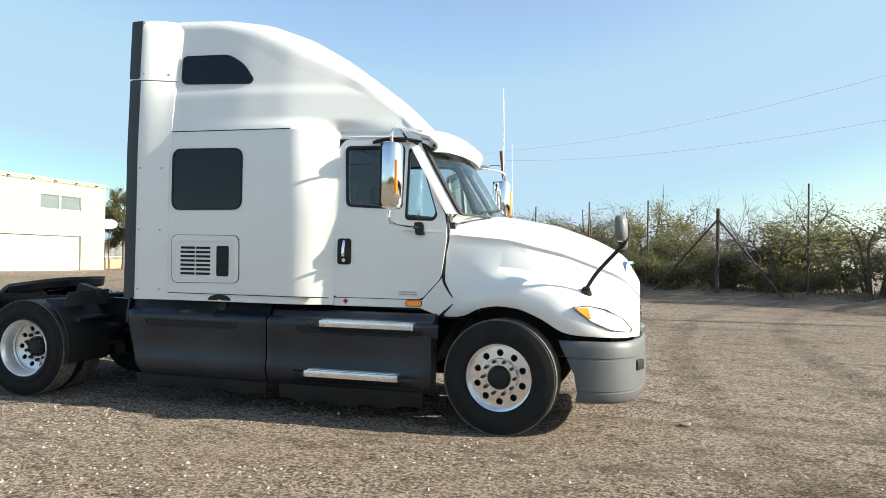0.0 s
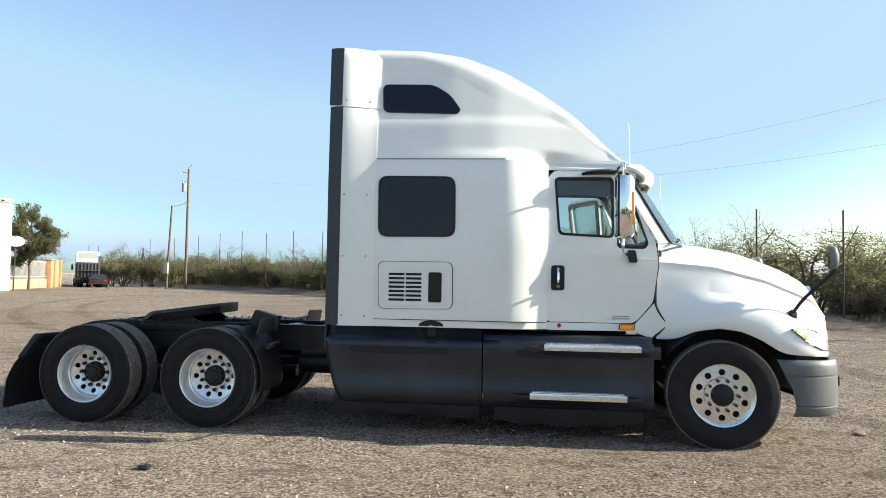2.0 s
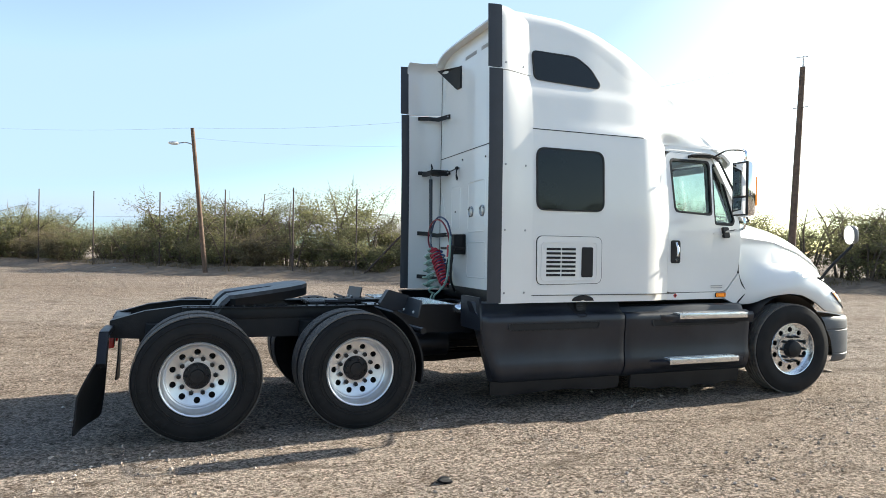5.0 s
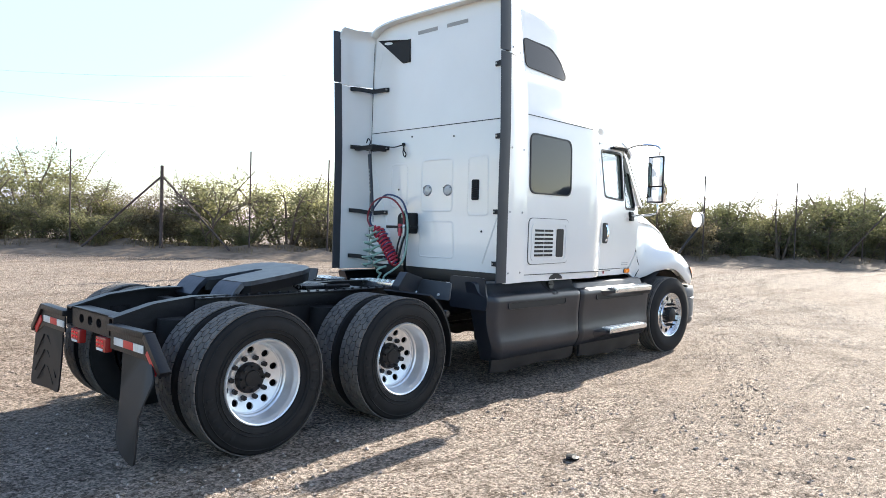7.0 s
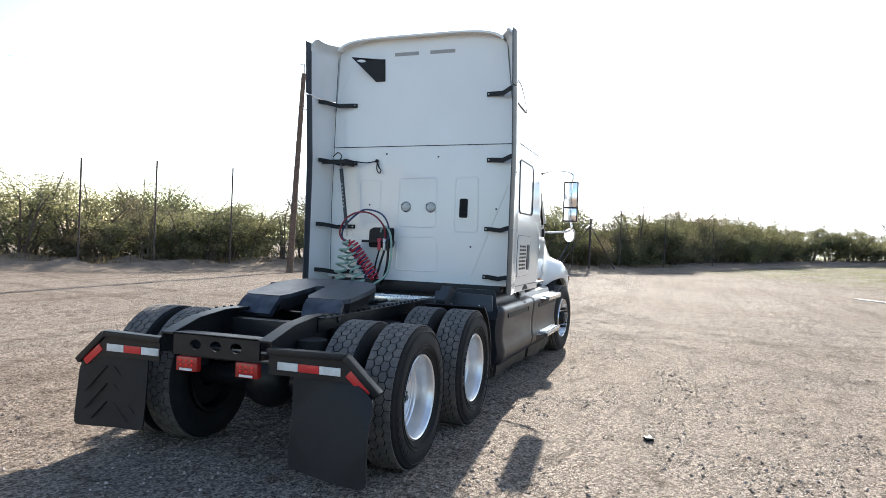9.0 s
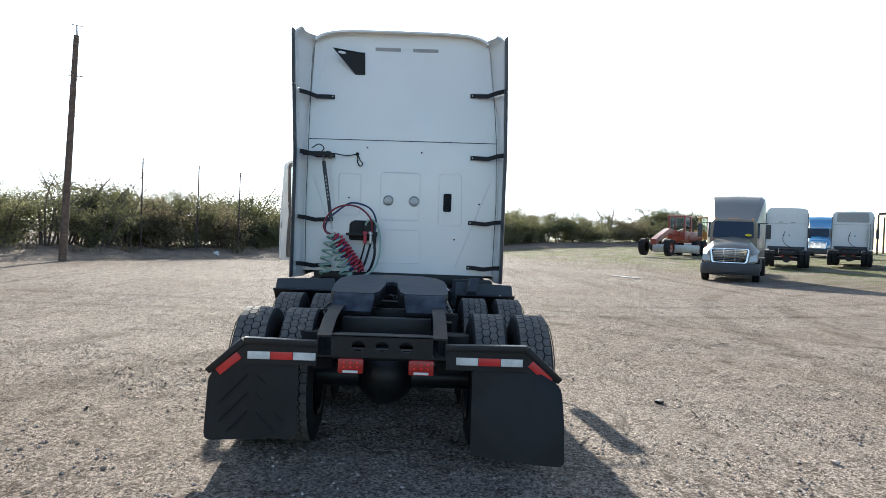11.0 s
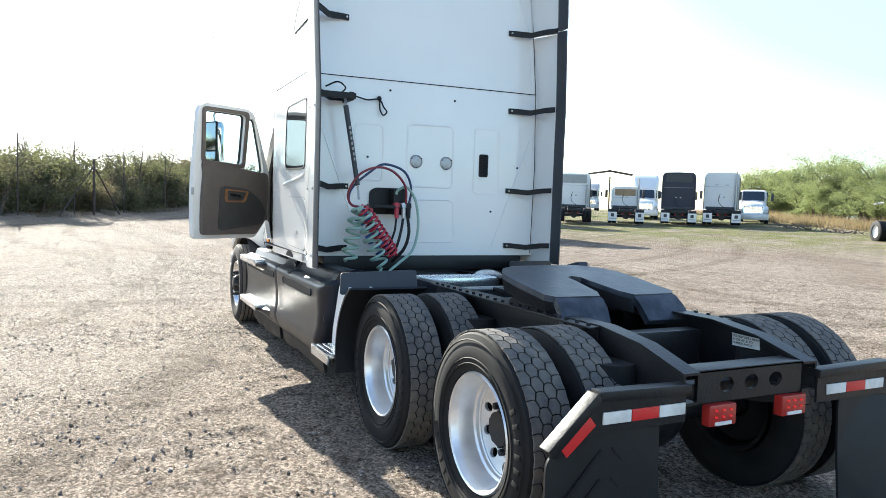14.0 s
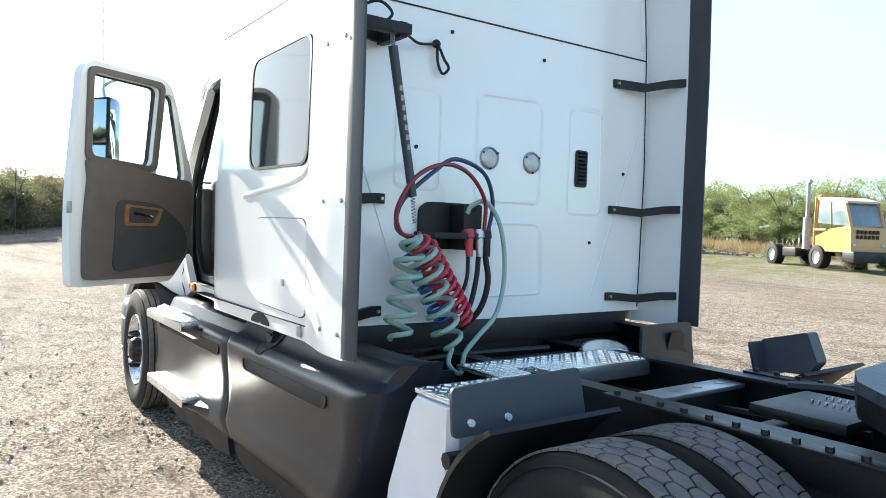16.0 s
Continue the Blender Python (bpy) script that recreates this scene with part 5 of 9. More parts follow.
    for i, (x, y) in enumerate(plan):
        a, b = Vector(plan[max(0, i - 1)]), Vector(plan[min(len(plan) - 1, i + 1)])
        t = (b - a).normalized()
        nrm = Vector((t.y, -t.x))
        if nrm.dot(Vector((x - 0.3, y))) < 0:
            nrm = -nrm
        cut = min(1.0, max(0.0, (0.86 - x) / 0.33)) ** 2
        rows.append([(x - 0.02 + nrm.x * o + cut * lerp_table([(0.31, 0.13), (0.40, 0.15), (0.56, 0.12), (0.70, 0.05), (0.84, -0.02)], z), y + nrm.y * o, z) for o, z in prof])
    loft(bm, rows)
    bump = part("bumper", bm, M_BUMPER, truck, "grey moulded front bumper", sharp=40)
    for sgn in (-1, 1):
        bm = bmesh.new()
        box(bm, -0.03, 0.022, -0.07, 0.07, -0.045, 0.045, 0.012, pose(1.165, sgn * 0.755, 0.622, 0, 0, sgn * 24))
        part("tow_recess", bm, M_BLACK, bump, "black tow-hook recess")


M_LAMP = mat("clear_lamp_lens", (0.42, 0.43, 0.42), 0.08, var=0.15, scale=25, coat=1.0)
build_hood()

# -- side skirts and steps --
SKIRT = [(0.90, 1.06), (0.985, 1.066), (1.022, 1.05), (1.04, 1.01), (1.056, 0.972), (1.09, 0.948), (1.13, 0.932), (1.148, 0.905), (1.15, 0.87), (1.143, 0.80), (1.132, 0.68), (1.131, 0.57), (1.14, 0.50), (1.147, 0.455), (1.138, 0.40), (1.115, 0.345), (1.085, 0.305), (1.04, 0.288), (0.95, 0.288)]


def skirt_y(z):
    return lerp_table(sorted((b, a) for a, b in SKIRT[1:-1]), z)


def build_skirts(sgn):
    for x0, x1, name, label in ((-3.835, -2.262, "tank_skirt", "dark grey plastic side skirt over the tank"), (-2.250, -0.63, "step_skirt", "dark grey plastic side skirt with steps")):
        tank = x0 < -3
        bm = bmesh.new()
        rows = []
        n = 40
        for k in range(n + 1):
            x = x0 + (x1 - x0) * k / n
            s0, s1 = x - x0, x1 - x
            back = max(0.0, 1 - s0 / 0.5) if tank else 0.0
            edge = 0.016 * (max(0.0, 1 - s0 / 0.03) ** 2 + max(0.0, 1 - s1 / 0.03) ** 2)
            row = []
            for y, z in SKIRT:
                if not tank and z > 0.96:
                    z -= 0.055
                # the rear corner turns under below and wraps the sleeper's corner above
                lean = (0.30 * max(0.0, 0.75 - z) + 0.45 * max(0.0, 0.36 - z) - 0.22 * max(0.0, z - 0.86)) * back if tank else 0.0
                if tank and sgn > 0:
                    lean -= 0.13 * max(0.0, (z - 0.78) / 0.28) * back
                turn = 0.05 * max(0.0, 1 - s0 / 0.09) ** 2 if tank else 0.0
                # pocket pressed in between the shoulder and the lower belt
                mid = max(0.0, 1 - abs(z - 0.63) / 0.16) * min(1.0, s0 / 0.22, s1 / 0.22)
                row.append((x + lean, sgn * (y - edge - turn - 0.014 * mid), z))
            rows.append(row)
        loft(bm, rows, cap0=True, cap1=True)
        sk = part(name, bm, M_PLASTIC, truck, label, sharp=35)
        # lower rubber apron, set back under the skirt
        bm = bmesh.new()
        rows = []
        for k in range(25):
            t = k / 24
            x = x0 + 0.11 + (x1 - x0 - (0.13 if tank else 0.20)) * t
            low = 0.185 - 0.012 * math.sin(9 * t) if tank else 0.165 - 0.03 * math.sin(math.pi * min(1.0, t * 1.05)) + 0.012 * math.sin(23 * t)
            rows.append([(x, sgn * 1.075, 0.31), (x, sgn * 1.07, (low + 0.30) / 2), (x, sgn * (1.055 + 0.008 * math.sin(17 * t)), low), (x, sgn * 1.035, low), (x, sgn * 1.045, 0.31)])
        loft(bm, rows, closed=True, cap0=True, cap1=True)
        part("apron", bm, M_BLACK, sk, "black rubber apron under the skirt")
        # long grip slot
        a, b = (x0 + 0.24, x1 - 0.30) if tank else (x0 + (0.30 if sgn < 0 else 0.08), x1 - 0.16)
        bm = bmesh.new()
        slot = rounded([(a, 0.865), (b, 0.865), (b - 0.02, 0.80), (a + 0.02, 0.80)], 0.03)
        panel(bm, dense(slot, 0.1), lambda u, v, d: Vector((u, sgn * (1.156 - d), v)), 0.02, [dense(grow(slot, -0.012), 0.1)])
        part("slot_rim", bm, M_PLASTIC, sk)
        bm = bmesh.new()
        panel(bm, dense(grow(slot, -0.01), 0.1), lambda u, v, d: Vector((u, sgn * (1.150 - d), v)), 0.01)
        part("slot", bm, M_BLACK, sk)
    # dark cut-out in the shoulder for the tank filler
    bm = bmesh.new()
    cut = dense(rounded([(-2.885, 1.075), (-2.645, 1.075), (-2.65, 1.02), (-2.70, 0.965), (-2.72, 0.915), (-2.81, 0.91), (-2.83, 0.965), (-2.88, 1.02)], 0.035, 4), 0.03)
    panel(bm, cut, lambda u, v, d: Vector((u, sgn * (skirt_y(min(v, 1.05)) + 0.008 - d), v)), 0.03)
    rec = part("filler_recess", bm, M_BLACK, truck, "black cut-out for the tank filler")
    bm = bmesh.new()
    rows = []
    lip = shell_half(-2.765, 1.11) + 0.006
    for k in range(9):
        a = math.pi * k / 8
        rows.append([(-2.765 + r * math.cos(a), sgn * y, 1.072 + r * 0.45 * math.sin(a)) for r, y in ((0.125, 1.04), (0.125, lip), (0.02, lip), (0.02, 1.04))])
    loft(bm, rows, cap0=True, cap1=True)
    part("filler_hood", bm, M_BLACK, rec, "black rubber lip over the filler")
    bm = bmesh.new()
    cyl(bm, (-2.765, sgn * 1.0, 1.0), (-2.765, sgn * 1.08, 1.012), 0.05, 0.045, 20)
    box(bm, -2.80, -2.73, sgn * 1.078, sgn * 1.092, 1.004, 1.02, 0.004)
    part("filler_cap", bm, M_FRAME, rec, "dark tank filler cap")
    # aluminium steps
    for x0, x1, z, yo in ((-1.665, -0.765, 0.905, 1.235), (-1.797, -0.895, 0.445, 1.255)):
        bm = bmesh.new()
        box(bm, x0, x1, sgn * 1.09, sgn * yo, z, z + 0.028, 0.006)
        box(bm, x0, x1, sgn * (yo - 0.006), sgn * (yo + 0.004), z - 0.03, z + 0.024, 0.003)
        st = part("step", bm, M_ALU, truck, "ribbed aluminium step")
        for k in range(5):
            bm = bmesh.new()
            y = 1.115 + k * 0.025
            box(bm, x0 + 0.02, x1 - 0.02, sgn * y, sgn * (y + 0.009), z + 0.028, z + 0.034)
            part("tread_rib", bm, M_ALU, st)
        bm = bmesh.new()
        rows = []
        for x, e in ((x0 - 0.22, 0), (x0 - 0.08, 0.6), (x0 + 0.02, 1), (x1 - 0.02, 1), (x1 + 0.10, 0.5), (x1 + 0.2, 0)):
            rows.append([(x, sgn * 1.11, z + 0.02), (x, sgn * (1.125 + 0.11 * e), z - 0.004), (x, sgn * (1.125 + 0.11 * e), z - 0.03), (x, sgn * 1.12, z - 0.10)])
        loft(bm, rows)
        part("step_pod", bm, M_PLASTIC, st)
    # battery box and tank behind the skirts
    bm = bmesh.new()
    box(bm, -3.40, -0.75, sgn * 0.55, sgn * 0.98, 0.40, 0.98, 0.05)
    part("fuel_tank", bm, M_FRAME, truck, "black tank and box behind the skirt")


for _s in (-1, 1):
    build_skirts(_s)


# -- wheels --
def tyre_mesh(bm, w, r, rim, lugs):
    h = w / 2
    prof = [(-h * 0.62, rim), (-h * 0.86, rim + 0.02), (-h * 0.97, rim + 0.07), (-h, rim + 0.13), (-h * 0.97, r - 0.075), (-h * 0.92, r - 0.045), (-h * 0.86, r - 0.018), (-h * 0.76, r - 0.010)]
    prof = prof + [(0, r - 0.010)] + [(-a, b) for a, b in reversed(prof)]
    lathe(bm, prof, 72)


def tread_mesh(bm, w, r, ribs, blocks):
    """Separate tread blocks with zigzag edges."""
    h = w * 0.40
    step = 2 * h / ribs
    for i in range(ribs):
        y0, y1 = -h + i * step + 0.0025, -h + (i + 1) * step - 0.0025
        for k in range(blocks):
            a0 = 2 * math.pi * (k + 0.5 * (i % 2)) / blocks
            da = 2 * math.pi / blocks
            zig = 0.008 if i > 0 else 0.0
            zag = 0.008 if i < ribs - 1 else 0.0
            pts = [(a0 + 0.02 * da, y0 + zig), (a0 + 0.50 * da, y0 - zig + 0.003), (a0 + 0.94 * da, y0 + zig), (a0 + 0.99 * da, (y0 + y1) / 2), (a0 + 0.94 * da, y1 - zag), (a0 + 0.50 * da, y1 + zag - 0.003), (a0 + 0.02 * da, y1 - zag), (a0 + 0.07 * da, (y0 + y1) / 2)]
            lo = [bm.verts.new((math.cos(a) * (r - 0.008), y, math.sin(a) * (r - 0.008))) for a, y in pts]
            hi = [bm.verts.new((math.cos(a) * r, y, math.sin(a) * r)) for a, y in pts]
            bm.faces.new(hi)
            for j in range(8):
                bm.faces.new((lo[j], lo[(j + 1) % 8], hi[(j + 1) % 8], hi[j]))


def disc_with_holes(bm, y, thick, r_out, r_in, hole_r, hole_at, n_holes, dish=0.0):
    ring = lambda r, n, cx=0, cz=0: [(cx + r * math.cos(2 * math.pi * k / n), cz + r * math.sin(2 * math.pi * k / n)) for k in range(n)]
    holes = [ring(r_in, 30)] + [ring(hole_r, 12, hole_at * math.cos(2 * math.pi * (k + 0.5) / n_holes), hole_at * math.sin(2 * math.pi * (k + 0.5) / n_holes)) for k in range(n_holes)]
    panel(bm, ring(r_out, 60), lambda u, v, d: Vector((u, y + d + dish * math.hypot(u, v), v)), thick, holes)


def build_front_wheel(sgn):
    """Steering wheel: outboard face towards -y before mirroring."""
    wheel = tagged(new("front_wheel"), "front steering wheel with polished aluminium rim")
    wheel.parent = truck
    wheel.matrix_basis = pose(0, sgn * 1.03, 0.495, 0, 0, (-5 if sgn < 0 else 179))
    bm = bmesh.new()
    tyre_mesh(bm, 0.285, 0.505, 0.285, False)
    tyre = part("tyre", bm, M_RUBBER, wheel, "black ribbed steer tyre")
    bm = bmesh.new()
    for k in range(5):
        y = -0.095 + k * 0.0475
        lathe(bm, [(y - 0.018, 0.493), (y - 0.017, 0.505), (y + 0.017, 0.505), (y + 0.018, 0.493)], 72)
    part("tread", bm, M_TREAD, tyre)
    bm = bmesh.new()
    lathe(bm, [(-0.115, 0.298), (-0.125, 0.292), (-0.122, 0.284), (-0.085, 0.278), (-0.060, 0.268), (0.10, 0.262), (0.11, 0.29)], 72)
    disc_with_holes(bm, -0.085, 0.016, 0.272, 0.105, 0.030, 0.212, 10, 0.06)
    lathe(bm, [(-0.082, 0.168), (-0.098, 0.160), (-0.100, 0.105), (-0.06, 0.105)], 48)
    rim = part("rim", bm, M_ALU, wheel, "polished aluminium rim with ten holes", sharp=30)
    bm = bmesh.new()
    lathe(bm, [(-0.06, 0.10), (-0.125, 0.098), (-0.155, 0.085), (-0.165, 0.06), (-0.168, 0.0)], 32)
    part("hub_cap", bm, M_BLACK, wheel, "black hub cap")
    bm = bmesh.new()
    lathe(bm, [(-0.005, 0.08), (-0.005, 0.245), (0.09, 0.25), (0.09, 0.08)], 40)
    part("brake_drum", bm, M_BLACK, wheel)
    for k in range(10):
        a = 2 * math.pi * k / 10
        bm = bmesh.new()
        cx, cz = 0.1425 * math.cos(a), 0.1425 * math.sin(a)
        cyl(bm, (cx, -0.095, cz), (cx, -0.14, cz), 0.017, 0.015, 6)
        cyl(bm, (cx, -0.135, cz), (cx, -0.168, cz), 0.012, 0.007, 6)
        part("wheel_nut", bm, M_FRAME, rim)


def build_drive_wheels():
    """Dual wheels of the two drive axles, built once and shared."""
    first = None
    for ax in (-5.015, -6.335):
        for sgn in (-1, 1):
            dual = tagged(new("dual_wheel"), "dual drive wheels with deep aluminium rims")
            dual.parent = truck
            dual.matrix_basis = pose(ax, 0 if sgn < 0 else -0.13, 0.50, 0, 0 if ax < -6 else 17, 0 if sgn < 0 else 180)
            if first:
                for o in first:
                    c = share(o, dual)
                    for q in o.children:
                        share(q, c)
                continue
            first = []
            for y in (-1.085, -0.76):
                bm = bmesh.new()
                tyre_mesh(bm, 0.275, 0.50, 0.285, True)
                bmesh.ops.translate(bm, vec=(0, y, 0), verts=bm.verts[:])
                t = part("tyre", bm, M_RUBBER, dual, "worn black drive tyre")
                bm = bmesh.new()
                tread_mesh(bm, 0.275, 0.502, 4, 44)
                bmesh.ops.translate(bm, vec=(0, y, 0), verts=bm.verts[:])
                part("tread", bm, M_TREAD, t)
                if y < -1:
                    bm = bmesh.new()
                    for rr in (0.34, 0.365, 0.455):
                        lathe(bm, [(y - 0.133, rr - 0.004), (y - 0.139, rr), (y - 0.133, rr + 0.004)], 72)
                    part("sidewall_ring", bm, M_RUBBER, t)
                    for k in range(16):
                        if k % 8 < 6:
                            bm = bmesh.new()
                            a = radians(60 + k * 9 + (84 if k > 7 else 0))
                            box(bm, -0.012, 0.012, y - 0.1385, y - 0.13, -0.022, 0.022, 0.002, Matrix.Rotation(a, 4, "Y") @ Matrix.Translation((0, 0, 0.41)))
                            part("sidewall_mark", bm, M_RUBBER, t)
                first.append(t)
            bm = bmesh.new()
            lathe(bm, [(-1.195, 0.298), (-1.206, 0.290), (-1.200, 0.280), (-1.17, 0.268), (-1.155, 0.263), (-1.10, 0.262), (-1.075, 0.258), (-1.066, 0.247), (-1.05, 0.243), (-1.045, 0.236), (-1.03, 0.234)], 72)
            disc_with_holes(bm, -0.955, 0.016, 0.238, 0.110, 0.026, 0.196, 10, -0.36)
            lathe(bm, [(-0.985, 0.178), (-1.004, 0.172), (-1.006, 0.166), (-1.006, 0.108), (-0.95, 0.108)], 48)
            rim = part("rim", bm, M_RIM, dual, "deep polished aluminium rim", sharp=30)
            for k in range(10):
                a = 2 * math.pi * k / 10
                bm = bmesh.new()
                cx, cz = 0.1425 * math.cos(a), 0.1425 * math.sin(a)
                cyl(bm, (cx, -1.0, cz), (cx, -1.036, cz), 0.021, 0.018, 6)
                part("wheel_nut", bm, M_FRAME, rim)
            first.append(rim)
            bm = bmesh.new()
            lathe(bm, [(-0.985, 0.25), (-0.80, 0.262), (-0.63, 0.268), (-0.62, 0.295)], 48)
            first.append(part("inner_rim", bm, M_FRAME, dual, "dirty dark inner rim"))
            bm = bmesh.new()
            lathe(bm, [(-0.955, 0.10), (-0.955, 0.228), (-0.70, 0.24), (-0.70, 0.10)], 40)
            first.append(part("brake_drum", bm, M_BLACK, dual))
            bm = bmesh.new()
            lathe(bm, [(-0.93, 0.112), (-1.03, 0.107), (-1.05, 0.097), (-1.055, 0.06), (-1.065, 0.055), (-1.068, 0.0)], 32)
            for k in range(8):
                a = 2 * math.pi * k / 8
                cyl(bm, (0.085 * math.cos(a), -1.05, 0.085 * math.sin(a)), (0.085 * math.cos(a), -1.072, 0.085 * math.sin(a)), 0.012, 0.01, 6)
            hub = part("hub", bm, M_FRAME, dual, "oily black axle hub")
            first.append(hub)


for _s in (-1, 1):
    build_front_wheel(_s)
build_drive_wheels()


# -- frame, fifth wheel, rear end --
def build_frame():
    for sgn in (-1, 1):
        bm = bmesh.new()
        rows = []
        for x, zt, zb in ((0.9, 0.90, 0.66), (-3.4, 0.98, 0.71), (-4.2, 1.0, 0.72), (-6.45, 1.02, 0.73), (-6.75, 0.985, 0.74), (-7.03, 0.905, 0.76)):
            y0, y1 = sgn * 0.435, sgn * 0.34
            rows.append([(x, y0, zb), (x, y0, zt), (x, y1, zt), (x, y1, zt - 0.012), (x, y0 - sgn * 0.012, zt - 0.012), (x, y0 - sgn * 0.012, zb + 0.012), (x, y1, zb + 0.012), (x, y1, zb)])
        loft(bm, rows, closed=True, cap0=True, cap1=True)
        part("frame_rail", bm, M_FRAME, truck, "black steel chassis rail", sharp=20)
        # bolted angle on the rail top
        bm = bmesh.new()
        box(bm, -6.45, -4.55, sgn * 0.435, sgn * 0.50, 1.0, 1.012, 0.003)
        box(bm, -6.45, -4.55, sgn * 0.438, sgn * 0.448, 0.90, 1.0, 0.003)
        for k in range(20):
            x = -6.4 + k * 0.095
            cyl(bm, (x, sgn * 0.47, 1.012), (x, sgn * 0.47, 1.026), 0.013, 0.012, 6)
        part("rail_angle", bm, M_FRAME, truck)
    for x in (-3.6, -4.55, -5.0, -5.68, -6.33):
        bm = bmesh.new()
        box(bm, x - 0.05, x + 0.05, -0.34, 0.34, 0.74, 0.95, 0.01)
        part("cross_member", bm, M_FRAME, truck)
    bm = bmesh.new()
    box(bm, -4.62, -4.50, -0.345, 0.345, 0.955, 0.975, 0.004)
    for k in range(4):
        cyl(bm, (-4.56, -0.24 + k * 0.16, 0.974), (-4.56, -0.24 + k * 0.16, 0.978), 0.02, 0.02, 12)
    part("cross_plate", bm, M_STEEL, truck, "drilled grey cross member")
    # rear cross beam with three holes, pintle and lamps
    bm = bmesh.new()
    hole = lambda y: [(y + 0.045 * math.cos(a), 0.835 + 0.035 * math.sin(a)) for a in (2 * math.pi * k / 14 for k in range(14))]
    panel(bm, dense([(-0.34, 0.76), (0.34, 0.76), (0.34, 0.905), (-0.34, 0.905)], 0.1), lambda u, v, d: Vector((-7.02 + d, u, v)), 0.02, [hole(-0.16), hole(0.0), hole(0.16)])
    box(bm, -7.02, -6.90, -0.34, 0.34, 0.895, 0.91, 0.003)
    part("end_beam", bm, M_FRAME, truck, "black rear beam with three holes")
    bm = bmesh.new()
    box(bm, -6.80, -6.72, -0.36, 0.36, 0.70, 0.78, 0.015)
    part("cross_tube", bm, M_FRAME, truck)
    for y in (-0.265, 0.205):
        bm = bmesh.new()
        box(bm, -7.05, -7.0, y - 0.085, y + 0.085, 0.655, 0.755, 0.012)
        tl = part("tail_lamp", bm, M_RED, truck, "red rectangular tail lamp")
        bm = bmesh.new()
        box(bm, -7.008, -6.996, y - 0.07, y + 0.07, 0.70, 0.80, 0.003)
        part("lamp_plate", bm, M_FRAME, tl)
        bm = bmesh.new()
        box(bm, -7.056, -7.049, y - 0.05, y + 0.05, 0.662, 0.678, 0.002)
        part("reflector", bm, M_WHITETAPE, tl)
        for i in range(3):
            for j in range(2):
                bm = bmesh.new()
                cyl(bm, (-7.05, y - 0.045 + i * 0.045, 0.70 + j * 0.03), (-7.058, y - 0.045 + i * 0.045, 0.70 + j * 0.03), 0.007, 0.005, 8)
                part("lamp_point", bm, M_REDGLOW, tl)
    # mudflaps on hangers
    for sgn in (-1, 1):
        bm = bmesh.new()
        sh = 0.0 if sgn < 0 else -0.06
        line = [(-7.03, sgn * 0.42, 0.845), (-7.03, sgn * 0.97 + sh, 0.855), (-7.03, sgn * 1.20 + sh, 0.645)]
        for (x0, y0, z0), (x1, y1, z1) in zip(line, line[1:]):
            a, b = Vector((x0, y0, z0)), Vector((x1, y1, z1))
            mid, d = (a + b) / 2, b - a
            ang = math.atan2(d.z, d.y)
            box(bm, -0.035, 0.035, -d.length / 2, d.length / 2, -0.022, 0.022, 0.006, Matrix.Translation(mid) @ Matrix.Rotation(ang, 4, "X"))
        hanger = part("flap_hanger", bm, M_FRAME, truck, "black angled mudflap hanger")
        bm = bmesh.new()
        panel(bm, dense([(sgn * 0.43, 0.835), (sgn * 0.965 + sh, 0.84), (sgn * 1.185 + sh, 0.645), (sgn * 1.16 + sh, 0.615), (sgn * 0.95 + sh, 0.70), (sgn * 0.43, 0.70)], 0.1), lambda u, v, d: Vector((-7.045 + d, u, v)), 0.012)
        part("hanger_plate", bm, M_FRAME, hanger)
        for k, mm in enumerate((M_WHITETAPE, M_REDTAPE, M_WHITETAPE)):
            bm = bmesh.new()
            y = sgn * (0.57 + 0.15 * k) + sh
            box(bm, -7.051, -7.044, y - 0.073, y + 0.073, 0.735, 0.785, 0.001)
            part("tape_strip", bm, mm, hanger)
        bm = bmesh.new()
        box(bm, -0.004, 0.004, -0.09, 0.09, -0.026, 0.026, 0.001, pose(-7.048, sgn * 1.065 + sh, 0.70, -sgn * 40))
        part("tape_strip", bm, M_REDTAPE, hanger)
        bm = bmesh.new()
        low = 0.12 if sgn < 0 else 0.19
        out = dense(rounded([(sgn * 0.61 + sh, 0.73), (sgn * 1.0 + sh, 0.73), (sgn * 1.20 + sh, 0.62), (sgn * 1.215 + sh, low), (sgn * 0.61 + sh, low + 0.02)], 0.05, 3), 0.08)
        swing = 0.22 if sgn < 0 else 0.0
        panel(bm, out, lambda u, v, d: Vector((-7.03 - swing * (0.35 * (0.73 - v) + max(0.0, -0.61 - u) * min(1.0, (0.73 - v) / 0.3)) - 0.06 * (0.7 - v) ** 2 + 0.012 * math.sin(u * 9 + v * 4) + d, u, v)), 0.012)
        flap = part("mudflap", bm, M_BLACK, truck, "black rubber mudflap with chevron grooves" if sgn > 0 else "plain black rubber mudflap")
        if sgn > 0:
            mid = 0.91 + sh
            for k in range(4):
                for way in (-1, 1):
                    line = [(mid + way * o, 0.66 - k * 0.125 - o * 1.05) for o in (0.03, 0.09, 0.15, 0.21)]
                    line = [(-7.0335 - 0.06 * (0.7 - v) ** 2 + 0.012 * math.sin(u * 9 + v * 4), u, v) for u, v in line if v > low + 0.03]
                    if len(line) < 2:
                        continue
                    bm = bmesh.new()
                    tube(bm, line, 0.0055, 5)
                    part("groove", bm, M_RUBBER, flap)
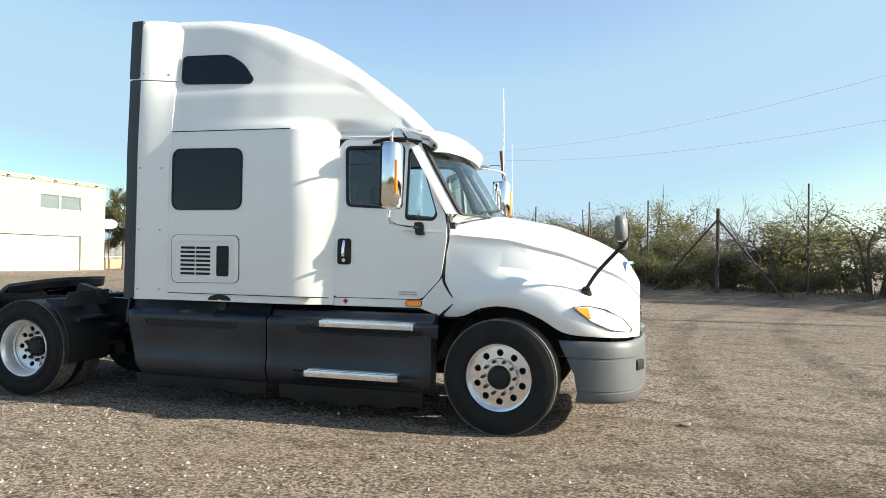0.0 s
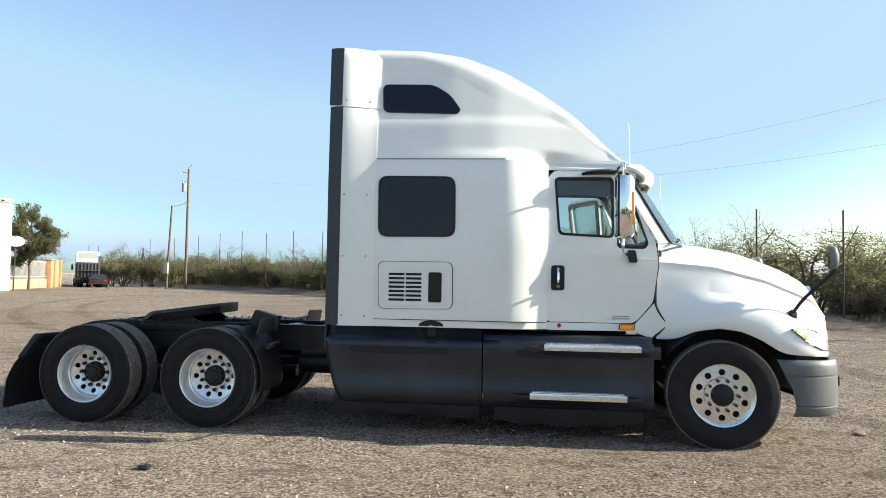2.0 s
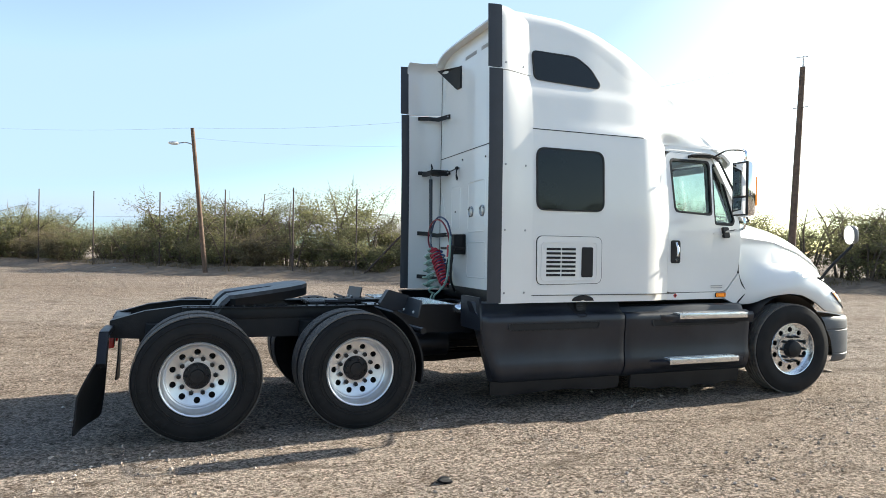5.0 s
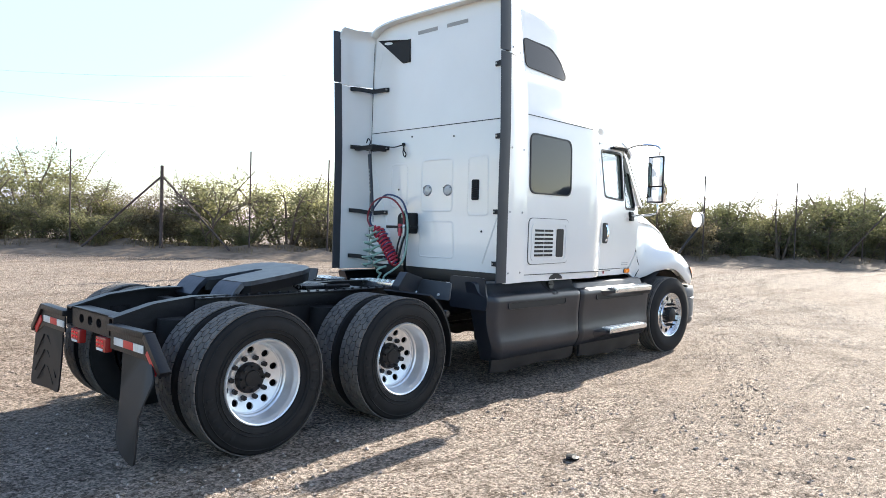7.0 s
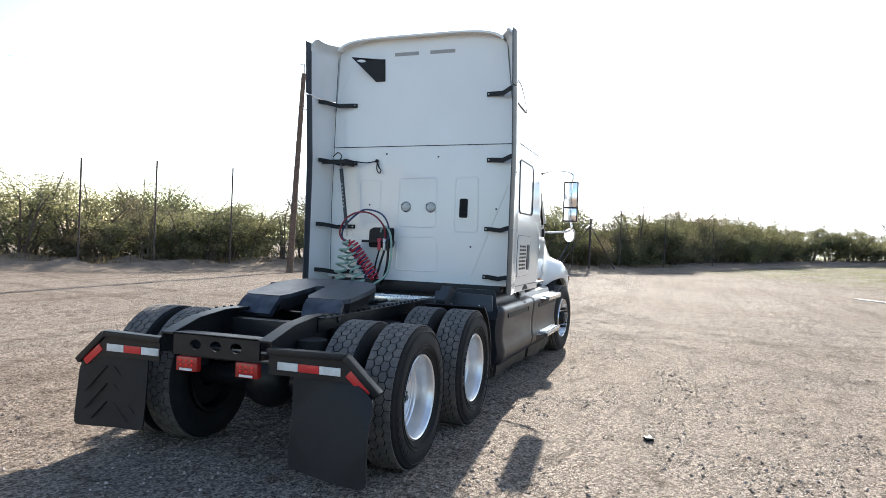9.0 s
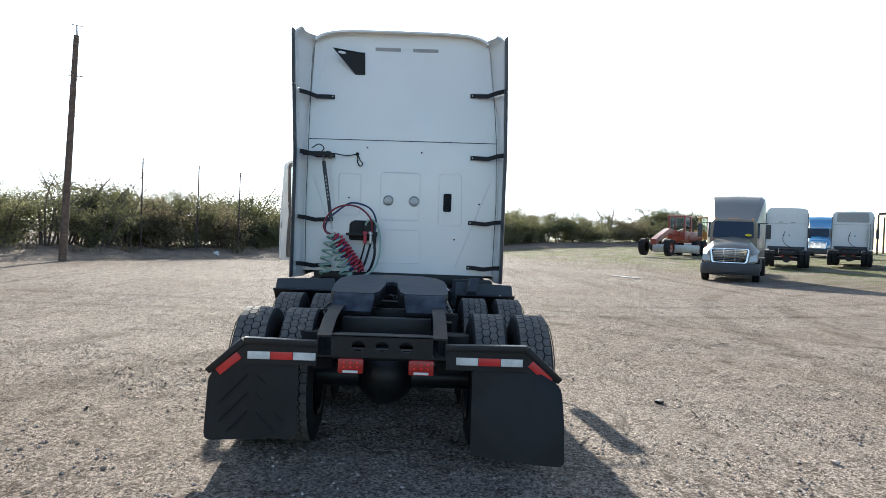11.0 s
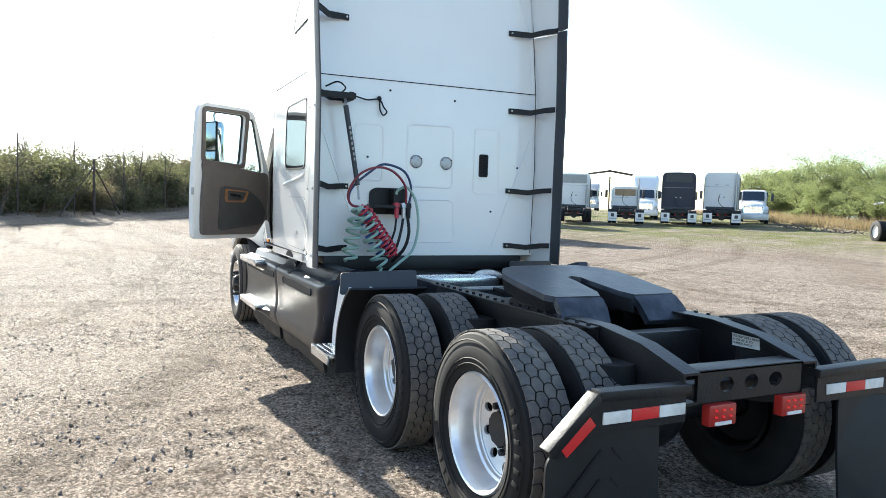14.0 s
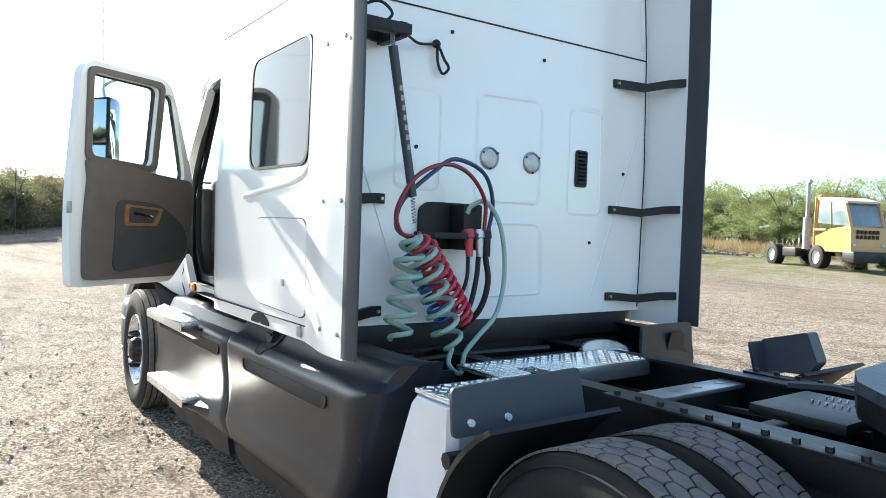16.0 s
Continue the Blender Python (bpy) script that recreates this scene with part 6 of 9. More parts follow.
    # quarter fenders ahead of the drive wheels, with guards on top
    for sgn in (-1, 1):
        bm = bmesh.new()
        rows = []
        for k in range(12):
            a = radians(-14 + 74 * k / 11)
            x, z = -5.03 + 0.575 * math.cos(a), 0.505 + 0.575 * math.sin(a)
            rows.append([(x, sgn * 0.62, z), (x, sgn * 1.20, z), (x + 0.014, sgn * 1.20, z + 0.012), (x + 0.014, sgn * 0.62, z + 0.012)])
        loft(bm, rows, closed=True, cap0=True, cap1=True)
        qf = part("quarter_fender", bm, M_BLACK, truck, "black plastic quarter fender")
        bm = bmesh.new()
        panel(bm, dense(rounded([(sgn * 0.62, 1.115), (sgn * 1.20, 1.10), (sgn * 1.215, 0.95), (sgn * 0.62, 0.955)], 0.02), 0.1), lambda u, v, d: Vector(((-4.50 if sgn < 0 else -4.57) + 0.25 * (v - 0.95) - d, u, v)), 0.012)
        part("spray_guard", bm, M_STRIP, qf, "stiff black rubber spray guard")
        for y in (0.80, 1.08) if sgn < 0 else (0.985, 1.14):
            bm = bmesh.new()
            gx = -4.50 if sgn < 0 else -4.57
            cyl(bm, (gx, sgn * y, 0.99), (gx - 0.014, sgn * y, 0.99), 0.013, 0.011, 10)
            part("bolt", bm, M_WHITETAPE, qf)
        bm = bmesh.new()
        tube(bm, [(-4.55, sgn * 0.43, 0.80), (-4.45, sgn * 0.8, 0.82), (-4.42, sgn * 1.12, 0.82)], 0.03, 8)
        part("fender_bracket", bm, M_FRAME, qf)
    # deck plates of tread aluminium
    for x0, x1, y0, y1, z in ((-4.10, -3.80, -0.36, 0.62, 0.975), (-4.38, -4.13, 0.66, 1.06, 0.985)):
        b2 = bmesh.new()
        box(b2, x0, x1, y0, y1, z, z + 0.02, 0.004)
        box(b2, x0 - 0.004, x0 + 0.004, y0, y1, z - 0.06, z + 0.018, 0.002)
        dp = part("deck_plate", b2, M_ALU, truck, "aluminium tread deck plate")
        b2 = bmesh.new()
        nx, ny = int((x1 - x0) / 0.04), int((y1 - y0) / 0.04)
        for i in range(nx):
            for j in range(ny):
                c = pose(x0 + 0.025 + i * 0.04, y0 + 0.025 + j * 0.04, z + 0.0215, 0, 0, 45 if (i + j) % 2 else -45)
                box(b2, -0.014, 0.014, -0.004, 0.004, -0.0015, 0.0015, 0, c)
        part("tread_pattern", b2, M_ALU, dp)
    # left rear box with a step
    bm = bmesh.new()
    rows = []
    for z, xf in ((0.98, -4.14), (0.95, -4.11), (0.78, -4.04), (0.60, -3.97), (0.46, -3.95)):
        rows.append([(-4.40, 0.66, z), (-4.40, 1.05, z), (-4.37, 1.085, z), (xf - 0.04, 1.085, z), (xf, 1.05, z), (xf, 0.66, z)])
    loft(bm, rows, closed=True, cap0=True, cap1=True)
    part("tool_box", bm, M_SATIN, truck, "brushed aluminium box behind the skirt")
    bm = bmesh.new()
    box(bm, -4.43, -4.0, 1.08, 1.25, 0.46, 0.49, 0.005)
    box(bm, -4.43, -4.0, 1.235, 1.255, 0.42, 0.495, 0.004)
    for i in range(9):
        for j in range(3):
            box(bm, -4.40 + i * 0.045, -4.375 + i * 0.045, 1.10 + j * 0.045, 1.12 + j * 0.045, 0.489, 0.494)
    part("rear_step", bm, M_ALU, truck, "small aluminium step")


M_SATIN = mat("satin_aluminium", (0.74, 0.75, 0.77), 0.5, metal=0.35, var=0.06, scale=4)
M_REDGLOW = lamp_mat("red_lamp_point", (0.7, 0.03, 0.03), 0.12)
build_frame()


def build_fifth_wheel():
    root = tagged(new("fifth_wheel"), "greasy black coupling plate with a slot")
    root.parent = truck
    # flat plate with a throat open to the rear; behind it the two ramps turn down
    cx = -5.78
    def top(u, v, d):
        return Vector((cx + u, v, 1.15 + 0.14 * u - d))
    out = [(0.46, -0.26), (0.48, 0.0), (0.46, 0.26), (0.40, 0.38), (0.28, 0.455), (0.10, 0.475), (-0.22, 0.475), (-0.275, 0.43), (-0.28, 0.13), (-0.20, 0.085), (0.06, 0.052), (0.14, 0.05), (0.18, 0.0), (0.14, -0.05), (0.06, -0.052), (-0.20, -0.085), (-0.28, -0.13), (-0.275, -0.43), (-0.22, -0.475), (0.10, -0.475), (0.28, -0.455), (0.40, -0.38)]
    bm = bmesh.new()
    panel(bm, dense(out, 0.06), top, 0.035)
    for sgn in (-1, 1):
        rows = []
        for y0, y1, dx, z in ((0.13, 0.43, -0.265, -0.002), (0.12, 0.44, -0.295, -0.012), (0.125, 0.45, -0.345, -0.05), (0.14, 0.46, -0.40, -0.12)):
            a, b = top(dx, sgn * y0, 0), top(dx, sgn * y1, 0)
            rows.append([a + Vector((0, 0, z)), b + Vector((0, 0, z)), b + Vector((0.03, 0, z - 0.03)), a + Vector((0.03, 0, z - 0.03))])
        loft(bm, rows, closed=True, cap1=True)
    part("plate", bm, M_GREASE, root, "greasy blue-black plate", sharp=25)
    bm = bmesh.new()
    rows = []
    for (u, v) in out:
        p = top(u, v, 0.03)
        rows.append([p, Vector((p.x, v * 0.96, p.z - 0.08))])
    loft(bm, rows + rows[:1])
    part("skirt", bm, M_FRAME, root)
    for sgn in (-1, 1):
        bm = bmesh.new()
        panel(bm, [(-6.0, 0.98), (-5.45, 0.98), (-5.6, 1.08), (-5.86, 1.08)], lambda u, v, d: Vector((u, sgn * (0.40 - d), v)), 0.05)
        part("bracket", bm, M_FRAME, root)
    bm = bmesh.new()
    tube(bm, [(-5.15, -0.30, 1.03), (-5.0, -0.32, 1.03), (-4.85, -0.26, 1.02)], 0.02, 6)
    box(bm, -5.28, -4.95, -0.2, 0.2, 0.99, 1.03, 0.01)
    part("release_slide", bm, M_FRAME, root)
    for y in (-0.12, -0.02):
        bm = bmesh.new()
        pts = [(-5.32 + 0.0022 * k, y + 0.018 * math.cos(k * 0.55), 1.02 + 0.018 * math.sin(k * 0.55)) for k in range(120)]
        tube(bm, pts, 0.0035, 4)
        part("coil_spring", bm, M_STEEL, root, "small steel coil spring")


build_fifth_wheel()


def build_axles():
    for ax in (-5.015, -6.335):
        bm = bmesh.new()
        cyl(bm, (ax, -0.95, 0.505), (ax, 0.95, 0.505), 0.085, None, 14)
        g = bmesh.ops.create_uvsphere(bm, u_segments=16, v_segments=10, radius=0.23)
        bmesh.ops.translate(bm, vec=(ax + 0.02, 0.0, 0.52), verts=g["verts"])
        part("drive_axle", bm, M_FRAME, truck, "dirty black drive axle")
        for sgn in (-1, 1):
            bm = bmesh.new()
            cyl(bm, (ax - 0.30, sgn * 0.50, 0.62), (ax - 0.30, sgn * 0.50, 0.88), 0.125, 0.11, 18)
            part("air_spring", bm, M_RUBBER, truck, "black rubber air spring")
            bm = bmesh.new()
            cyl(bm, (ax + 0.16, sgn * 0.44, 0.55), (ax + 0.10, sgn * 0.47, 0.92), 0.035, None, 10)
            part("damper", bm, M_FRAME, truck)
            bm = bmesh.new()
            cyl(bm, (ax + 0.22, sgn * 0.30, 0.42), (ax + 0.45, sgn * 0.30, 0.42), 0.09, 0.08, 14)
            part("brake_chamber", bm, M_FRAME, truck)
    bm = bmesh.new()
    cyl(bm, (-4.75, 0, 0.56), (-1.5, 0, 0.72), 0.055, None, 14)
    part("drive_shaft", bm, M_FRAME, truck)
    bm = bmesh.new()
    cyl(bm, (-4.35, -0.20, 0.58), (-3.85, -0.20, 0.58), 0.13, None, 18)
    part("air_tank", bm, M_FRAME, truck, "black air tank under the frame")
    bm = bmesh.new()
    cyl(bm, (-4.3, 0.15, 0.60), (-3.6, 0.15, 0.60), 0.14, None, 18)
    part("air_tank", bm, M_FRAME, truck, "black air tank under the frame")
    bm = bmesh.new()
    cyl(bm, (0, -0.9, 0.50), (0, 0.9, 0.50), 0.06, None, 12)
    box(bm, -0.35, 0.75, -0.40, 0.40, 0.60, 1.35, 0.05)
    part("engine", bm, M_FRAME, truck, "engine block under the bonnet")
    bm = bmesh.new()
    box(bm, -3.42, -3.25, -1.0, 1.0, 1.0, 1.13, 0.01)
    box(bm, -3.36, -3.30, -1.0, 1.0, 0.90, 1.02, 0.01)
    part("cab_mount", bm, M_FRAME, truck, "black sleeper mount beam")


build_axles()

# -- fittings on the sleeper's back wall --
WALL_X = -3.415


def wall_plate(name, ring, off, depth, material, parent, label="", holes=()):
    bm = bmesh.new()
    panel(bm, ring, lambda u, v, d: Vector((WALL_X - off + d, u, v)), depth, holes)
    return part(name, bm, material, parent, label)


def build_back():
    bm = bmesh.new()
    box(bm, WALL_X - 0.004, WALL_X + 0.004, -1.10, 1.10, 2.684, 2.692)
    part("wall_seam", bm, M_BLACK, truck)
    for sgn in (-1, 1):
        bm = bmesh.new()
        tube(bm, [(WALL_X - 0.004, sgn * 1.105, 1.15), (WALL_X - 0.004, sgn * 1.12, 2.0), (WALL_X - 0.004, sgn * 1.105, 2.7), (WALL_X - 0.004, sgn * 1.065, 3.5), (WALL_X - 0.003, sgn * 1.045, 3.80)], 0.0035, 5)
        part("wall_edge_seal", bm, M_BLACK, truck)
    # corner panels that close the gap between the wall and the upper extenders
    for sgn in (-1, 1):
        bm = bmesh.new()
        ring = dense([(sgn * 0.86, 3.80), (sgn * 0.98, 3.82), (sgn * 1.0, 3.79), (sgn * 1.05, 3.3), (sgn * 1.10, 2.75), (sgn * 1.06, 2.75), (sgn * 1.02, 3.3), (sgn * 0.9, 3.6)], 0.2)
        panel(bm, ring, lambda u, v, d: Vector((WALL_X - 0.0025 + d, u, v)), 0.03)
        part("corner_panel", bm, M_WHITE, truck)
    # pressed panels
    shapes = [[(0.245, 1.76), (-0.215, 1.76), (-0.215, 2.325), (0.245, 2.315)], [(0.265, 1.25), (-0.255, 1.255), (-0.235, 1.645), (0.245, 1.64)], [(-0.44, 1.72), (-0.72, 1.72), (-0.70, 2.335), (-0.44, 2.33)], [(0.74, 1.80), (0.48, 1.80), (0.48, 2.29), (0.74, 2.29)]]
    for pts in shapes:
        ring = rounded(pts, 0.05, 4)
        n = 0.034
        bm = bmesh.new()
        big, small = grow(ring, n / 2), grow(ring, -n / 2)
        rows = []
        for (a, b), (c, d) in zip(big + big[:1], small + small[:1]):
            rows.append([(WALL_X + 0.001, a, b), (WALL_X - 0.0045, a * 0.5 + c * 0.5, b * 0.5 + d * 0.5), (WALL_X + 0.001, c, d)])
        loft(bm, rows)
        part("pressed_panel", bm, M_WHITE, truck)
    for sgn in (-1, 1):
        bm = bmesh.new()
        a, b = Vector((WALL_X + 0.001, sgn * 1.05, 2.25)), Vector((WALL_X + 0.001, sgn * 0.66, 1.22))
        tube(bm, [a, a.lerp(b, 0.5), b], 0.007, 6)
        part("pressed_rib", bm, M_WHITE, truck)
    # two round work lamps
    for y in (0.155, -0.148):
        bm = bmesh.new()
        lathe(bm, [(WALL_X, 0.062), (WALL_X - 0.012, 0.060), (WALL_X - 0.016, 0.053), (WALL_X - 0.008, 0.047)], 28, (0, y, 1.985), "x")
        lamp = part("work_lamp", bm, M_STEEL, truck, "round clear work lamp with steel ring")
        bm = bmesh.new()
        lathe(bm, [(WALL_X - 0.008, 0.048), (WALL_X - 0.013, 0.03), (WALL_X - 0.014, 0.0)], 24, (0, y, 1.985), "x")
        part("lens", bm, M_LAMP, lamp)
        for k in range(3):
            bm = bmesh.new()
            a = 2.1 * k + 0.5
            cyl(bm, (WALL_X - 0.012, y + 0.056 * math.cos(a), 1.985 + 0.056 * math.sin(a)), (WALL_X - 0.019, y + 0.056 * math.cos(a), 1.985 + 0.056 * math.sin(a)), 0.006, None, 6)
            part("screw", bm, M_BLACK, lamp)
    # vent with slats
    vent = wall_plate("air_vent", rounded([(-0.495, 1.875), (-0.59, 1.875), (-0.59, 2.09), (-0.495, 2.09)], 0.02), 0.010, 0.012, M_BLACK, truck, "black slatted air vent")
    for k in range(9):
        bm = bmesh.new()
        box(bm, -0.012, 0.004, -0.034, 0.034, -0.003, 0.003, 0, pose(WALL_X - 0.012, -0.5425, 1.893 + k * 0.0225, 0, 35, 0))
        part("slat", bm, M_FRAME, vent)
    # struts that hold the extenders
    for sgn, zs in ((-1, (3.24, 2.515, 1.755, 1.225)), (1, (3.18, 2.49, 1.735, 1.20))):
        for i, z in enumerate(zs):
            bm = bmesh.new()
            rows = []
            for x, y, dz in ((WALL_X - 0.003, 0.80, 0.0), (WALL_X - 0.02, 0.86, 0.0), (-3.50, 1.0, -0.012), (-3.60, 1.10, 0.01), (-3.665, 1.165, 0.015), (-3.69, 1.168, 0.015)):
                rows.append([(x + 0.012, sgn * y, z + dz - 0.024), (x - 0.012, sgn * (y - 0.004), z + dz - 0.024), (x - 0.012, sgn * (y - 0.004), z + dz + 0.024), (x + 0.012, sgn * y, z + dz + 0.024)])
            loft(bm, rows, closed=True, cap0=True, cap1=True)
            st = part("extender_strut", bm, M_BLACK, truck, "black steel extender strut")
            for y in (0.82, 0.875):
                bm = bmesh.new()
                cyl(bm, (WALL_X - 0.02, sgn * y, z), (WALL_X - 0.036, sgn * y, z), 0.009, None, 6)
                part("bolt", bm, M_STEEL, st)
    # lamp bracket near the roof
    bm = bmesh.new()
    pts = [(0.80, 3.715), (0.46, 3.705), (0.45, 3.46), (0.56, 3.455)]
    hole = [(0.70 + 0.045 * math.cos(a), 3.68 + 0.018 * math.sin(a)) for a in (2 * math.pi * k / 12 for k in range(12))]
    panel(bm, pts, lambda u, v, d: Vector((WALL_X - 0.006 - 0.62 * max(0.0, (u - 0.55)) * 1.0 - d, u, v)), 0.01, [hole])
    box(bm, WALL_X - 0.012, WALL_X, 0.44, 0.56, 3.45, 3.71, 0.003)
    part("lamp_bracket", bm, M_BLACK, truck, "black triangular lamp bracket")
    # roof lip and two slots under it
    bm = bmesh.new()
    ring = [p for p in shell_ring(-3.42, 3.3) if p[2] > 3.84]
    rows = [[(p[0], p[1], p[2]), (p[0] - 0.10, p[1] * 1.0, p[2] - 0.012), (p[0] - 0.10, p[1] * 0.985, p[2] - 0.032), (p[0] + 0.01, p[1] * 0.985, p[2] - 0.03)] for p in ring]
    loft(bm, rows)
    part("roof_lip", bm, M_WHITE, truck)
    for y in (0.17, -0.27):
        wall_plate("roof_slot", [(y - 0.15, 3.735), (y + 0.15, 3.735), (y + 0.15, 3.775), (y - 0.15, 3.775)], 0.004, 0.005, M_SLOT, truck)
    # screws
    for y, z in ((-0.22, 2.56), (0.62, 2.0), (-0.64, 1.55), (-0.92, 1.98), (0.42, 2.60)):
        bm = bmesh.new()
        cyl(bm, (WALL_X, y, z), (WALL_X - 0.008, y, z), 0.011, 0.009, 8)
        part("plug", bm, M_BLACK, truck)
    # airline holder box with couplings
    bm = bmesh.new()
    panel(bm, rounded([(0.60, 1.50), (0.29, 1.50), (0.29, 1.735), (0.55, 1.735), (0.60, 1.70)], 0.03), lambda u, v, d: Vector((WALL_X - 0.004 - d, u, v)), 0.02)
    box(bm, -3.56, -3.43, 0.30, 0.42, 1.50, 1.73, 0.015)
    box(bm, -3.60, -3.42, 0.28, 0.62, 1.555, 1.585, 0.006)
    holder = part("airline_holder", bm, M_BLACK, truck, "black airline holder with couplings")
    for y, mm in ((0.40, M_HOSE_RED), (0.335, M_STEEL), (0.29, M_BLACK)):
        bm = bmesh.new()
        cyl(bm, (-3.58, y, 1.56), (-3.59, y, 1.47), 0.024, 0.018, 10)
        cyl(bm, (-3.57, y, 1.60), (-3.58, y, 1.56), 0.032, 0.03, 10)
        part("coupling", bm, mm, holder)
    # hanger bar, cable and sprung hose carrier
    bm = bmesh.new()
    box(bm, -3.64, -3.43, 0.83, 0.87, 2.45, 2.52, 0.006)
    box(bm, -3.66, -3.60, 0.82, 1.14, 2.46, 2.51, 0.006)
    bar = part("hose_hanger", bm, M_BLACK, truck, "black hose hanger bar")
    bm = bmesh.new()
    tube(bm, curve_pts([(-3.55, 1.05, 2.56), (-3.6, 0.96, 2.60), (-3.62, 0.90, 2.55), (-3.60, 0.94, 2.49), (-3.55, 0.80, 2.50), (-3.47, 0.66, 2.49), (-3.45, 0.54, 2.505), (-3.46, 0.50, 2.44), (-3.46, 0.47, 2.40), (-3.45, 0.50, 2.37), (-3.45, 0.53, 2.42), (-3.44, 0.53, 2.50)], 5), 0.007, 6)
    part("cable", bm, M_BLACK, bar, "thin black looped cable")
    bm = bmesh.new()
    g = bmesh.ops.create_uvsphere(bm, u_segments=12, v_segments=8, radius=0.022)
    bmesh.ops.translate(bm, vec=(-3.44, 0.535, 2.515), verts=g["verts"])
    part("cable_eye", bm, M_BLACK, bar)
    top, low = Vector((-3.63, 0.90, 2.40)), Vector((-3.66, 0.79, 1.74))
    bm = bmesh.new()
    cyl(bm, top, low, 0.022, 0.02, 12)
    carrier = part("spring_sleeve", bm, M_STRIP, bar, "dark sleeve over the hose spring")
    bm = bmesh.new()
    for k in range(7):
        c = top.lerp(low, 0.28 + 0.065 * k)
        box(bm, c.x - 0.023, c.x - 0.0205, c.y - 0.007, c.y + 0.007, c.z - 0.012, c.z + 0.012)
    part("sleeve_mark", bm, M_SLOT, carrier)
    for a, b in ((Vector((-3.63, 0.905, 2.47)), top), (low, Vector((-3.66, 0.775, 1.62)))):
        bm = bmesh.new()
        n = 40
        tube(bm, [a.lerp(b, k / n) + Vector((0.010 * math.cos(k * 1.3), 0.010 * math.sin(k * 1.3), 0)) for k in range(n + 1)], 0.003, 4)
        part("spring_hook", bm, M_STEEL, carrier)

    # hoses: two long arcs, three coils
    def coil(name, a, b, rad, turns, r, mm, label, sag=0.0):
        bm = bmesh.new()
        a, b = Vector(a), Vector(b)
        ax = (b - a).normalized()
        u = ax.orthogonal().normalized()
        w = ax.cross(u)
        n = int(turns * 14)
        pts = []
        for k in range(n + 1):
            t = k / n
            ang = t * turns * 2 * math.pi
            grow_r = rad * min(1.0, 0.25 + t * 6, 0.4 + (1 - t) * 6)
            pts.append(a.lerp(b, t) + (u * math.cos(ang) + w * math.sin(ang)) * grow_r + Vector((0, 0, -sag * math.sin(math.pi * t))))
        tube(bm, pts, r, 7)
        return part(name, bm, mm, truck, label)
    coil("coiled_hose", (-3.66, 0.78, 1.56), (-3.67, 0.86, 1.10), 0.062, 5.5, 0.0125, M_HOSE_GREEN, "pale green coiled hose")
    coil("coiled_hose", (-3.66, 0.76, 1.56), (-3.70, 0.57, 1.05), 0.066, 6.5, 0.0125, M_HOSE_GREEN, "pale green coiled hose")
    coil("coiled_hose", (-3.64, 0.75, 1.57), (-3.60, 0.42, 1.14), 0.060, 13, 0.0115, M_HOSE_RED, "red coiled air hose")
    coil("coiled_hose", (-3.58, 0.76, 1.55), (-3.56, 0.50, 1.15), 0.060, 8, 0.0115, M_HOSE_BLUE, "blue coiled air hose")
    for nm, mm, pts, r in (
            ("green_hose_end", M_HOSE_GREEN, [(-3.70, 0.57, 1.05), (-3.72, 0.60, 0.98), (-3.72, 0.53, 0.93), (-3.71, 0.50, 1.02), (-3.68, 0.40, 1.09), (-3.66, 0.27, 1.20), (-3.65, 0.22, 1.40), (-3.63, 0.24, 1.62), (-3.60, 0.31, 1.74), (-3.57, 0.38, 1.72), (-3.56, 0.40, 1.68)], 0.012),
            ("red_hose", M_HOSE_DARKRED, [(-3.64, 0.76, 1.56), (-3.65, 0.84, 1.58), (-3.66, 0.87, 1.68), (-3.67, 0.78, 1.83), (-3.66, 0.62, 1.90), (-3.64, 0.46, 1.87), (-3.62, 0.34, 1.75), (-3.60, 0.32, 1.60)], 0.0105),
            ("blue_hose", M_HOSE_DARK, [(-3.62, 0.76, 1.55), (-3.63, 0.85, 1.60), (-3.64, 0.83, 1.72), (-3.66, 0.68, 1.86), (-3.65, 0.55, 1.93), (-3.63, 0.36, 1.88), (-3.61, 0.28, 1.74), (-3.59, 0.29, 1.58)], 0.0105),
            ("black_hose", M_BLACK, [(-3.58, 0.335, 1.47), (-3.60, 0.36, 1.36), (-3.60, 0.40, 1.22), (-3.56, 0.46, 1.12)], 0.013),
            ("black_hose", M_BLACK, [(-3.58, 0.29, 1.47), (-3.60, 0.285, 1.34), (-3.58, 0.32, 1.20), (-3.50, 0.40, 1.08)], 0.015),
            ("black_hose", M_BLACK, [(-3.58, 0.40, 1.47), (-3.60, 0.42, 1.36), (-3.58, 0.45, 1.25), (-3.55, 0.47, 1.16)], 0.010)):
        bm = bmesh.new()
        tube(bm, curve_pts(pts, 6), r, 8)
        part(nm, bm, mm, truck)
    # rear right: dark end panel of the skirt, silver tank dome, small guard flap
    bm = bmesh.new()
    panel(bm, dense(rounded([(-0.62, 1.11), (-1.06, 1.11), (-1.08, 0.97), (-1.10, 0.90), (-1.09, 0.80), (-0.62, 0.80)], 0.03), 0.1), lambda u, v, d: Vector((-3.85 + d, u, v)), 0.02)
    part("skirt_end_panel", bm, M_PLASTIC, truck, "dark plastic panel behind the tank")
    bm = bmesh.new()
    panel(bm, dense(rounded([(0.62, 0.97), (1.06, 0.97), (1.10, 0.62), (0.62, 0.62)], 0.03), 0.1), lambda u, v, d: Vector((-3.80 + d, u, v)), 0.02)
    part("skirt_end_panel", bm, M_PLASTIC, truck)
    bm = bmesh.new()
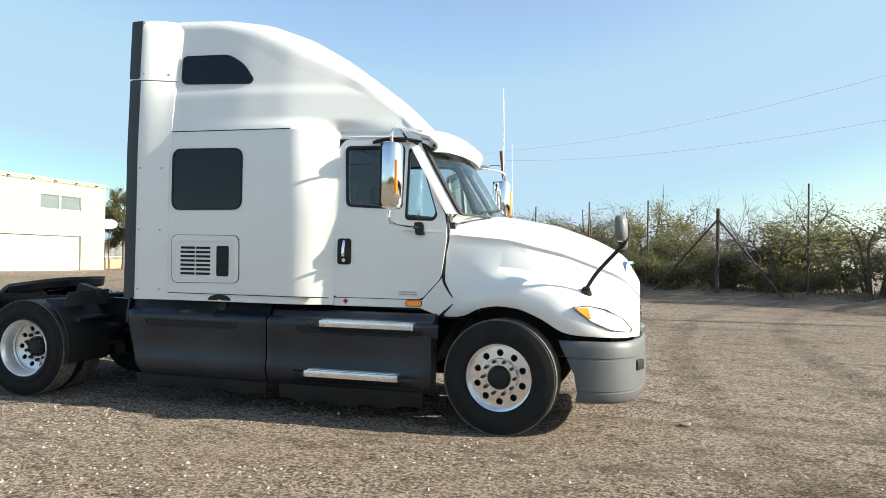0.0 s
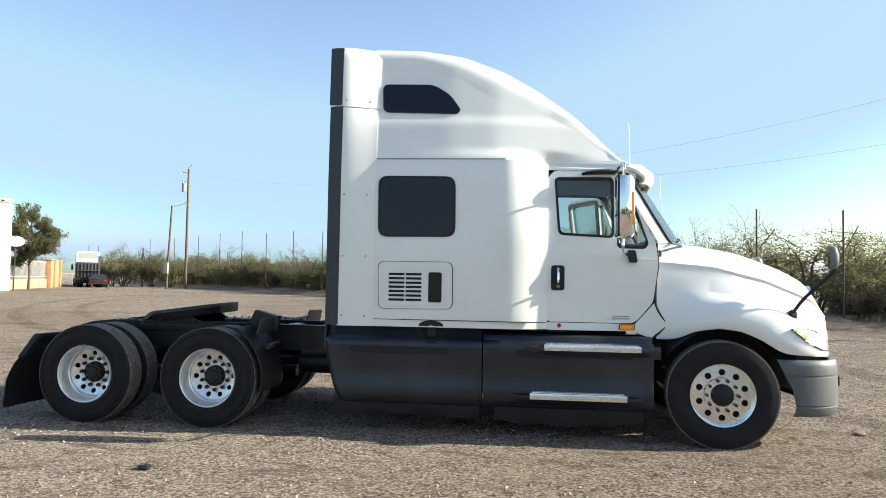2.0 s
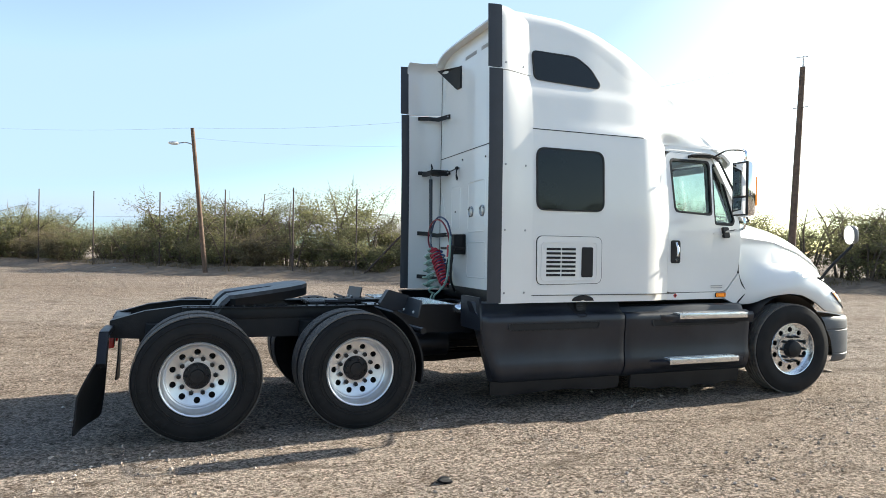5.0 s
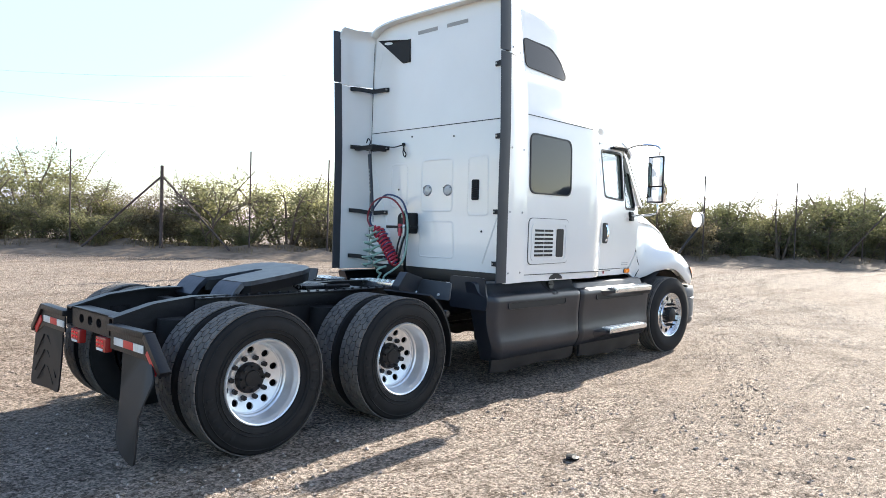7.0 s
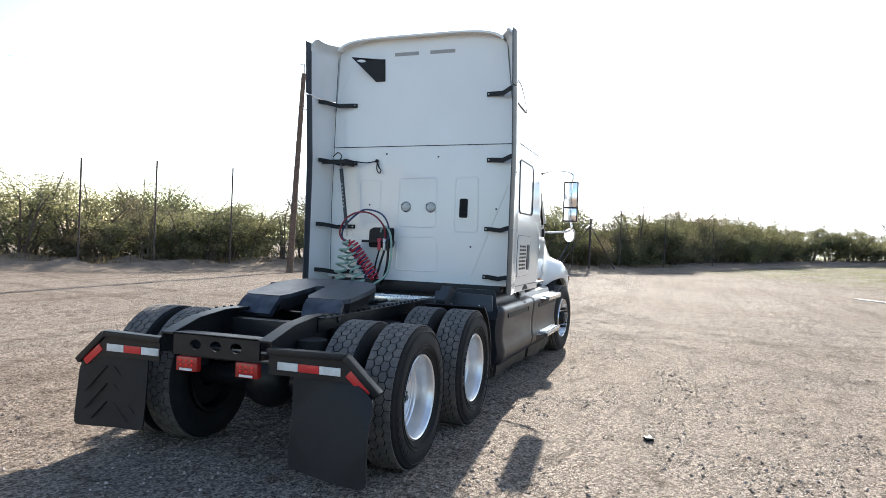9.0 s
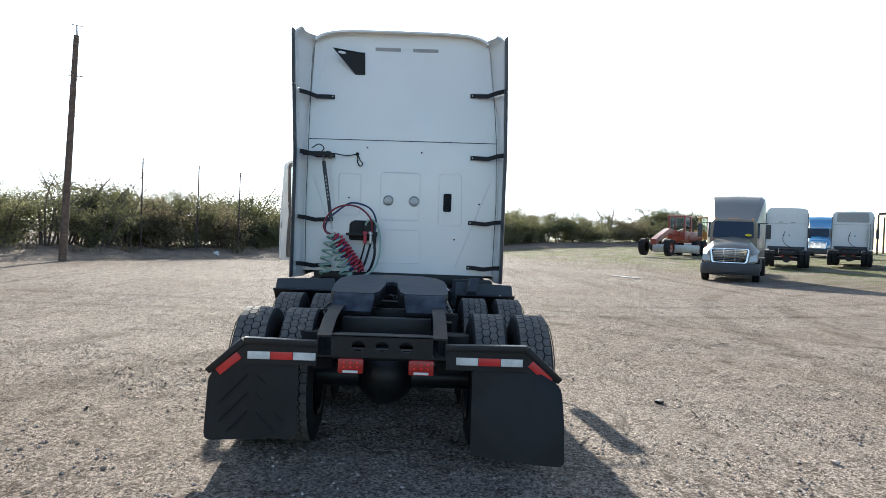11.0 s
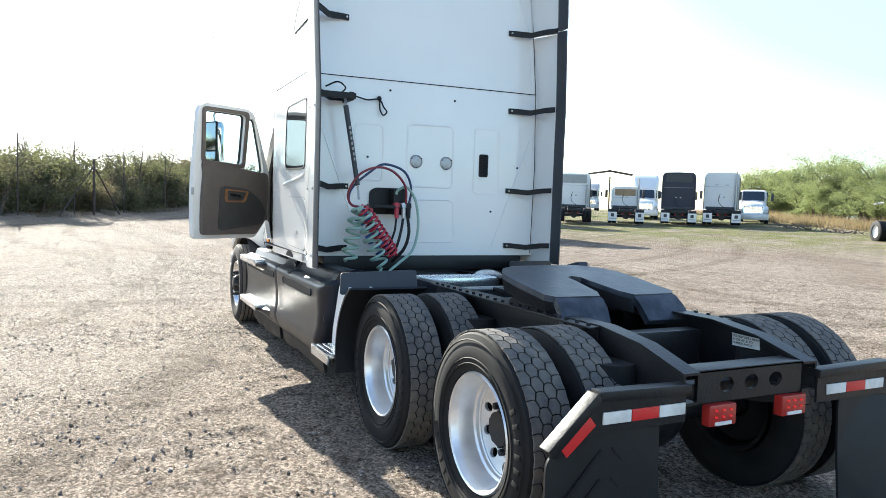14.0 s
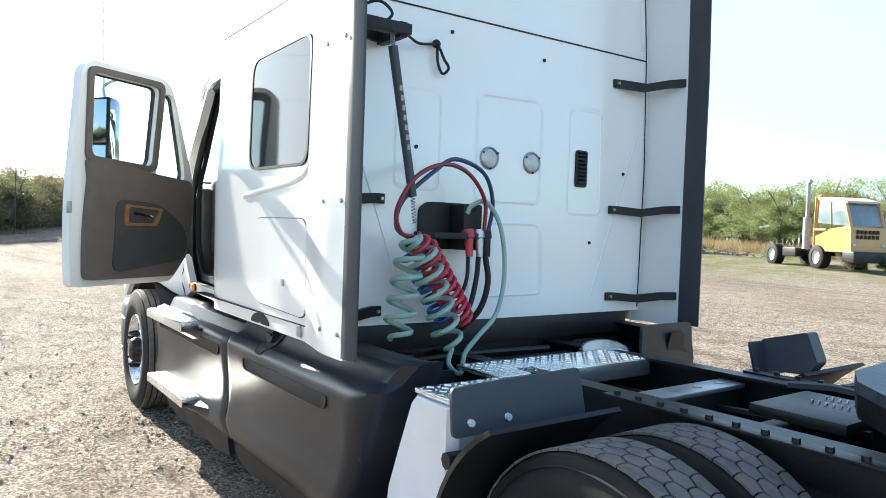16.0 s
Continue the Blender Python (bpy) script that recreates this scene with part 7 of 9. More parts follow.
    g = bmesh.ops.create_uvsphere(bm, u_segments=20, v_segments=10, radius=1)
    bmesh.ops.transform(bm, matrix=Matrix.Translation((-3.72, -0.46, 0.955)) @ Matrix.Diagonal((0.14, 0.15, 0.07, 1)), verts=g["verts"])
    part("exhaust_dome", bm, M_ALU, truck, "domed aluminium exhaust cover")
    bm = bmesh.new()
    panel(bm, dense(rounded([(-4.46, 0.98), (-4.46, 1.12), (-4.67, 1.18), (-4.74, 1.05), (-4.70, 0.99)], 0.015), 0.06), lambda u, v, d: Vector((u, -0.70 - 0.25 * (v - 0.95) - d, v)), 0.09)
    part("spray_guard", bm, M_STRIP, truck, "stiff black rubber spray guard")
    bm = bmesh.new()
    panel(bm, [(-6.525, 0.953), (-6.705, 0.951), (-6.71, 0.89), (-6.53, 0.885)], lambda u, v, d: Vector((u, -0.425 + 0.0 + d, v)), 0.003)
    lab = part("frame_label", bm, M_WHITETAPE, truck, "white warning label with small print")
    for k, words in enumerate(("DO NOT DRILL HOLES", "IN OR WELD TO", "FRAME FLANGES")):
        cu = bpy.data.curves.new("print_line", "FONT")
        cu.body, cu.size, cu.extrude = words, 0.0175, 0.0004
        cu.materials.append(M_BLACK)
        line = new("print_line", cu)
        line.parent = lab
        # reads from the left side of the truck, along the rail
        line.matrix_basis = Matrix(((-1, 0, 0, -6.533), (0, 0, 1, -0.4205), (0, 1, 0, 0.934 - k * 0.0185), (0, 0, 0, 1)))
    # pipes and cables across the frame behind the cab
    bm = bmesh.new()
    tube(bm, [(-3.50, -0.25, 0.96), (-3.50, 0.3, 0.97), (-3.50, 0.7, 0.96)], 0.016, 8)
    part("cross_pipe", bm, M_FRAME, truck)
    for y, z in ((0.18, 0.92), (-0.18, 0.90), (0.26, 0.94)):
        bm = bmesh.new()
        rnd = random.Random(int(y * 100))
        tube(bm, curve_pts([(-3.6, y, z), (-4.1, y + rnd.uniform(-0.05, 0.05), z - 0.05), (-4.8, y + rnd.uniform(-0.05, 0.05), z), (-5.2, y, z + 0.02)], 5), 0.016, 6)
        part("frame_hose", bm, M_BLACK, truck)
    # wire antennas
    for x, y, z, h in ((-0.20, 0.70, 1.95, 0.90),):
        bm = bmesh.new()
        tube(bm, [(x, y, z), (x - 0.02, y, z + h * 0.5), (x - 0.03, y, z + h)], 0.006, 5, 0.003)
        part("antenna", bm, M_WHITETAPE, truck, "thin white whip antenna")


M_HOSE_DARKRED = mat("dark_red_hose", (0.20, 0.018, 0.03), 0.4, var=0.1)
M_HOSE_DARK = mat("dark_blue_hose", (0.02, 0.04, 0.11), 0.4, var=0.1)
M_HOSE_GREEN = mat("pale_green_hose", (0.27, 0.40, 0.33), 0.45, var=0.1)
M_HOSE_RED = mat("red_hose", (0.45, 0.03, 0.05), 0.4, var=0.1)
M_HOSE_BLUE = mat("blue_hose", (0.03, 0.09, 0.28), 0.4, var=0.1)
M_SLOT = mat("grey_slot", (0.35, 0.34, 0.32), 0.7, var=0.1)
build_back()


def settle_cab():
    """The cab leans a little to the left on its springs."""
    seen = set()
    for ob in truck.children_recursive:
        if ob.type != "MESH" or ob.data in seen or ob.matrix_basis != Matrix.Identity(4):
            continue
        seen.add(ob.data)
        for v in ob.data.vertices:
            up = min(1.0, max(0.0, (v.co.z - 2.3) / 0.4))
            if up > 0:
                v.co.y, v.co.z = v.co.y + 0.04 * max(0.0, v.co.z - 2.5), v.co.z - 0.014 * v.co.y * up


settle_cab()

# ---- poles and wires ----
def build_pole(base, top, r0, r1, label, name="utility_pole"):
    root = thing(name, label, "pole")
    bm = bmesh.new()
    a, b = Vector(base), Vector(top)
    tube(bm, [a - (b - a) * 0.04, a.lerp(b, 0.33), a.lerp(b, 0.66), b], r0, 12, r1)
    part("pole_shaft", bm, M_POLE, root)
    return root, a, b


def build_poles():
    p, a, b = build_pole((-4.9, 31.0, 0), (-5.65, 30.4, 7.45), 0.13, 0.095, "leaning brown wooden pole with a small street light")
    bm = bmesh.new()
    c = a.lerp(b, 0.885)
    tube(bm, curve_pts([c, c + Vector((-0.35, -0.05, 0.10)), c + Vector((-0.75, -0.1, 0.04))], 4), 0.025, 6)
    part("lamp_arm", bm, M_STEEL, p)
    bm = bmesh.new()
    g = bmesh.ops.create_uvsphere(bm, u_segments=14, v_segments=8, radius=1)
    bmesh.ops.transform(bm, matrix=Matrix.Translation(c + Vector((-0.95, -0.12, 0.03))) @ Matrix.Diagonal((0.28, 0.13, 0.09, 1)), verts=g["verts"])
    part("lamp_head", bm, M_WHITETAPE, p, "white street lamp head")
    q, a2, b2 = build_pole((16.3, 13.75, 0), (16.8, 13.7, 9.0), 0.155, 0.105, "leaning dark wooden utility pole")
    bm = bmesh.new()
    tube(bm, [b2 + Vector((0.05, 0, -0.1)), b2 + Vector((0.05, 0.02, 0.45))], 0.05, 8, 0.03)
    part("insulator", bm, M_WHITETAPE, q)
    bm = bmesh.new()
    tube(bm, [b2 + Vector((0, -0.25, 0.36)), b2 + Vector((0, 0, 0.4)), b2 + Vector((0, 0.3, 0.46))], 0.016, 6)
    part("pole_top_arm", bm, M_STEEL, q)
    bm = bmesh.new()
    c2 = a2.lerp(b2, 0.82)
    tube(bm, [c2 + Vector((0, -0.35, -0.02)), c2 + Vector((0, 0.35, 0.02))], 0.018, 6)
    part("wire_arm", bm, M_STEEL, q)
    far, a3, b3 = build_pole((-37.86, 63.72, 0.3), (-37.9, 63.7, 12.97), 0.16, 0.10, "tall brown utility pole with a transformer")
    bm = bmesh.new()
    cyl(bm, b3 + Vector((-0.36, -0.2, -2.5)), b3 + Vector((-0.36, -0.2, -1.6)), 0.24, 0.24, 16)
    cyl(bm, b3 + Vector((-0.46, -0.3, -1.6)), b3 + Vector((-0.5, -0.3, -1.2)), 0.06, 0.03, 8)
    cyl(bm, b3 + Vector((-0.3, -0.1, -1.6)), b3 + Vector((-0.28, -0.1, -1.25)), 0.06, 0.03, 8)
    part("transformer", bm, M_SLOT, far, "grey cylindrical transformer")
    bm = bmesh.new()
    tube(bm, [b3 + Vector((-0.75, -0.4, -0.35)), b3 + Vector((-0.1, 0, -0.42))], 0.03, 6)
    cyl(bm, b3 + Vector((-0.75, -0.4, -0.5)), b3 + Vector((-0.85, -0.45, -0.1)), 0.05, 0.03, 8)
    part("cutout_arm", bm, M_STEEL, far)
    bm = bmesh.new()
    tube(bm, [b3, b3 + Vector((0.12, 0.05, 0.3)), b3 + Vector((0.3, 0.1, 0.45))], 0.03, 6)
    part("pin_insulator", bm, M_STEEL, far)
    far2, a4, b4 = build_pole((-38.62, 61.08, 0.1), (-38.35, 61.2, 8.7), 0.13, 0.09, "short service pole with a meter box")
    bm = bmesh.new()
    box(bm, -38.75, -38.3, 60.6, 60.85, 1.6, 2.75, 0.03)
    part("meter_box", bm, M_SLOT, far2, "grey meter box")
    bm = bmesh.new()
    tube(bm, curve_pts([b4, b4 + Vector((0.6, 0.3, 0.05)), b4 + Vector((1.5, 0.8, 0.6))], 4), 0.03, 6)
    part("service_arm", bm, M_STEEL, far2)
    wires = thing("overhead_wire", "thin overhead wires between poles", "wire")
    for s, e, sag in ((b, b3 - Vector((0, 0, 0.2)), 1.0), (b, b2 + Vector((0, 0, 0.4)), 0.9), (b - Vector((0, 0, 0.5)), c2, 0.9), (b2 + Vector((0, 0, 0.4)), Vector((60, -14, 9.5)), 1.3), (c2, Vector((60, -14, 8.2)), 1.3), (b4 + Vector((1.5, 0.8, 0.6)), a3.lerp(b3, 0.65), 0.2)):
        bm = bmesh.new()
        tube(bm, [s.lerp(e, k / 16) + Vector((0, 0, -sag * 4 * (k / 16) * (1 - k / 16))) for k in range(17)], 0.004, 4)
        part("wire", bm, M_SLOT, wires)


build_poles()


# ---- building, iron fence, dish and tree on the far side ----
M_CREAM = mat("cream_stucco", (0.44, 0.40, 0.28), 0.9, var=0.06, scale=2, bump=0.3, bscale=40, dirt=(0.40, 0.36, 0.25), dirt_amt=0.3, dscale=0.4)
M_ROLL = mat("white_roller_door", (0.55, 0.545, 0.53), 0.6, var=0.04, scale=2)
M_PANE = mat("grey_window", (0.13, 0.155, 0.165), 0.2, var=0.08, scale=0.8)
M_BRICKPIER = mat("tan_brick_pier", (0.46, 0.24, 0.12), 0.85, var=0.2, scale=6)
M_LOWWALL = mat("low_plaster_wall", (0.38, 0.27, 0.175), 0.9, var=0.12, scale=2)


def build_building():
    far = Matrix.Translation((-0.5, -7.6, 0)) @ Matrix.Rotation(radians(0.35), 4, "Z") @ Matrix.Diagonal((1.13, 1.13, 1.13, 1)) @ Matrix.Translation((0.5, 7.6, 0))
    root = thing("warehouse", "cream stucco two-storey building with white roller door", "building")
    b, d = Vector((-42.2, 43.2, 0)), Vector((0.07, 0.9975, 0))
    n = Vector((d.y, -d.x, 0))          # towards the yard
    L = 26.0
    a0 = b - d * L
    def wall(u, v, dd):
        p = a0 + d * u - n * dd
        return Vector((p.x, p.y, v))
    du, roof_z = L - 2.45, 7.2
    win = [(L - 6.4, 4.83), (L - 2.55, 4.83), (L - 2.55, 5.95), (L - 6.4, 5.95)]
    bm = bmesh.new()
    panel(bm, [(0, -0.2), (du - 15, -0.2), (du - 15, 2.78), (du, 2.78), (du, -0.2), (L, -0.2), (L, roof_z), (0, roof_z)], wall, 0.35, [win])
    part("wall", bm, M_CREAM, root)
    bm = bmesh.new()
    panel(bm, [(0, -0.2), (16, -0.2), (16, roof_z), (0, roof_z)], lambda u, v, dd: Vector((*(b - n * (u + 0.35) - d * dd).to_2d(), v)), 0.3)
    part("side_wall", bm, M_CREAM, root)
    bm = bmesh.new()
    rd = tagged(new("roller_door"), "white ribbed roller door")
    rd.parent = root
    for k in range(8):
        bm = bmesh.new()
        z = -0.1 + k * 0.36
        panel(bm, [(du - 15, z), (du, z), (du, z + 0.345), (du - 15, z + 0.345)], lambda u, v, dd: wall(u, v, dd + 0.18), 0.04)
        part("slat", bm, M_ROLL, rd)
    for u0, u1 in ((L - 6.4, L - 4.56), (L - 4.48, L - 2.55)):
        bm = bmesh.new()
        panel(bm, [(u0, 4.85), (u1, 4.85), (u1, 5.94), (u0, 5.94)], lambda u, v, dd: wall(u, v, dd + 0.12), 0.03)
        w = part("window", bm, M_PANE, root, "grey two-pane window")
        bm = bmesh.new()
        panel(bm, grow([(u0, 4.85), (u1, 4.85), (u1, 5.94), (u0, 5.94)], 0.02), lambda u, v, dd: wall(u, v, dd + 0.08), 0.06, [grow([(u0, 4.85), (u1, 4.85), (u1, 5.94), (u0, 5.94)], -0.06)])
        part("window_frame", bm, M_ROLL, w)
    bm = bmesh.new()
    panel(bm, [(-0.1, roof_z - 0.05), (L + 0.1, roof_z - 0.05), (L + 0.1, roof_z + 0.07), (-0.1, roof_z + 0.07)], lambda u, v, dd: wall(u, v, dd - 0.05), 0.5)
    part("parapet", bm, M_CREAM, root)
    for k in range(7):
        bm = bmesh.new()
        u = L - 1.1 - k * 2.03
        p = wall(u, roof_z - 0.12, 0.0)
        cyl(bm, p, p + n * 0.25 - Vector((0, 0, 0.06)), 0.045, None, 8)
        part("roof_spout", bm, M_FRAME, root)
    bm = bmesh.new()
    q = [a0, b, b - n * 16, a0 - n * 16]
    lo = [bm.verts.new((v.x, v.y, roof_z - 0.3)) for v in q]
    hi = [bm.verts.new((v.x, v.y, roof_z - 0.2)) for v in q]
    bm.faces.new(lo)
    bm.faces.new(hi)
    for k in range(4):
        bm.faces.new((lo[k], lo[(k + 1) % 4], hi[(k + 1) % 4], hi[k]))
    part("roof", bm, M_SLOT, root)
    # iron fence on a low wall, with brick piers
    f0, f1 = Vector((-39.5, 40.5, 0)), Vector((-43.0, 49.5, 0))
    fd = (f1 - f0).normalized()
    fl = (f1 - f0).length
    fence = thing("iron_fence", "white iron railing on a low tan wall", "fence", m=far)
    bm = bmesh.new()
    box(bm, 0, fl, -0.1, 0.1, -0.1, 0.75, 0.02, Matrix.Translation(f0) @ Matrix.Rotation(math.atan2(fd.y, fd.x), 4, "Z"))
    part("low_wall", bm, M_LOWWALL, fence)
    M = Matrix.Translation(f0) @ Matrix.Rotation(math.atan2(fd.y, fd.x), 4, "Z")
    bm = bmesh.new()
    box(bm, -0.016, 0.016, -0.016, 0.016, 0.74, 2.35)
    bar = part("railing_bar", bm, M_ROLL, fence, m=M @ Matrix.Translation((0.1, 0, 0)))
    for k in range(1, int(fl / 0.22)):
        share(bar, fence, M @ Matrix.Translation((0.1 + k * 0.22, 0, 0)))
    for z in (0.95, 2.2):
        bm = bmesh.new()
        box(bm, 0, fl, -0.02, 0.02, z, z + 0.05, 0, M)
        part("rail", bm, M_ROLL, fence)
    for k, (u, w, h) in enumerate(((fl + 0.5, 0.9, 2.4), (fl + 2.0, 1.3, 2.4), (fl + 3.3, 0.7, 2.4))):
        pier = thing("brick_pier", "tan brick gate pier", "pier", "gate piers", m=far)
        bm = bmesh.new()
        box(bm, u - w / 2, u + w / 2, -0.4, 0.4, -0.1, h, 0.03, M)
        part("shaft", bm, M_BRICKPIER, pier)
        bm = bmesh.new()
        box(bm, u - w / 2 - 0.06, u + w / 2 + 0.06, -0.46, 0.46, h, h + 0.1, 0.02, M)
        part("cap", bm, M_LOWWALL, pier)
    # satellite dish on a mast, tipped up towards the sky
    dish = thing("satellite_dish", "white satellite dish on a thin mast", "dish", m=far @ pose(-37.75, 38.8, 0.05, 0, 0, -52))
    bm = bmesh.new()
    tube(bm, [(0, 0, -0.1), (0, 0, 1.6), (-0.02, 0, 3.3)], 0.035, 8)
    part("mast", bm, M_RUST, dish)
    tip = Matrix.Translation((0, 0, 3.36)) @ Matrix.Rotation(radians(-48), 4, "Y")
    bm = bmesh.new()
    lathe(bm, [(0.0, 0.0), (0.03, 0.25), (0.09, 0.45), (0.15, 0.60), (0.135, 0.60), (0.075, 0.45), (0.015, 0.25), (-0.02, 0.0)], 28, (0.03, 0, 0), "x")
    bm.transform(tip)
    part("reflector", bm, M_ROLL, dish)
    bm = bmesh.new()
    tube(bm, [(0.1, 0, -0.5), (0.4, 0, -0.3), (0.62, 0, 0.0)], 0.018, 6)
    box(bm, 0.58, 0.70, -0.05, 0.05, -0.05, 0.05, 0.01)
    bm.transform(tip)
    part("feed_arm", bm, M_STEEL, dish)


build_building()


def street_tree(at):
    """One bare trunk, limbs that fan out from it and loose leaf clumps round the limb ends."""
    rnd = random.Random(21)
    root = thing("tree", "olive-green street tree with a single trunk by the railing", "tree", m=pose(at[0], at[1], 0))
    root.scale = (0.85, 0.85, 1.16)
    bm = bmesh.new()
    tube(bm, curve_pts([(0, 0, -0.2), (0.03, 0.02, 1.2), (-0.05, 0.05, 2.4), (0.05, 0, 4.2), (0, 0.1, 5.6)], 4), 0.15, 8, 0.04)
    tips = []
    for k in range(26):
        h = rnd.uniform(1.7, 5.0)
        a = k * 2.4 + rnd.uniform(-0.4, 0.4)
        reach = 2.6 * (0.55 + 0.45 * math.sin(math.pi * min(1, (h - 0.6) / 4.6))) * rnd.uniform(0.7, 1.12)
        o = Vector((0, 0, h))
        e = o + Vector((math.cos(a) * reach, math.sin(a) * reach, rnd.uniform(0.1, 1.7)))
        line = curve_pts([o, o.lerp(e, 0.5) + Vector((0, 0, rnd.uniform(-0.1, 0.35))), e], 4)
        tube(bm, line, 0.05, 5, 0.012)
        tips += [(line[int(len(line) * 0.35)], e), (line[len(line) // 2], e)]
        for b in range(5):
            q = line[rnd.randrange(len(line) // 3, len(line))]
            f = q + Vector((rnd.gauss(0, 0.5), rnd.gauss(0, 0.5), rnd.uniform(-0.35, 0.8)))
            tube(bm, [q, f], 0.014, 3, 0.005)
            tips.append((q, f))
    part("trunk", bm, M_BARK, root)
    bm = bmesh.new()
    for k in range(24000):
        o, e = rnd.choice(tips)
        c = o.lerp(e, rnd.uniform(0.2, 1.08)) + Vector((rnd.gauss(0, 0.17), rnd.gauss(0, 0.17), rnd.gauss(0, 0.13)))
        leaf_quad(bm, c, 0.13 * rnd.uniform(0.7, 1.3), rnd)
    part("crown", bm, M_LEAF_OLIVE, root, sharp=180)


def bare_shrub(at, height, seed):
    """A leafless shrub: stems that fork again and again into fine crooked twigs."""
    rnd = random.Random(seed)
    root = thing("bare_shrub", "leafless grey shrub with crooked twigs on the bank", "bush", m=pose(at[0], at[1], rise(*at)))
    bm = bmesh.new()
    def grow_twig(o, d, length, r, level):
        e = o
        pts = [o]
        for k in range(3):
            d = (d + Vector((rnd.gauss(0, 0.28), rnd.gauss(0, 0.28), rnd.gauss(0.03, 0.2)))).normalized()
            e = e + d * length / 3
            pts.append(e)
        tube(bm, pts, r, 4 if level < 2 else 3, r * 0.6)
        if level < 5:
            for k in range(3 if level in (1, 2, 3) else 2):
                side = Vector((rnd.gauss(0, 1), rnd.gauss(0, 1), rnd.gauss(0.1, 0.6))).normalized()
                grow_twig(pts[3] if k == 0 else pts[rnd.choice((2, 3))], (d + side * 0.75).normalized(), length * rnd.uniform(0.6, 0.85), r * 0.62, level + 1)
    for k in range(3):
        a = k * 2.1 + 0.4
        grow_twig(Vector((0.1 * math.cos(a), 0.1 * math.sin(a), -0.1)), Vector((0.35 * math.cos(a), 0.35 * math.sin(a), 1)).normalized(), height * 0.36, 0.06, 0)
    part("stem", bm, M_BARK, root)


def build_trees():
    bare_shrub((6.9, 23.9), 5.0, 5)
    street_tree((-43.75, 47.4))
    kinds = [bush(31, 5.4, 3.1, 0.10, 12500, M_LEAF_GREEN, "yellow-green mesquite tree leafy down to the ground", 30, "tree", "tree"),
             bush(32, 4.7, 3.3, 0.10, 12500, M_LEAF_GREEN, "broad bright-green mesquite tree with many stems", 20, "tree", "tree"),
             bush(33, 6.2, 2.8, 0.095, 9500, M_LEAF_GREEN, "thin olive mesquite tree with bare twigs", 60, "tree", "tree")]
    rnd = random.Random(8)
    line = [(4, -50), (9, -47.5), (15, -47), (21, -48.5), (28, -52), (36, -56), (44, -61), (54, -68)]
    total, s = line_length(line), 0.0
    spots = []
    while s < total:
        p, d = along(line, s)
        for row in (0, 1, 2):
            spots.append((p.x + d.y * -row * 2.6 + rnd.uniform(-1, 1) + d.y * 1.0, p.y - row * 2.8 + rnd.uniform(-0.8, 0.8), row))
        s += rnd.uniform(2.2, 3.4)
    for k, (x, y, row) in enumerate(spots):
        m = pose(x, y, rise(x, y) - 0.1, 0, 0, rnd.uniform(0, 360))
        sc = rnd.uniform(0.65, 1.0) + 0.10 * row
        ob = kinds[k] if k < 3 else copy_thing(kinds[rnd.choice((0, 0, 1, 1, 2))], m)
        ob.matrix_basis = m
        ob.scale = (sc * 1.15, sc * 1.15, sc * rnd.uniform(0.85, 1.0))
        tagged(ob, group="trees at the yard's edge")
    # dry grass tufts along the trees and banks
    bm = bmesh.new()
    def tuft(x, y, z, h, n):
        for _ in range(n):
            a = rnd.uniform(0, 6.28)
            o = Vector((x + rnd.gauss(0, 0.25), y + rnd.gauss(0, 0.25), z))
            t = o + Vector((math.cos(a) * h * 0.4, math.sin(a) * h * 0.4, h * rnd.uniform(0.6, 1.0)))
            w = Vector((-math.sin(a), math.cos(a), 0)) * 0.014
            bm.faces.new([bm.verts.new(v) for v in (o - w, o + w, t)])
    for k in range(1500):
        p, d = along(line, rnd.uniform(0, total))
        x, y = p.x + rnd.uniform(-2, 2), p.y + rnd.uniform(1.0, 5.5)
        tuft(x, y, rise(x, y), rnd.uniform(0.35, 1.1), 16)
    fl = line_length(FENCE)
    for k in range(900):
        p, d = along(FENCE, rnd.uniform(45, fl - 60))
        o = rnd.uniform(-0.3, 2.5)
        x, y = p.x - d.y * o, p.y + d.x * o
        tuft(x, y, rise(x, y) + 0.15, rnd.uniform(0.2, 0.65), 12)
    tagged(part("dry_grass", bm, M_LEAF_DRY, sharp=180), "tufts of dry yellow grass along bank and trees", "grass", kind="stuff")


build_trees()

# ---- parked vehicles ----
def paint(name, c, rough=0.3):
    return mat(name, c, rough, var=0.05, scale=2, coat=0.3, dirt=tuple(0.6 * v + 0.06 for v in c), dirt_amt=0.3, dscale=1.0)


M_P_WHITE = paint("parked_white_paint", (0.72, 0.72, 0.71))
M_P_GREY = paint("parked_grey_brown_paint", (0.22, 0.19, 0.15))
M_P_BLUE = paint("parked_blue_paint", (0.05, 0.25, 0.45))
M_P_PURPLE = mat("parked_dark_blue_paint", (0.016, 0.016, 0.036), 0.45, var=0.1, scale=2)
M_P_ORANGE = paint("machine_orange_paint", (0.27, 0.04, 0.022))
M_P_YELLOW = paint("machine_yellow_paint", (0.43, 0.225, 0.065))
M_P_TAN = paint("faded_beige_paint", (0.50, 0.36, 0.24), 0.6)
M_P_BUMPER = mat("parked_bumper", (0.05, 0.05, 0.052), 0.55, var=0.1)
M_PALEGLASS = mat("pale_cab_glass", (0.16, 0.20, 0.21), 0.1, var=0.3, scale=1.2, coat=0.5)
M_SCREEN = mat("dark_vehicle_glass", (0.02, 0.03, 0.045), 0.05, var=0.1, coat=0.3)


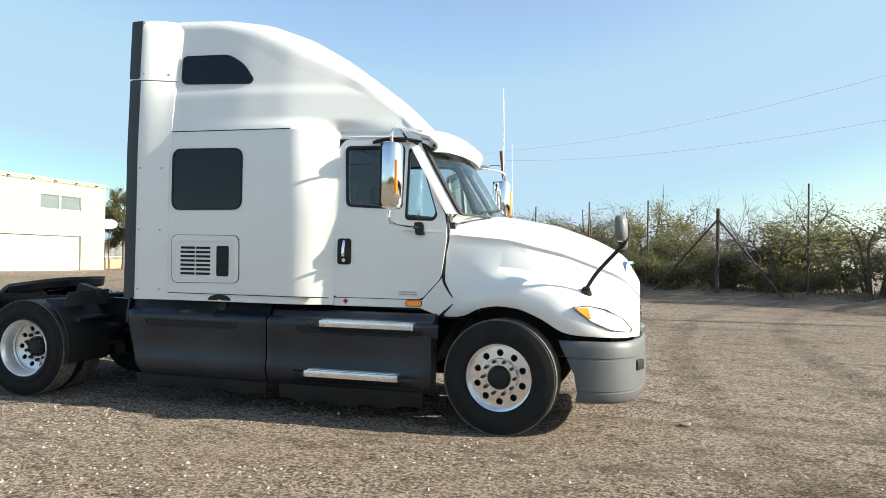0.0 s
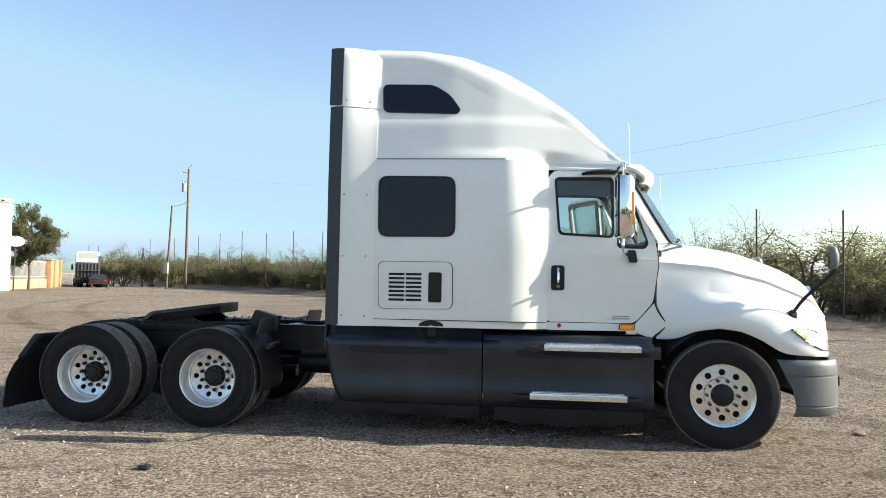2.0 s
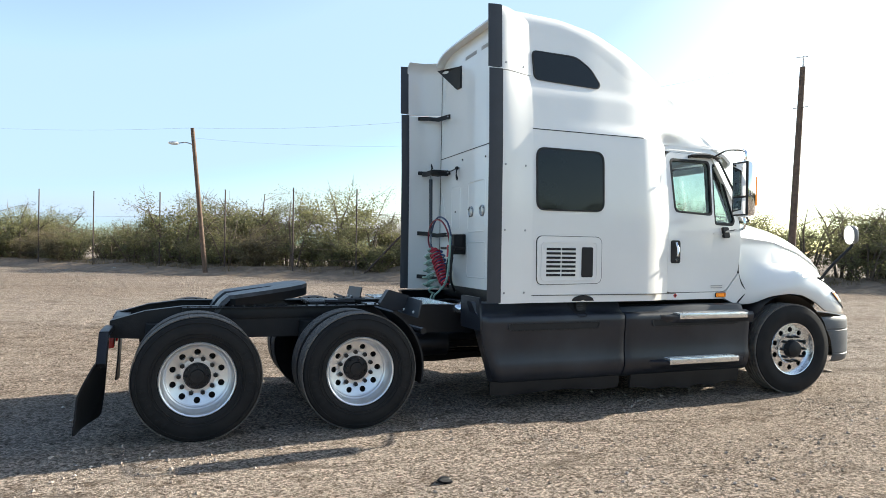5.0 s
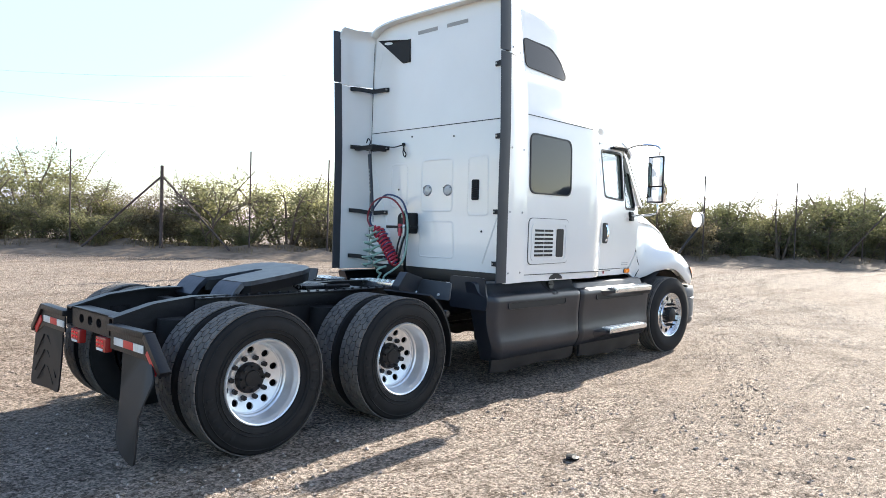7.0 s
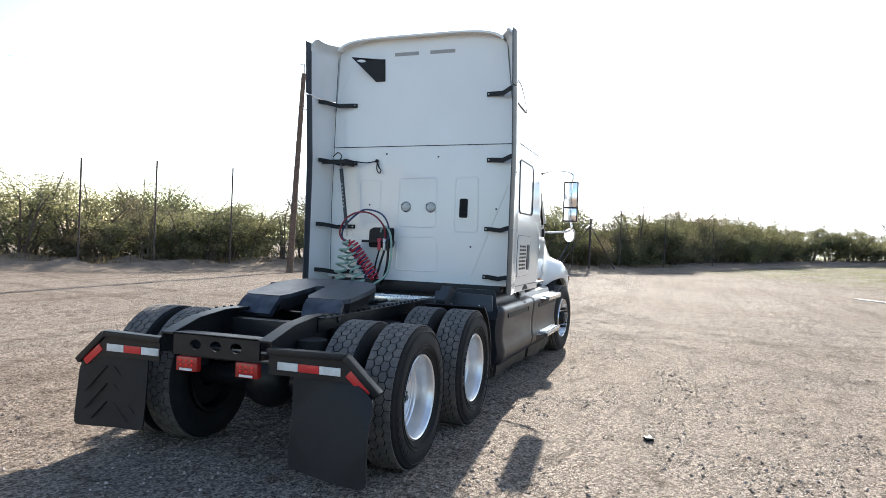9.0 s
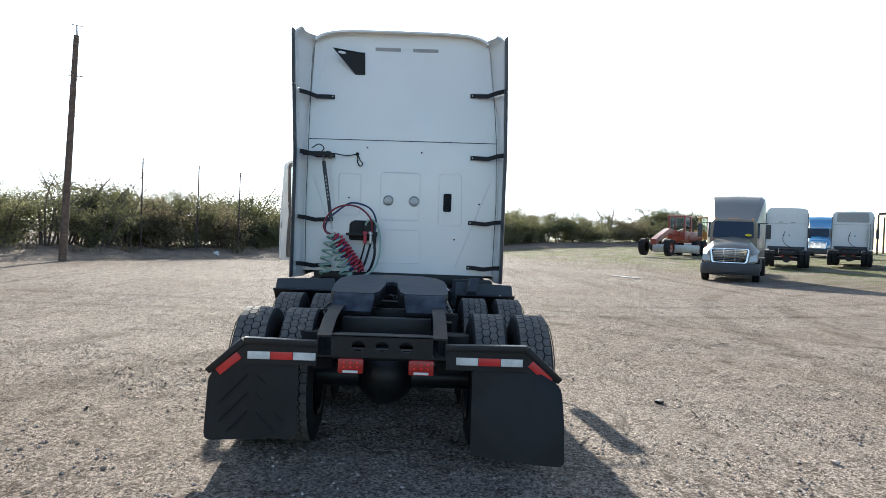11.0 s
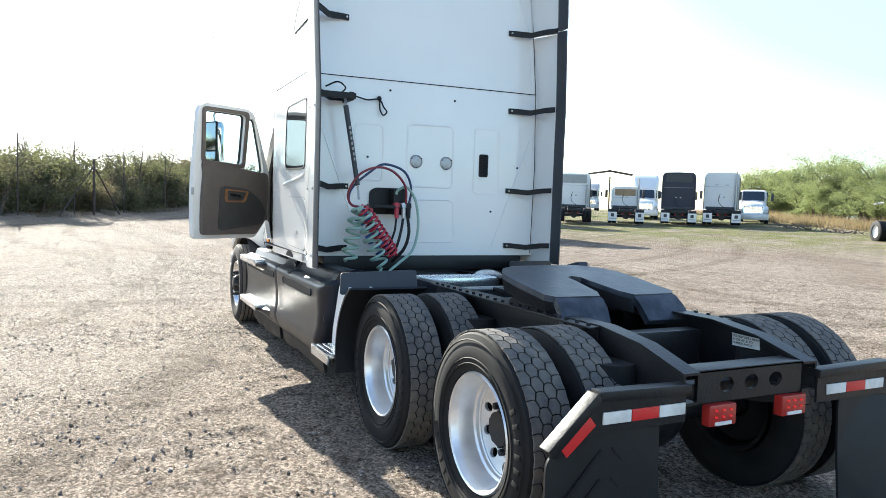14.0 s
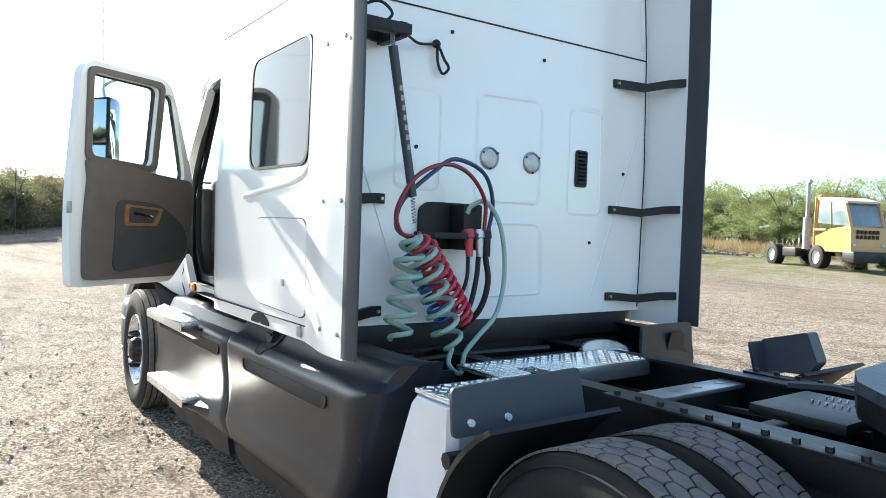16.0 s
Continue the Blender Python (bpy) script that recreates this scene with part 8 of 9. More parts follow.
def wheel_simple(bm_t, bm_r, x, y, z, r, w, sgn):
    lathe(bm_t, [(-w / 2, r * 0.58), (-w / 2, r * 0.9), (-w * 0.42, r), (w * 0.42, r), (w / 2, r * 0.9), (w / 2, r * 0.58)], 24, (x, y, z))
    lathe(bm_r, [(-w * 0.40, r * 0.60), (-w * 0.30, r * 0.5), (-w * 0.25, r * 0.25), (-w * 0.35, r * 0.22), (-w * 0.36, 0.0)] if sgn < 0 else [(w * 0.40, r * 0.60), (w * 0.30, r * 0.5), (w * 0.25, r * 0.25), (w * 0.35, r * 0.22), (w * 0.36, 0.0)], 20, (x, y, z))


def add_wheels(root, spots, r=0.5, w=0.28, rim=None):
    for x, y in spots:
        bt, br = bmesh.new(), bmesh.new()
        wheel_simple(bt, br, x, y, r, r, w, -1 if y < 0 else 1)
        t = part("wheel", bt, M_RUBBER, root)
        part("rim", br, rim or M_ALU, t)


def parked_tractor(x, y, heading, material, label, roof=3.9, sleeper=True, length=6.6, flaps=True, stack=0.0, visor_dark=False, nose=True, windows_back=False, group="parked tractor units", size=1.0, rack=False):
    """A tractor unit: bonnet, cab, sleeper, frame and wheels; x ahead from its steering axle."""
    root = thing("parked_truck", label, "truck", group, m=pose(x, y, rise(x, y), 0, 0, heading))
    root.scale = (size, size, size)
    # cab and sleeper body
    back = -3.4 if sleeper else -2.05
    bm = bmesh.new()
    rows = []
    sect = [(back, 1.2, roof - 0.05), (back + 0.4, 1.22, roof), (-2.3, 1.2, roof - 0.12), (-1.8, 1.1, roof - 0.45), (-1.2, 1.0, max(2.75, roof - 0.95)), (-0.85, 0.96, 2.65)] if sleeper else [(back, 1.0, 2.65), (back + 0.3, 1.02, 2.72), (-1.2, 1.0, 2.70), (-0.85, 0.96, 2.6)]
    for sx, hw, zt in sect:
        c = 0.22
        rows.append([(sx, -hw, 1.05), (sx, -hw, zt - c * 1.6), (sx, -hw * 0.96, zt - c * 0.6), (sx, -hw * 0.82, zt), (sx, 0, zt + 0.03), (sx, hw * 0.82, zt), (sx, hw * 0.96, zt - c * 0.6), (sx, hw, zt - c * 1.6), (sx, hw, 1.05)])
    loft(bm, rows, closed=True, cap0=True, cap1=True)
    part("cab", bm, material, root, sharp=30)
    if rack:
        # dark headache rack with chain hangers across the back wall
        bm = bmesh.new()
        box(bm, back - 0.16, back - 0.10, -1.15, 1.15, 1.05, 2.7, 0.02)
        for k in range(7):
            box(bm, back - 0.28, back - 0.16, -1.05 + k * 0.34, -1.0 + k * 0.34, 1.1, 2.6, 0.01)
        box(bm, back - 0.5, back - 0.1, -1.15, 1.15, 1.75, 1.82, 0.01)
        part("headache_rack", bm, M_P_BUMPER, root, "dark rack across the cab's back")
    bm = bmesh.new()
    panel(bm, rounded([(-0.82, 1.85), (0.82, 1.85), (0.78, 2.56), (-0.78, 2.56)], 0.06), lambda u, v, d: Vector((-0.55 - 0.42 * (v - 1.85) + 0.2 * (1 - u * u) - d, u, v)), 0.05)
    part("windscreen", bm, M_SCREEN, root, "dark windscreen")
    for sgn in (-1, 1):
        bm = bmesh.new()
        panel(bm, rounded([(-1.65, 1.9), (-0.9, 1.85), (-1.0, 2.5), (-1.65, 2.52)], 0.05), lambda u, v, d: Vector((u, sgn * (1.04 + (0.06 if u < -1.4 and sleeper else 0) - d), v)), 0.06)
        part("side_window", bm, M_SCREEN, root)
        bm = bmesh.new()
        box(bm, -0.95, -0.80, sgn * 1.28, sgn * 1.48, 1.85, 2.45, 0.03)
        tube(bm, [(-0.9, sgn * 0.95, 2.5), (-0.88, sgn * 1.36, 2.5)], 0.02, 6)
        part("door_mirror", bm, M_P_BUMPER, root)
        bm = bmesh.new()
        box(bm, back + 0.1, -0.6, sgn * 0.75, sgn * 1.12, 0.35, 1.0, 0.08)
        part("side_tank", bm, M_P_BUMPER, root)
    # bonnet
    bm = bmesh.new()
    rows = []
    for sx, hw, zt, zb in ((-0.75, 0.98, 1.95, 1.0), (-0.3, 1.02, 1.86, 1.0), (0.3, 1.1, 1.74, 1.02), (0.75, 1.05, 1.60, 0.85), (1.0, 0.92, 1.48, 0.8), (1.08, 0.7, 1.40, 0.8)):
        rows.append([(sx, -hw, zb), (sx, -hw, zb + 0.3), (sx, -hw * 0.85, zb + 0.45), (sx, -hw * 0.66, zt - 0.06), (sx, 0, zt), (sx, hw * 0.66, zt - 0.06), (sx, hw * 0.85, zb + 0.45), (sx, hw, zb + 0.3), (sx, hw, zb)])
    loft(bm, rows, closed=True, cap0=True, cap1=True)
    part("bonnet", bm, material, root, sharp=35)
    bm = bmesh.new()
    ring = rounded([(-0.62, 0.82), (0.62, 0.82), (0.70, 1.36), (-0.70, 1.36)], 0.1)
    panel(bm, grow(ring, 0.06), lambda u, v, d: Vector((1.15 - 0.1 * (v - 0.8) - d, u, v)), 0.1, [ring])
    gr = part("grille", bm, M_CHROME, root, "chrome grille")
    bm = bmesh.new()
    panel(bm, ring, lambda u, v, d: Vector((1.10 - 0.1 * (v - 0.8) - d, u, v)), 0.03)
    part("grille_back", bm, M_BLACK, gr)
    for k in range(7):
        bm = bmesh.new()
        z = 0.87 + k * 0.07
        box(bm, 1.10 - 0.1 * (z - 0.8), 1.14 - 0.1 * (z - 0.8), -0.64, 0.64, z, z + 0.028)
        part("grille_bar", bm, M_CHROME, gr)
    for yy in (-0.22, 0.22):
        bm = bmesh.new()
        box(bm, 1.10, 1.145, yy - 0.02, yy + 0.02, 0.83, 1.36)
        part("grille_post", bm, M_CHROME, gr)
    bm = bmesh.new()
    plan = [(0.55, 1.15), (0.95, 1.12), (1.15, 0.95), (1.25, 0.5), (1.28, 0), (1.25, -0.5), (1.15, -0.95), (0.95, -1.12), (0.55, -1.15)]
    loft(bm, [[(px, py, 0.80), (px + 0.04, py, 0.74), (px + 0.04, py, 0.42), (px - 0.04, py, 0.32)] for px, py in plan])
    part("bumper", bm, M_P_BUMPER if material in (M_P_GREY, M_P_BLUE, M_P_PURPLE) else material, root)
    for sgn in (-1, 1):
        bm = bmesh.new()
        panel(bm, rounded([(sgn * 0.72, 0.85), (sgn * 1.06, 0.88), (sgn * 1.04, 1.18), (sgn * 0.78, 1.08)], 0.05), lambda u, v, d: Vector((1.13 - 0.35 * max(0, abs(u) - 0.7) - 0.1 * (v - 0.8) - d, u, v)), 0.1)
        part("headlight", bm, M_LAMP, root)
    for yy in (-0.75, -0.15, 0, 0.15, 0.75):
        bm = bmesh.new()
        box(bm, -0.92, -0.85, yy - 0.035, yy + 0.035, 2.66, 2.70, 0.01)
        part("marker_lamp", bm, M_AMBER, root)
    # frame
    bm = bmesh.new()
    for sgn in (-1, 1):
        box(bm, -length + 0.2, 0.8, sgn * 0.36, sgn * 0.44, 0.72, 0.98, 0.01)
    box(bm, -length + 0.15, -length + 0.25, -0.44, 0.44, 0.74, 0.96, 0.01)
    box(bm, -length + 0.9, -length + 1.9, -0.45, 0.45, 1.0, 1.12, 0.03)
    part("frame", bm, M_FRAME, root)
    add_wheels(root, [(0, -1.0), (0, 1.0)], 0.5, 0.28)
    ax = -length + 0.8
    add_wheels(root, [(ax + o, s * yy) for o in (0, 1.3) for s in (-1, 1) for yy in (0.78, 1.08)], 0.5, 0.27)
    for o in (0, 1.3):
        bm = bmesh.new()
        cyl(bm, (ax + o, -0.9, 0.5), (ax + o, 0.9, 0.5), 0.10, None, 10)
        cyl(bm, (ax + o - 0.22, 0, 0.52), (ax + o + 0.22, 0, 0.52), 0.24, 0.2, 12)
        part("axle", bm, M_FRAME, root)
    # dark mounts, tanks and lines under the cab's rear edge
    bm = bmesh.new()
    box(bm, back - 0.25, back + 0.6, -0.95, 0.95, 0.62, 1.06, 0.05)
    box(bm, back - 0.62, back - 0.25, -0.36, 0.36, 0.60, 1.0, 0.06)
    part("rear_mount", bm, M_FRAME, root)
    for sgn in (-1, 1):
        bm = bmesh.new()
        box(bm, -length + 0.12, -length + 0.18, sgn * 0.44, sgn * 1.2, 0.78, 0.84, 0.01)
        part("flap_hanger", bm, M_FRAME, root)
    for sgn in (-1, 1):
        if flaps:
            bm = bmesh.new()
            panel(bm, rounded([(sgn * 0.62, 0.16), (sgn * 1.2, 0.16), (sgn * 1.2, 0.78), (sgn * 0.62, 0.78)], 0.03), lambda u, v, d: Vector((-length + 0.12 + d, u, v)), 0.02)
            fl = part("mudflap", bm, M_P_WHITE, root, "white mudflap with a dark square mark")
            bm = bmesh.new()
            panel(bm, rounded([(sgn * 0.80, 0.45), (sgn * 1.02, 0.45), (sgn * 1.02, 0.68), (sgn * 0.80, 0.68)], 0.04), lambda u, v, d: Vector((-length + 0.115 + d, u, v)), 0.006)
            part("flap_mark", bm, M_P_BUMPER, fl)
            bm = bmesh.new()
            box(bm, -length + 0.11, -length + 0.12, sgn * 0.68, sgn * 1.14, 0.30, 0.36)
            part("flap_band", bm, M_SLOT, fl)
        bm = bmesh.new()
        box(bm, -length + 0.12, -length + 0.16, sgn * 0.25 - 0.07, sgn * 0.25 + 0.07, 0.62, 0.70, 0.01)
        part("tail_lamp", bm, M_RED, root)
    if stack:
        bm = bmesh.new()
        tube(bm, [(back - 0.15, -0.95, 1.0), (back - 0.15, -0.95, 1.0 + 0.5 * (stack - 1.0)), (back - 0.15, -0.95, stack)], 0.07, 12)
        tube(bm, [(back - 0.15, -0.95, 1.3), (back - 0.15, -0.95, 1.9), (back - 0.15, -0.95, min(stack - 0.3, 2.6))], 0.10, 12)
        part("exhaust_stack", bm, M_STEEL, root, "dull steel exhaust stack")
    # rear wall fittings
    bm = bmesh.new()
    tube(bm, curve_pts([(back - 0.05, 0.1, 2.2), (back - 0.2, 0.2, 1.7), (back - 0.25, 0.0, 1.35), (back - 0.12, -0.3, 1.2)], 4), 0.018, 6)
    part("airline", bm, M_BLACK, root)
    for sgn in (-1, 1):
        bm = bmesh.new()
        box(bm, back - 0.16, back + 0.02, sgn * (1.215 if sleeper else 1.015), sgn * (1.175 if sleeper else 0.975), 1.1, roof - 0.4 if sleeper else 2.4, 0.01)
        part("rear_edge_strip", bm, M_P_BUMPER if sleeper else material, root)
        bm = bmesh.new()
        lathe(bm, [(back - 0.03, 0.0), (back - 0.03, 0.05), (back, 0.06)], 12, (0, sgn * 0.16, 1.95), "x")
        part("work_lamp", bm, M_LAMP, root)
    bm = bmesh.new()
    box(bm, back - 0.006, back + 0.002, -1.1 if sleeper else -0.9, 1.1 if sleeper else 0.9, 2.68 if sleeper else 1.85, 2.70 if sleeper else 1.87)
    part("wall_seam", bm, M_SLOT, root)
    if sleeper:
        for yy in (-0.72, 0.72):
            bm = bmesh.new()
            box(bm, back - 0.018, back + 0.002, yy - 0.012, yy + 0.012, 1.3, 2.66)
            part("wall_rib", bm, material, root)
    bm = bmesh.new()
    box(bm, back - 0.02, back + 0.01, -1.05 if sleeper else -0.9, 1.05 if sleeper else 0.9, 1.06, 1.25, 0.01)
    part("lower_rail", bm, M_P_BUMPER, root)
    if windows_back:
        bm = bmesh.new()
        panel(bm, rounded([(-0.75, 2.0), (0.75, 2.0), (0.75, 2.5), (-0.75, 2.5)], 0.06), lambda u, v, d: Vector((back - 0.01 + d, u, v)), 0.03)
        part("rear_window", bm, M_SCREEN, root)
    if visor_dark:
        bm = bmesh.new()
        panel(bm, rounded([(-0.95, roof - 0.75), (0.95, roof - 0.75), (0.9, roof - 0.12), (-0.9, roof - 0.12)], 0.1), lambda u, v, d: Vector((back - 0.012 + d, u, v)), 0.03)
        part("fairing_back", bm, M_SLOT if material is M_P_WHITE else M_P_BUMPER, root, "open back of the roof fairing")
    else:
        for sgn in (-1, 1):
            bm = bmesh.new()
            box(bm, back - 0.015, back, sgn * 0.35 - 0.12, sgn * 0.35 + 0.12, roof - 0.95, roof - 0.90)
            part("wall_slot", bm, M_SLOT, root)
    return root


def build_parked():
    t = parked_tractor(19.8, -14.6, 152, M_P_GREY, "grey-brown sleeper truck with chrome grille, facing the yard", size=1.08, roof=3.8, flaps=False, group="")
    bm = bmesh.new()
    panel(bm, [(-0.62 + 0.13 * math.cos(a), 1.98 + 0.055 * math.sin(a)) for a in (2 * math.pi * k / 20 for k in range(20))], lambda u, v, d: Vector((-0.545 - 0.42 * (v - 1.85) + 0.2 * (1 - u * u) + 0.01 - d, u * -1, v)), 0.006)
    part("price_sticker", bm, mat("yellow_sticker", (0.75, 0.55, 0.02), 0.5, var=0.05), t, "yellow oval windscreen sticker")
    parked_tractor(34.4, -24.9, -27, M_P_WHITE, "white box-backed sleeper truck seen from behind", roof=3.7, flaps=False)
    parked_tractor(48.6, -35.5, 146, M_P_BLUE, "bright blue sleeper truck facing the yard", roof=3.7, flaps=False)
    parked_tractor(61.2, -45.2, 147, M_P_PURPLE, "dark truck standing far back in the row", roof=3.0, flaps=False)
    parked_tractor(36.3, -30.9, -35, M_P_WHITE, "white sleeper truck with open roof fairing", roof=3.6, flaps=False, visor_dark=True, stack=2.75)
    parked_tractor(33.65, -33.9, -39, M_P_WHITE, "white day-cab truck with white mudflaps", sleeper=False, windows_back=True, stack=3.3)
    parked_tractor(37.9, -39.8, 139, M_P_WHITE, "white sleeper truck facing the yard", roof=4.0, flaps=False)
    parked_tractor(62.1, -52.7, 143, M_P_WHITE, "white truck far back in the row", roof=3.6, flaps=False)
    parked_tractor(32.05, -37.8, -43, M_P_PURPLE, "dark blue sleeper truck with white mudflaps", roof=3.85, visor_dark=True, size=0.98)
    parked_tractor(30.5, -40.75, -46, M_P_WHITE, "white sleeper truck with white mudflaps and exhaust stack", size=1.02, roof=3.75, stack=3.8)
    parked_tractor(29.8, -43.65, 131, M_P_WHITE, "white medium-duty truck facing the yard", sleeper=False, flaps=False)
    # open shed roof behind the row
    shed = thing("shed_roof", "low rusty-brown open shed roof on posts", "shed")
    bm = bmesh.new()
    a, b = Vector((59.5, -48.2, 0)), Vector((54.4, -54.7, 0))
    mid = (a + b) / 2
    dep = Vector((4.6, -3.8, 0))
    rows = [[(p.x, p.y, z + rise(p.x, p.y)) for p, z in ((q, zz), (q + dep, zz + 0.2), (q + dep, zz + 0.05), (q, zz - 0.18))] for q, zz in ((a, 4.3), (mid, 4.9), (b, 4.2))]
    loft(bm, rows, closed=True, cap0=True, cap1=True)
    part("roof", bm, M_RUST, shed)
    for q in (a, mid, b, a + dep, b + dep):
        bm = bmesh.new()
        z = rise(q.x, q.y)
        tube(bm, [(q.x, q.y, z - 0.1), (q.x, q.y, z + 4.1)], 0.09, 8)
        part("post", bm, M_RUST, shed)


build_parked()


def grader(x, y, heading, material, label):
    """A road grader: long nose beam, blade, cab with windows, six wheels."""
    root = thing("road_grader", label, "grader", m=pose(x, y, rise(x, y), 0, 0, heading))
    root.scale = (1.12, 1.12, 1.12)
    bm = bmesh.new()
    loft(bm, [[(px, -0.2, z0), (px, 0.2, z0), (px, 0.2, z1), (px, -0.2, z1)] for px, z0, z1 in ((5.0, 0.8, 1.2), (4.2, 1.1, 1.5), (2.5, 1.7, 2.05), (0.6, 1.5, 1.9), (0, 1.2, 1.6))], closed=True, cap0=True, cap1=True)
    part("nose_beam", bm, material, root)
    bm = bmesh.new()
    box(bm, -3.2, -0.6, -0.6, 0.6, 1.0, 1.9, 0.08)
    part("engine_cover", bm, material, root)
    bm = bmesh.new()
    for sx in (-0.5, 0.7):
        for sy in (-0.6, 0.6):
            box(bm, sx - 0.06, sx + 0.06, sy - 0.06, sy + 0.06, 1.3, 3.0)
    box(bm, -0.7, 0.9, -0.75, 0.75, 2.98, 3.1, 0.04)
    box(bm, -0.55, 0.75, -0.65, 0.65, 1.2, 1.9, 0.04)
    part("cab_frame", bm, material, root)
    bm = bmesh.new()
    box(bm, -0.5, 0.7, -0.6, 0.6, 1.9, 2.98)
    g = part("cab_glass", bm, M_GLASS, root)
    g.visible_shadow = False
    bm = bmesh.new()
    box(bm, 1.6, 1.75, -1.7, 1.7, 0.25, 0.85, 0.03, pose(0, 0, 0, 0, 0, 12))
    part("blade", bm, M_STEEL, root)
    bm = bmesh.new()
    tube(bm, [(-1.6, 0.4, 1.9), (-1.6, 0.4, 2.7)], 0.07, 8)
    part("exhaust", bm, M_RUST, root)
    add_wheels(root, [(4.4, -0.95), (4.4, 0.95), (-0.9, -0.95), (-0.9, 0.95), (-2.4, -0.95), (-2.4, 0.95)], 0.62, 0.4, material)
    return root


def build_machines():
    grader(48.0, -22.9, 138, M_P_ORANGE, "faded red-orange road grader")
    grader(52.4, -27.5, 100, M_P_YELLOW, "yellow road grader behind the trucks")
    # yellow yard tractor, side on
    x, y = 10.36, -33.3
    root = thing("yard_tractor", "yellow terminal tractor with tall exhaust stack", "tractor", m=pose(x, y, rise(x, y), 0, 0, 150))
    root.scale = (1.14, 1.14, 1.14)
    bm = bmesh.new()
    loft(bm, [[(px, -0.95, 0.75), (px, 0.55, 0.75), (px, 0.55, z1), (px, -0.95, z1)] for px, z1 in ((-0.6, 1.35), (-0.2, 1.45), (0.5, 1.7), (1.6, 1.82), (1.78, 1.76), (1.83, 0.95))], closed=True, cap0=True, cap1=True)
    part("body", bm, M_P_YELLOW, root)
    for (x0, z0), (x1, z1) in (((-0.5, 1.6), (-0.35, 3.05)), ((0.55, 1.9), (0.45, 3.0)), ((1.75, 1.75), (1.35, 2.85))):
        for yy in (-0.9, 0.5):
            bm = bmesh.new()
            tube(bm, [(x0, yy, z0), (x1, yy, z1)], 0.06, 6)
            part("cab_post", bm, M_P_YELLOW, root)
    bm = bmesh.new()
    loft(bm, [[(-0.55, -0.95, 3.05), (0.5, -0.95, 3.02), (1.5, -0.95, 2.82), (1.5, -0.95, 2.75), (-0.55, -0.95, 2.95)], [(-0.55, 0.55, 3.05), (0.5, 0.55, 3.02), (1.5, 0.55, 2.82), (1.5, 0.55, 2.75), (-0.55, 0.55, 2.95)]], closed=True, cap0=True, cap1=True)
    part("roof", bm, M_P_TAN, root, "faded beige cab roof")
    bm = bmesh.new()
    for yy in (-0.92, 0.52):
        panel(bm, [(-0.35, 1.95), (1.72, 1.8), (1.33, 2.78), (-0.28, 2.95)], lambda u, v, d: Vector((u, yy + d, v)), 0.02)
    panel(bm, [(-0.85, 1.8), (0.45, 1.8), (0.45, 2.75), (-0.85, 2.75)], lambda u, v, d: Vector((1.72 - 0.4 * (v - 1.8) - d, u, v)), 0.02)
    part("cab_window", bm, M_PALEGLASS, root)
    for row, z in ((0, 1.30), (1, 1.50)):
        for k in range(6):
            bm = bmesh.new()
            y0 = -0.72 + k * 0.17
            box(bm, 1.80, 1.86, y0, y0 + 0.09, z, z + 0.15)
            part("louvre", bm, M_BLACK, root)
    for y0 in (-0.88, 0.36):
        bm = bmesh.new()
        box(bm, 1.80, 1.87, y0, y0 + 0.13, 1.0, 1.10, 0.01)
        part("headlight", bm, M_LAMP, root)
    bm = bmesh.new()
    box(bm, -0.55, 0.3, -1.0, -0.90, 1.62, 1.70, 0.01)
    tube(bm, [(-0.5, -0.95, 1.0), (-0.5, -0.95, 2.2), (-0.45, -0.95, 3.05)], 0.045, 6)
    tube(bm, [(-0.6, -0.9, 3.0), (-0.2, -0.9, 3.14), (0.1, -0.5, 3.1)], 0.05, 6)
    part("grab_frame", bm, M_P_YELLOW, root)
    bm = bmesh.new()
    box(bm, -3.6, 2.0, -0.45, 0.45, 0.55, 0.85, 0.03)
    box(bm, 2.0, 2.7, -1.0, 0.9, 0.35, 0.8, 0.05)
    box(bm, -2.2, -1.2, -0.95, -0.5, 0.45, 0.85, 0.05)
    part("frame", bm, M_FRAME, root)
    bm = bmesh.new()
    cyl(bm, (-0.95, -0.6, 0.8), (-0.95, -0.6, 2.2), 0.17, None, 14)
    cyl(bm, (-0.95, -0.6, 2.2), (-0.95, -0.6, 3.75), 0.085, None, 12)
    cyl(bm, (-0.93, -0.6, 3.75), (-0.80, -0.6, 3.82), 0.10, None, 12)
    part("exhaust_stack", bm, M_SLOT, root, "tall aluminium exhaust stack")
    add_wheels(root, [(0.4, -0.85), (0.4, 0.85), (-2.9, -0.85), (-2.9, 0.85)], 0.5, 0.42, M_P_WHITE)
    bm = bmesh.new()
    panel(bm, [(-0.1, 0.0), (0.55, 0.0), (0.6, 0.75), (0.0, 0.8)], lambda u, v, d: Vector((u, 1.25 + d - 0.2 * v, v)), 0.04)
    part("loose_panel", bm, M_P_YELLOW, root, "pale yellow panel leaning on the wheel")
    # the cab sits ahead of the front axle
    for ob in root.children:
        if ob.name.split(".")[0] in ("body", "cab_post", "roof", "cab_window", "louvre", "headlight", "grab_frame"):
            ob.location.x += 0.62
    # wheel loader next to it
    x, y = 7.4, -38.3
    root = thing("wheel_loader", "yellow wheel loader with large orange-rimmed tyres", "loader", m=pose(x, y, rise(x, y), 0, 0, 200))
    bm = bmesh.new()
    box(bm, -2.6, -0.4, -0.8, 0.8, 1.0, 1.9, 0.1)
    box(bm, -0.5, 1.6, -0.5, 0.5, 0.8, 1.5, 0.08)
    part("body", bm, M_P_YELLOW, root)
    bm = bmesh.new()
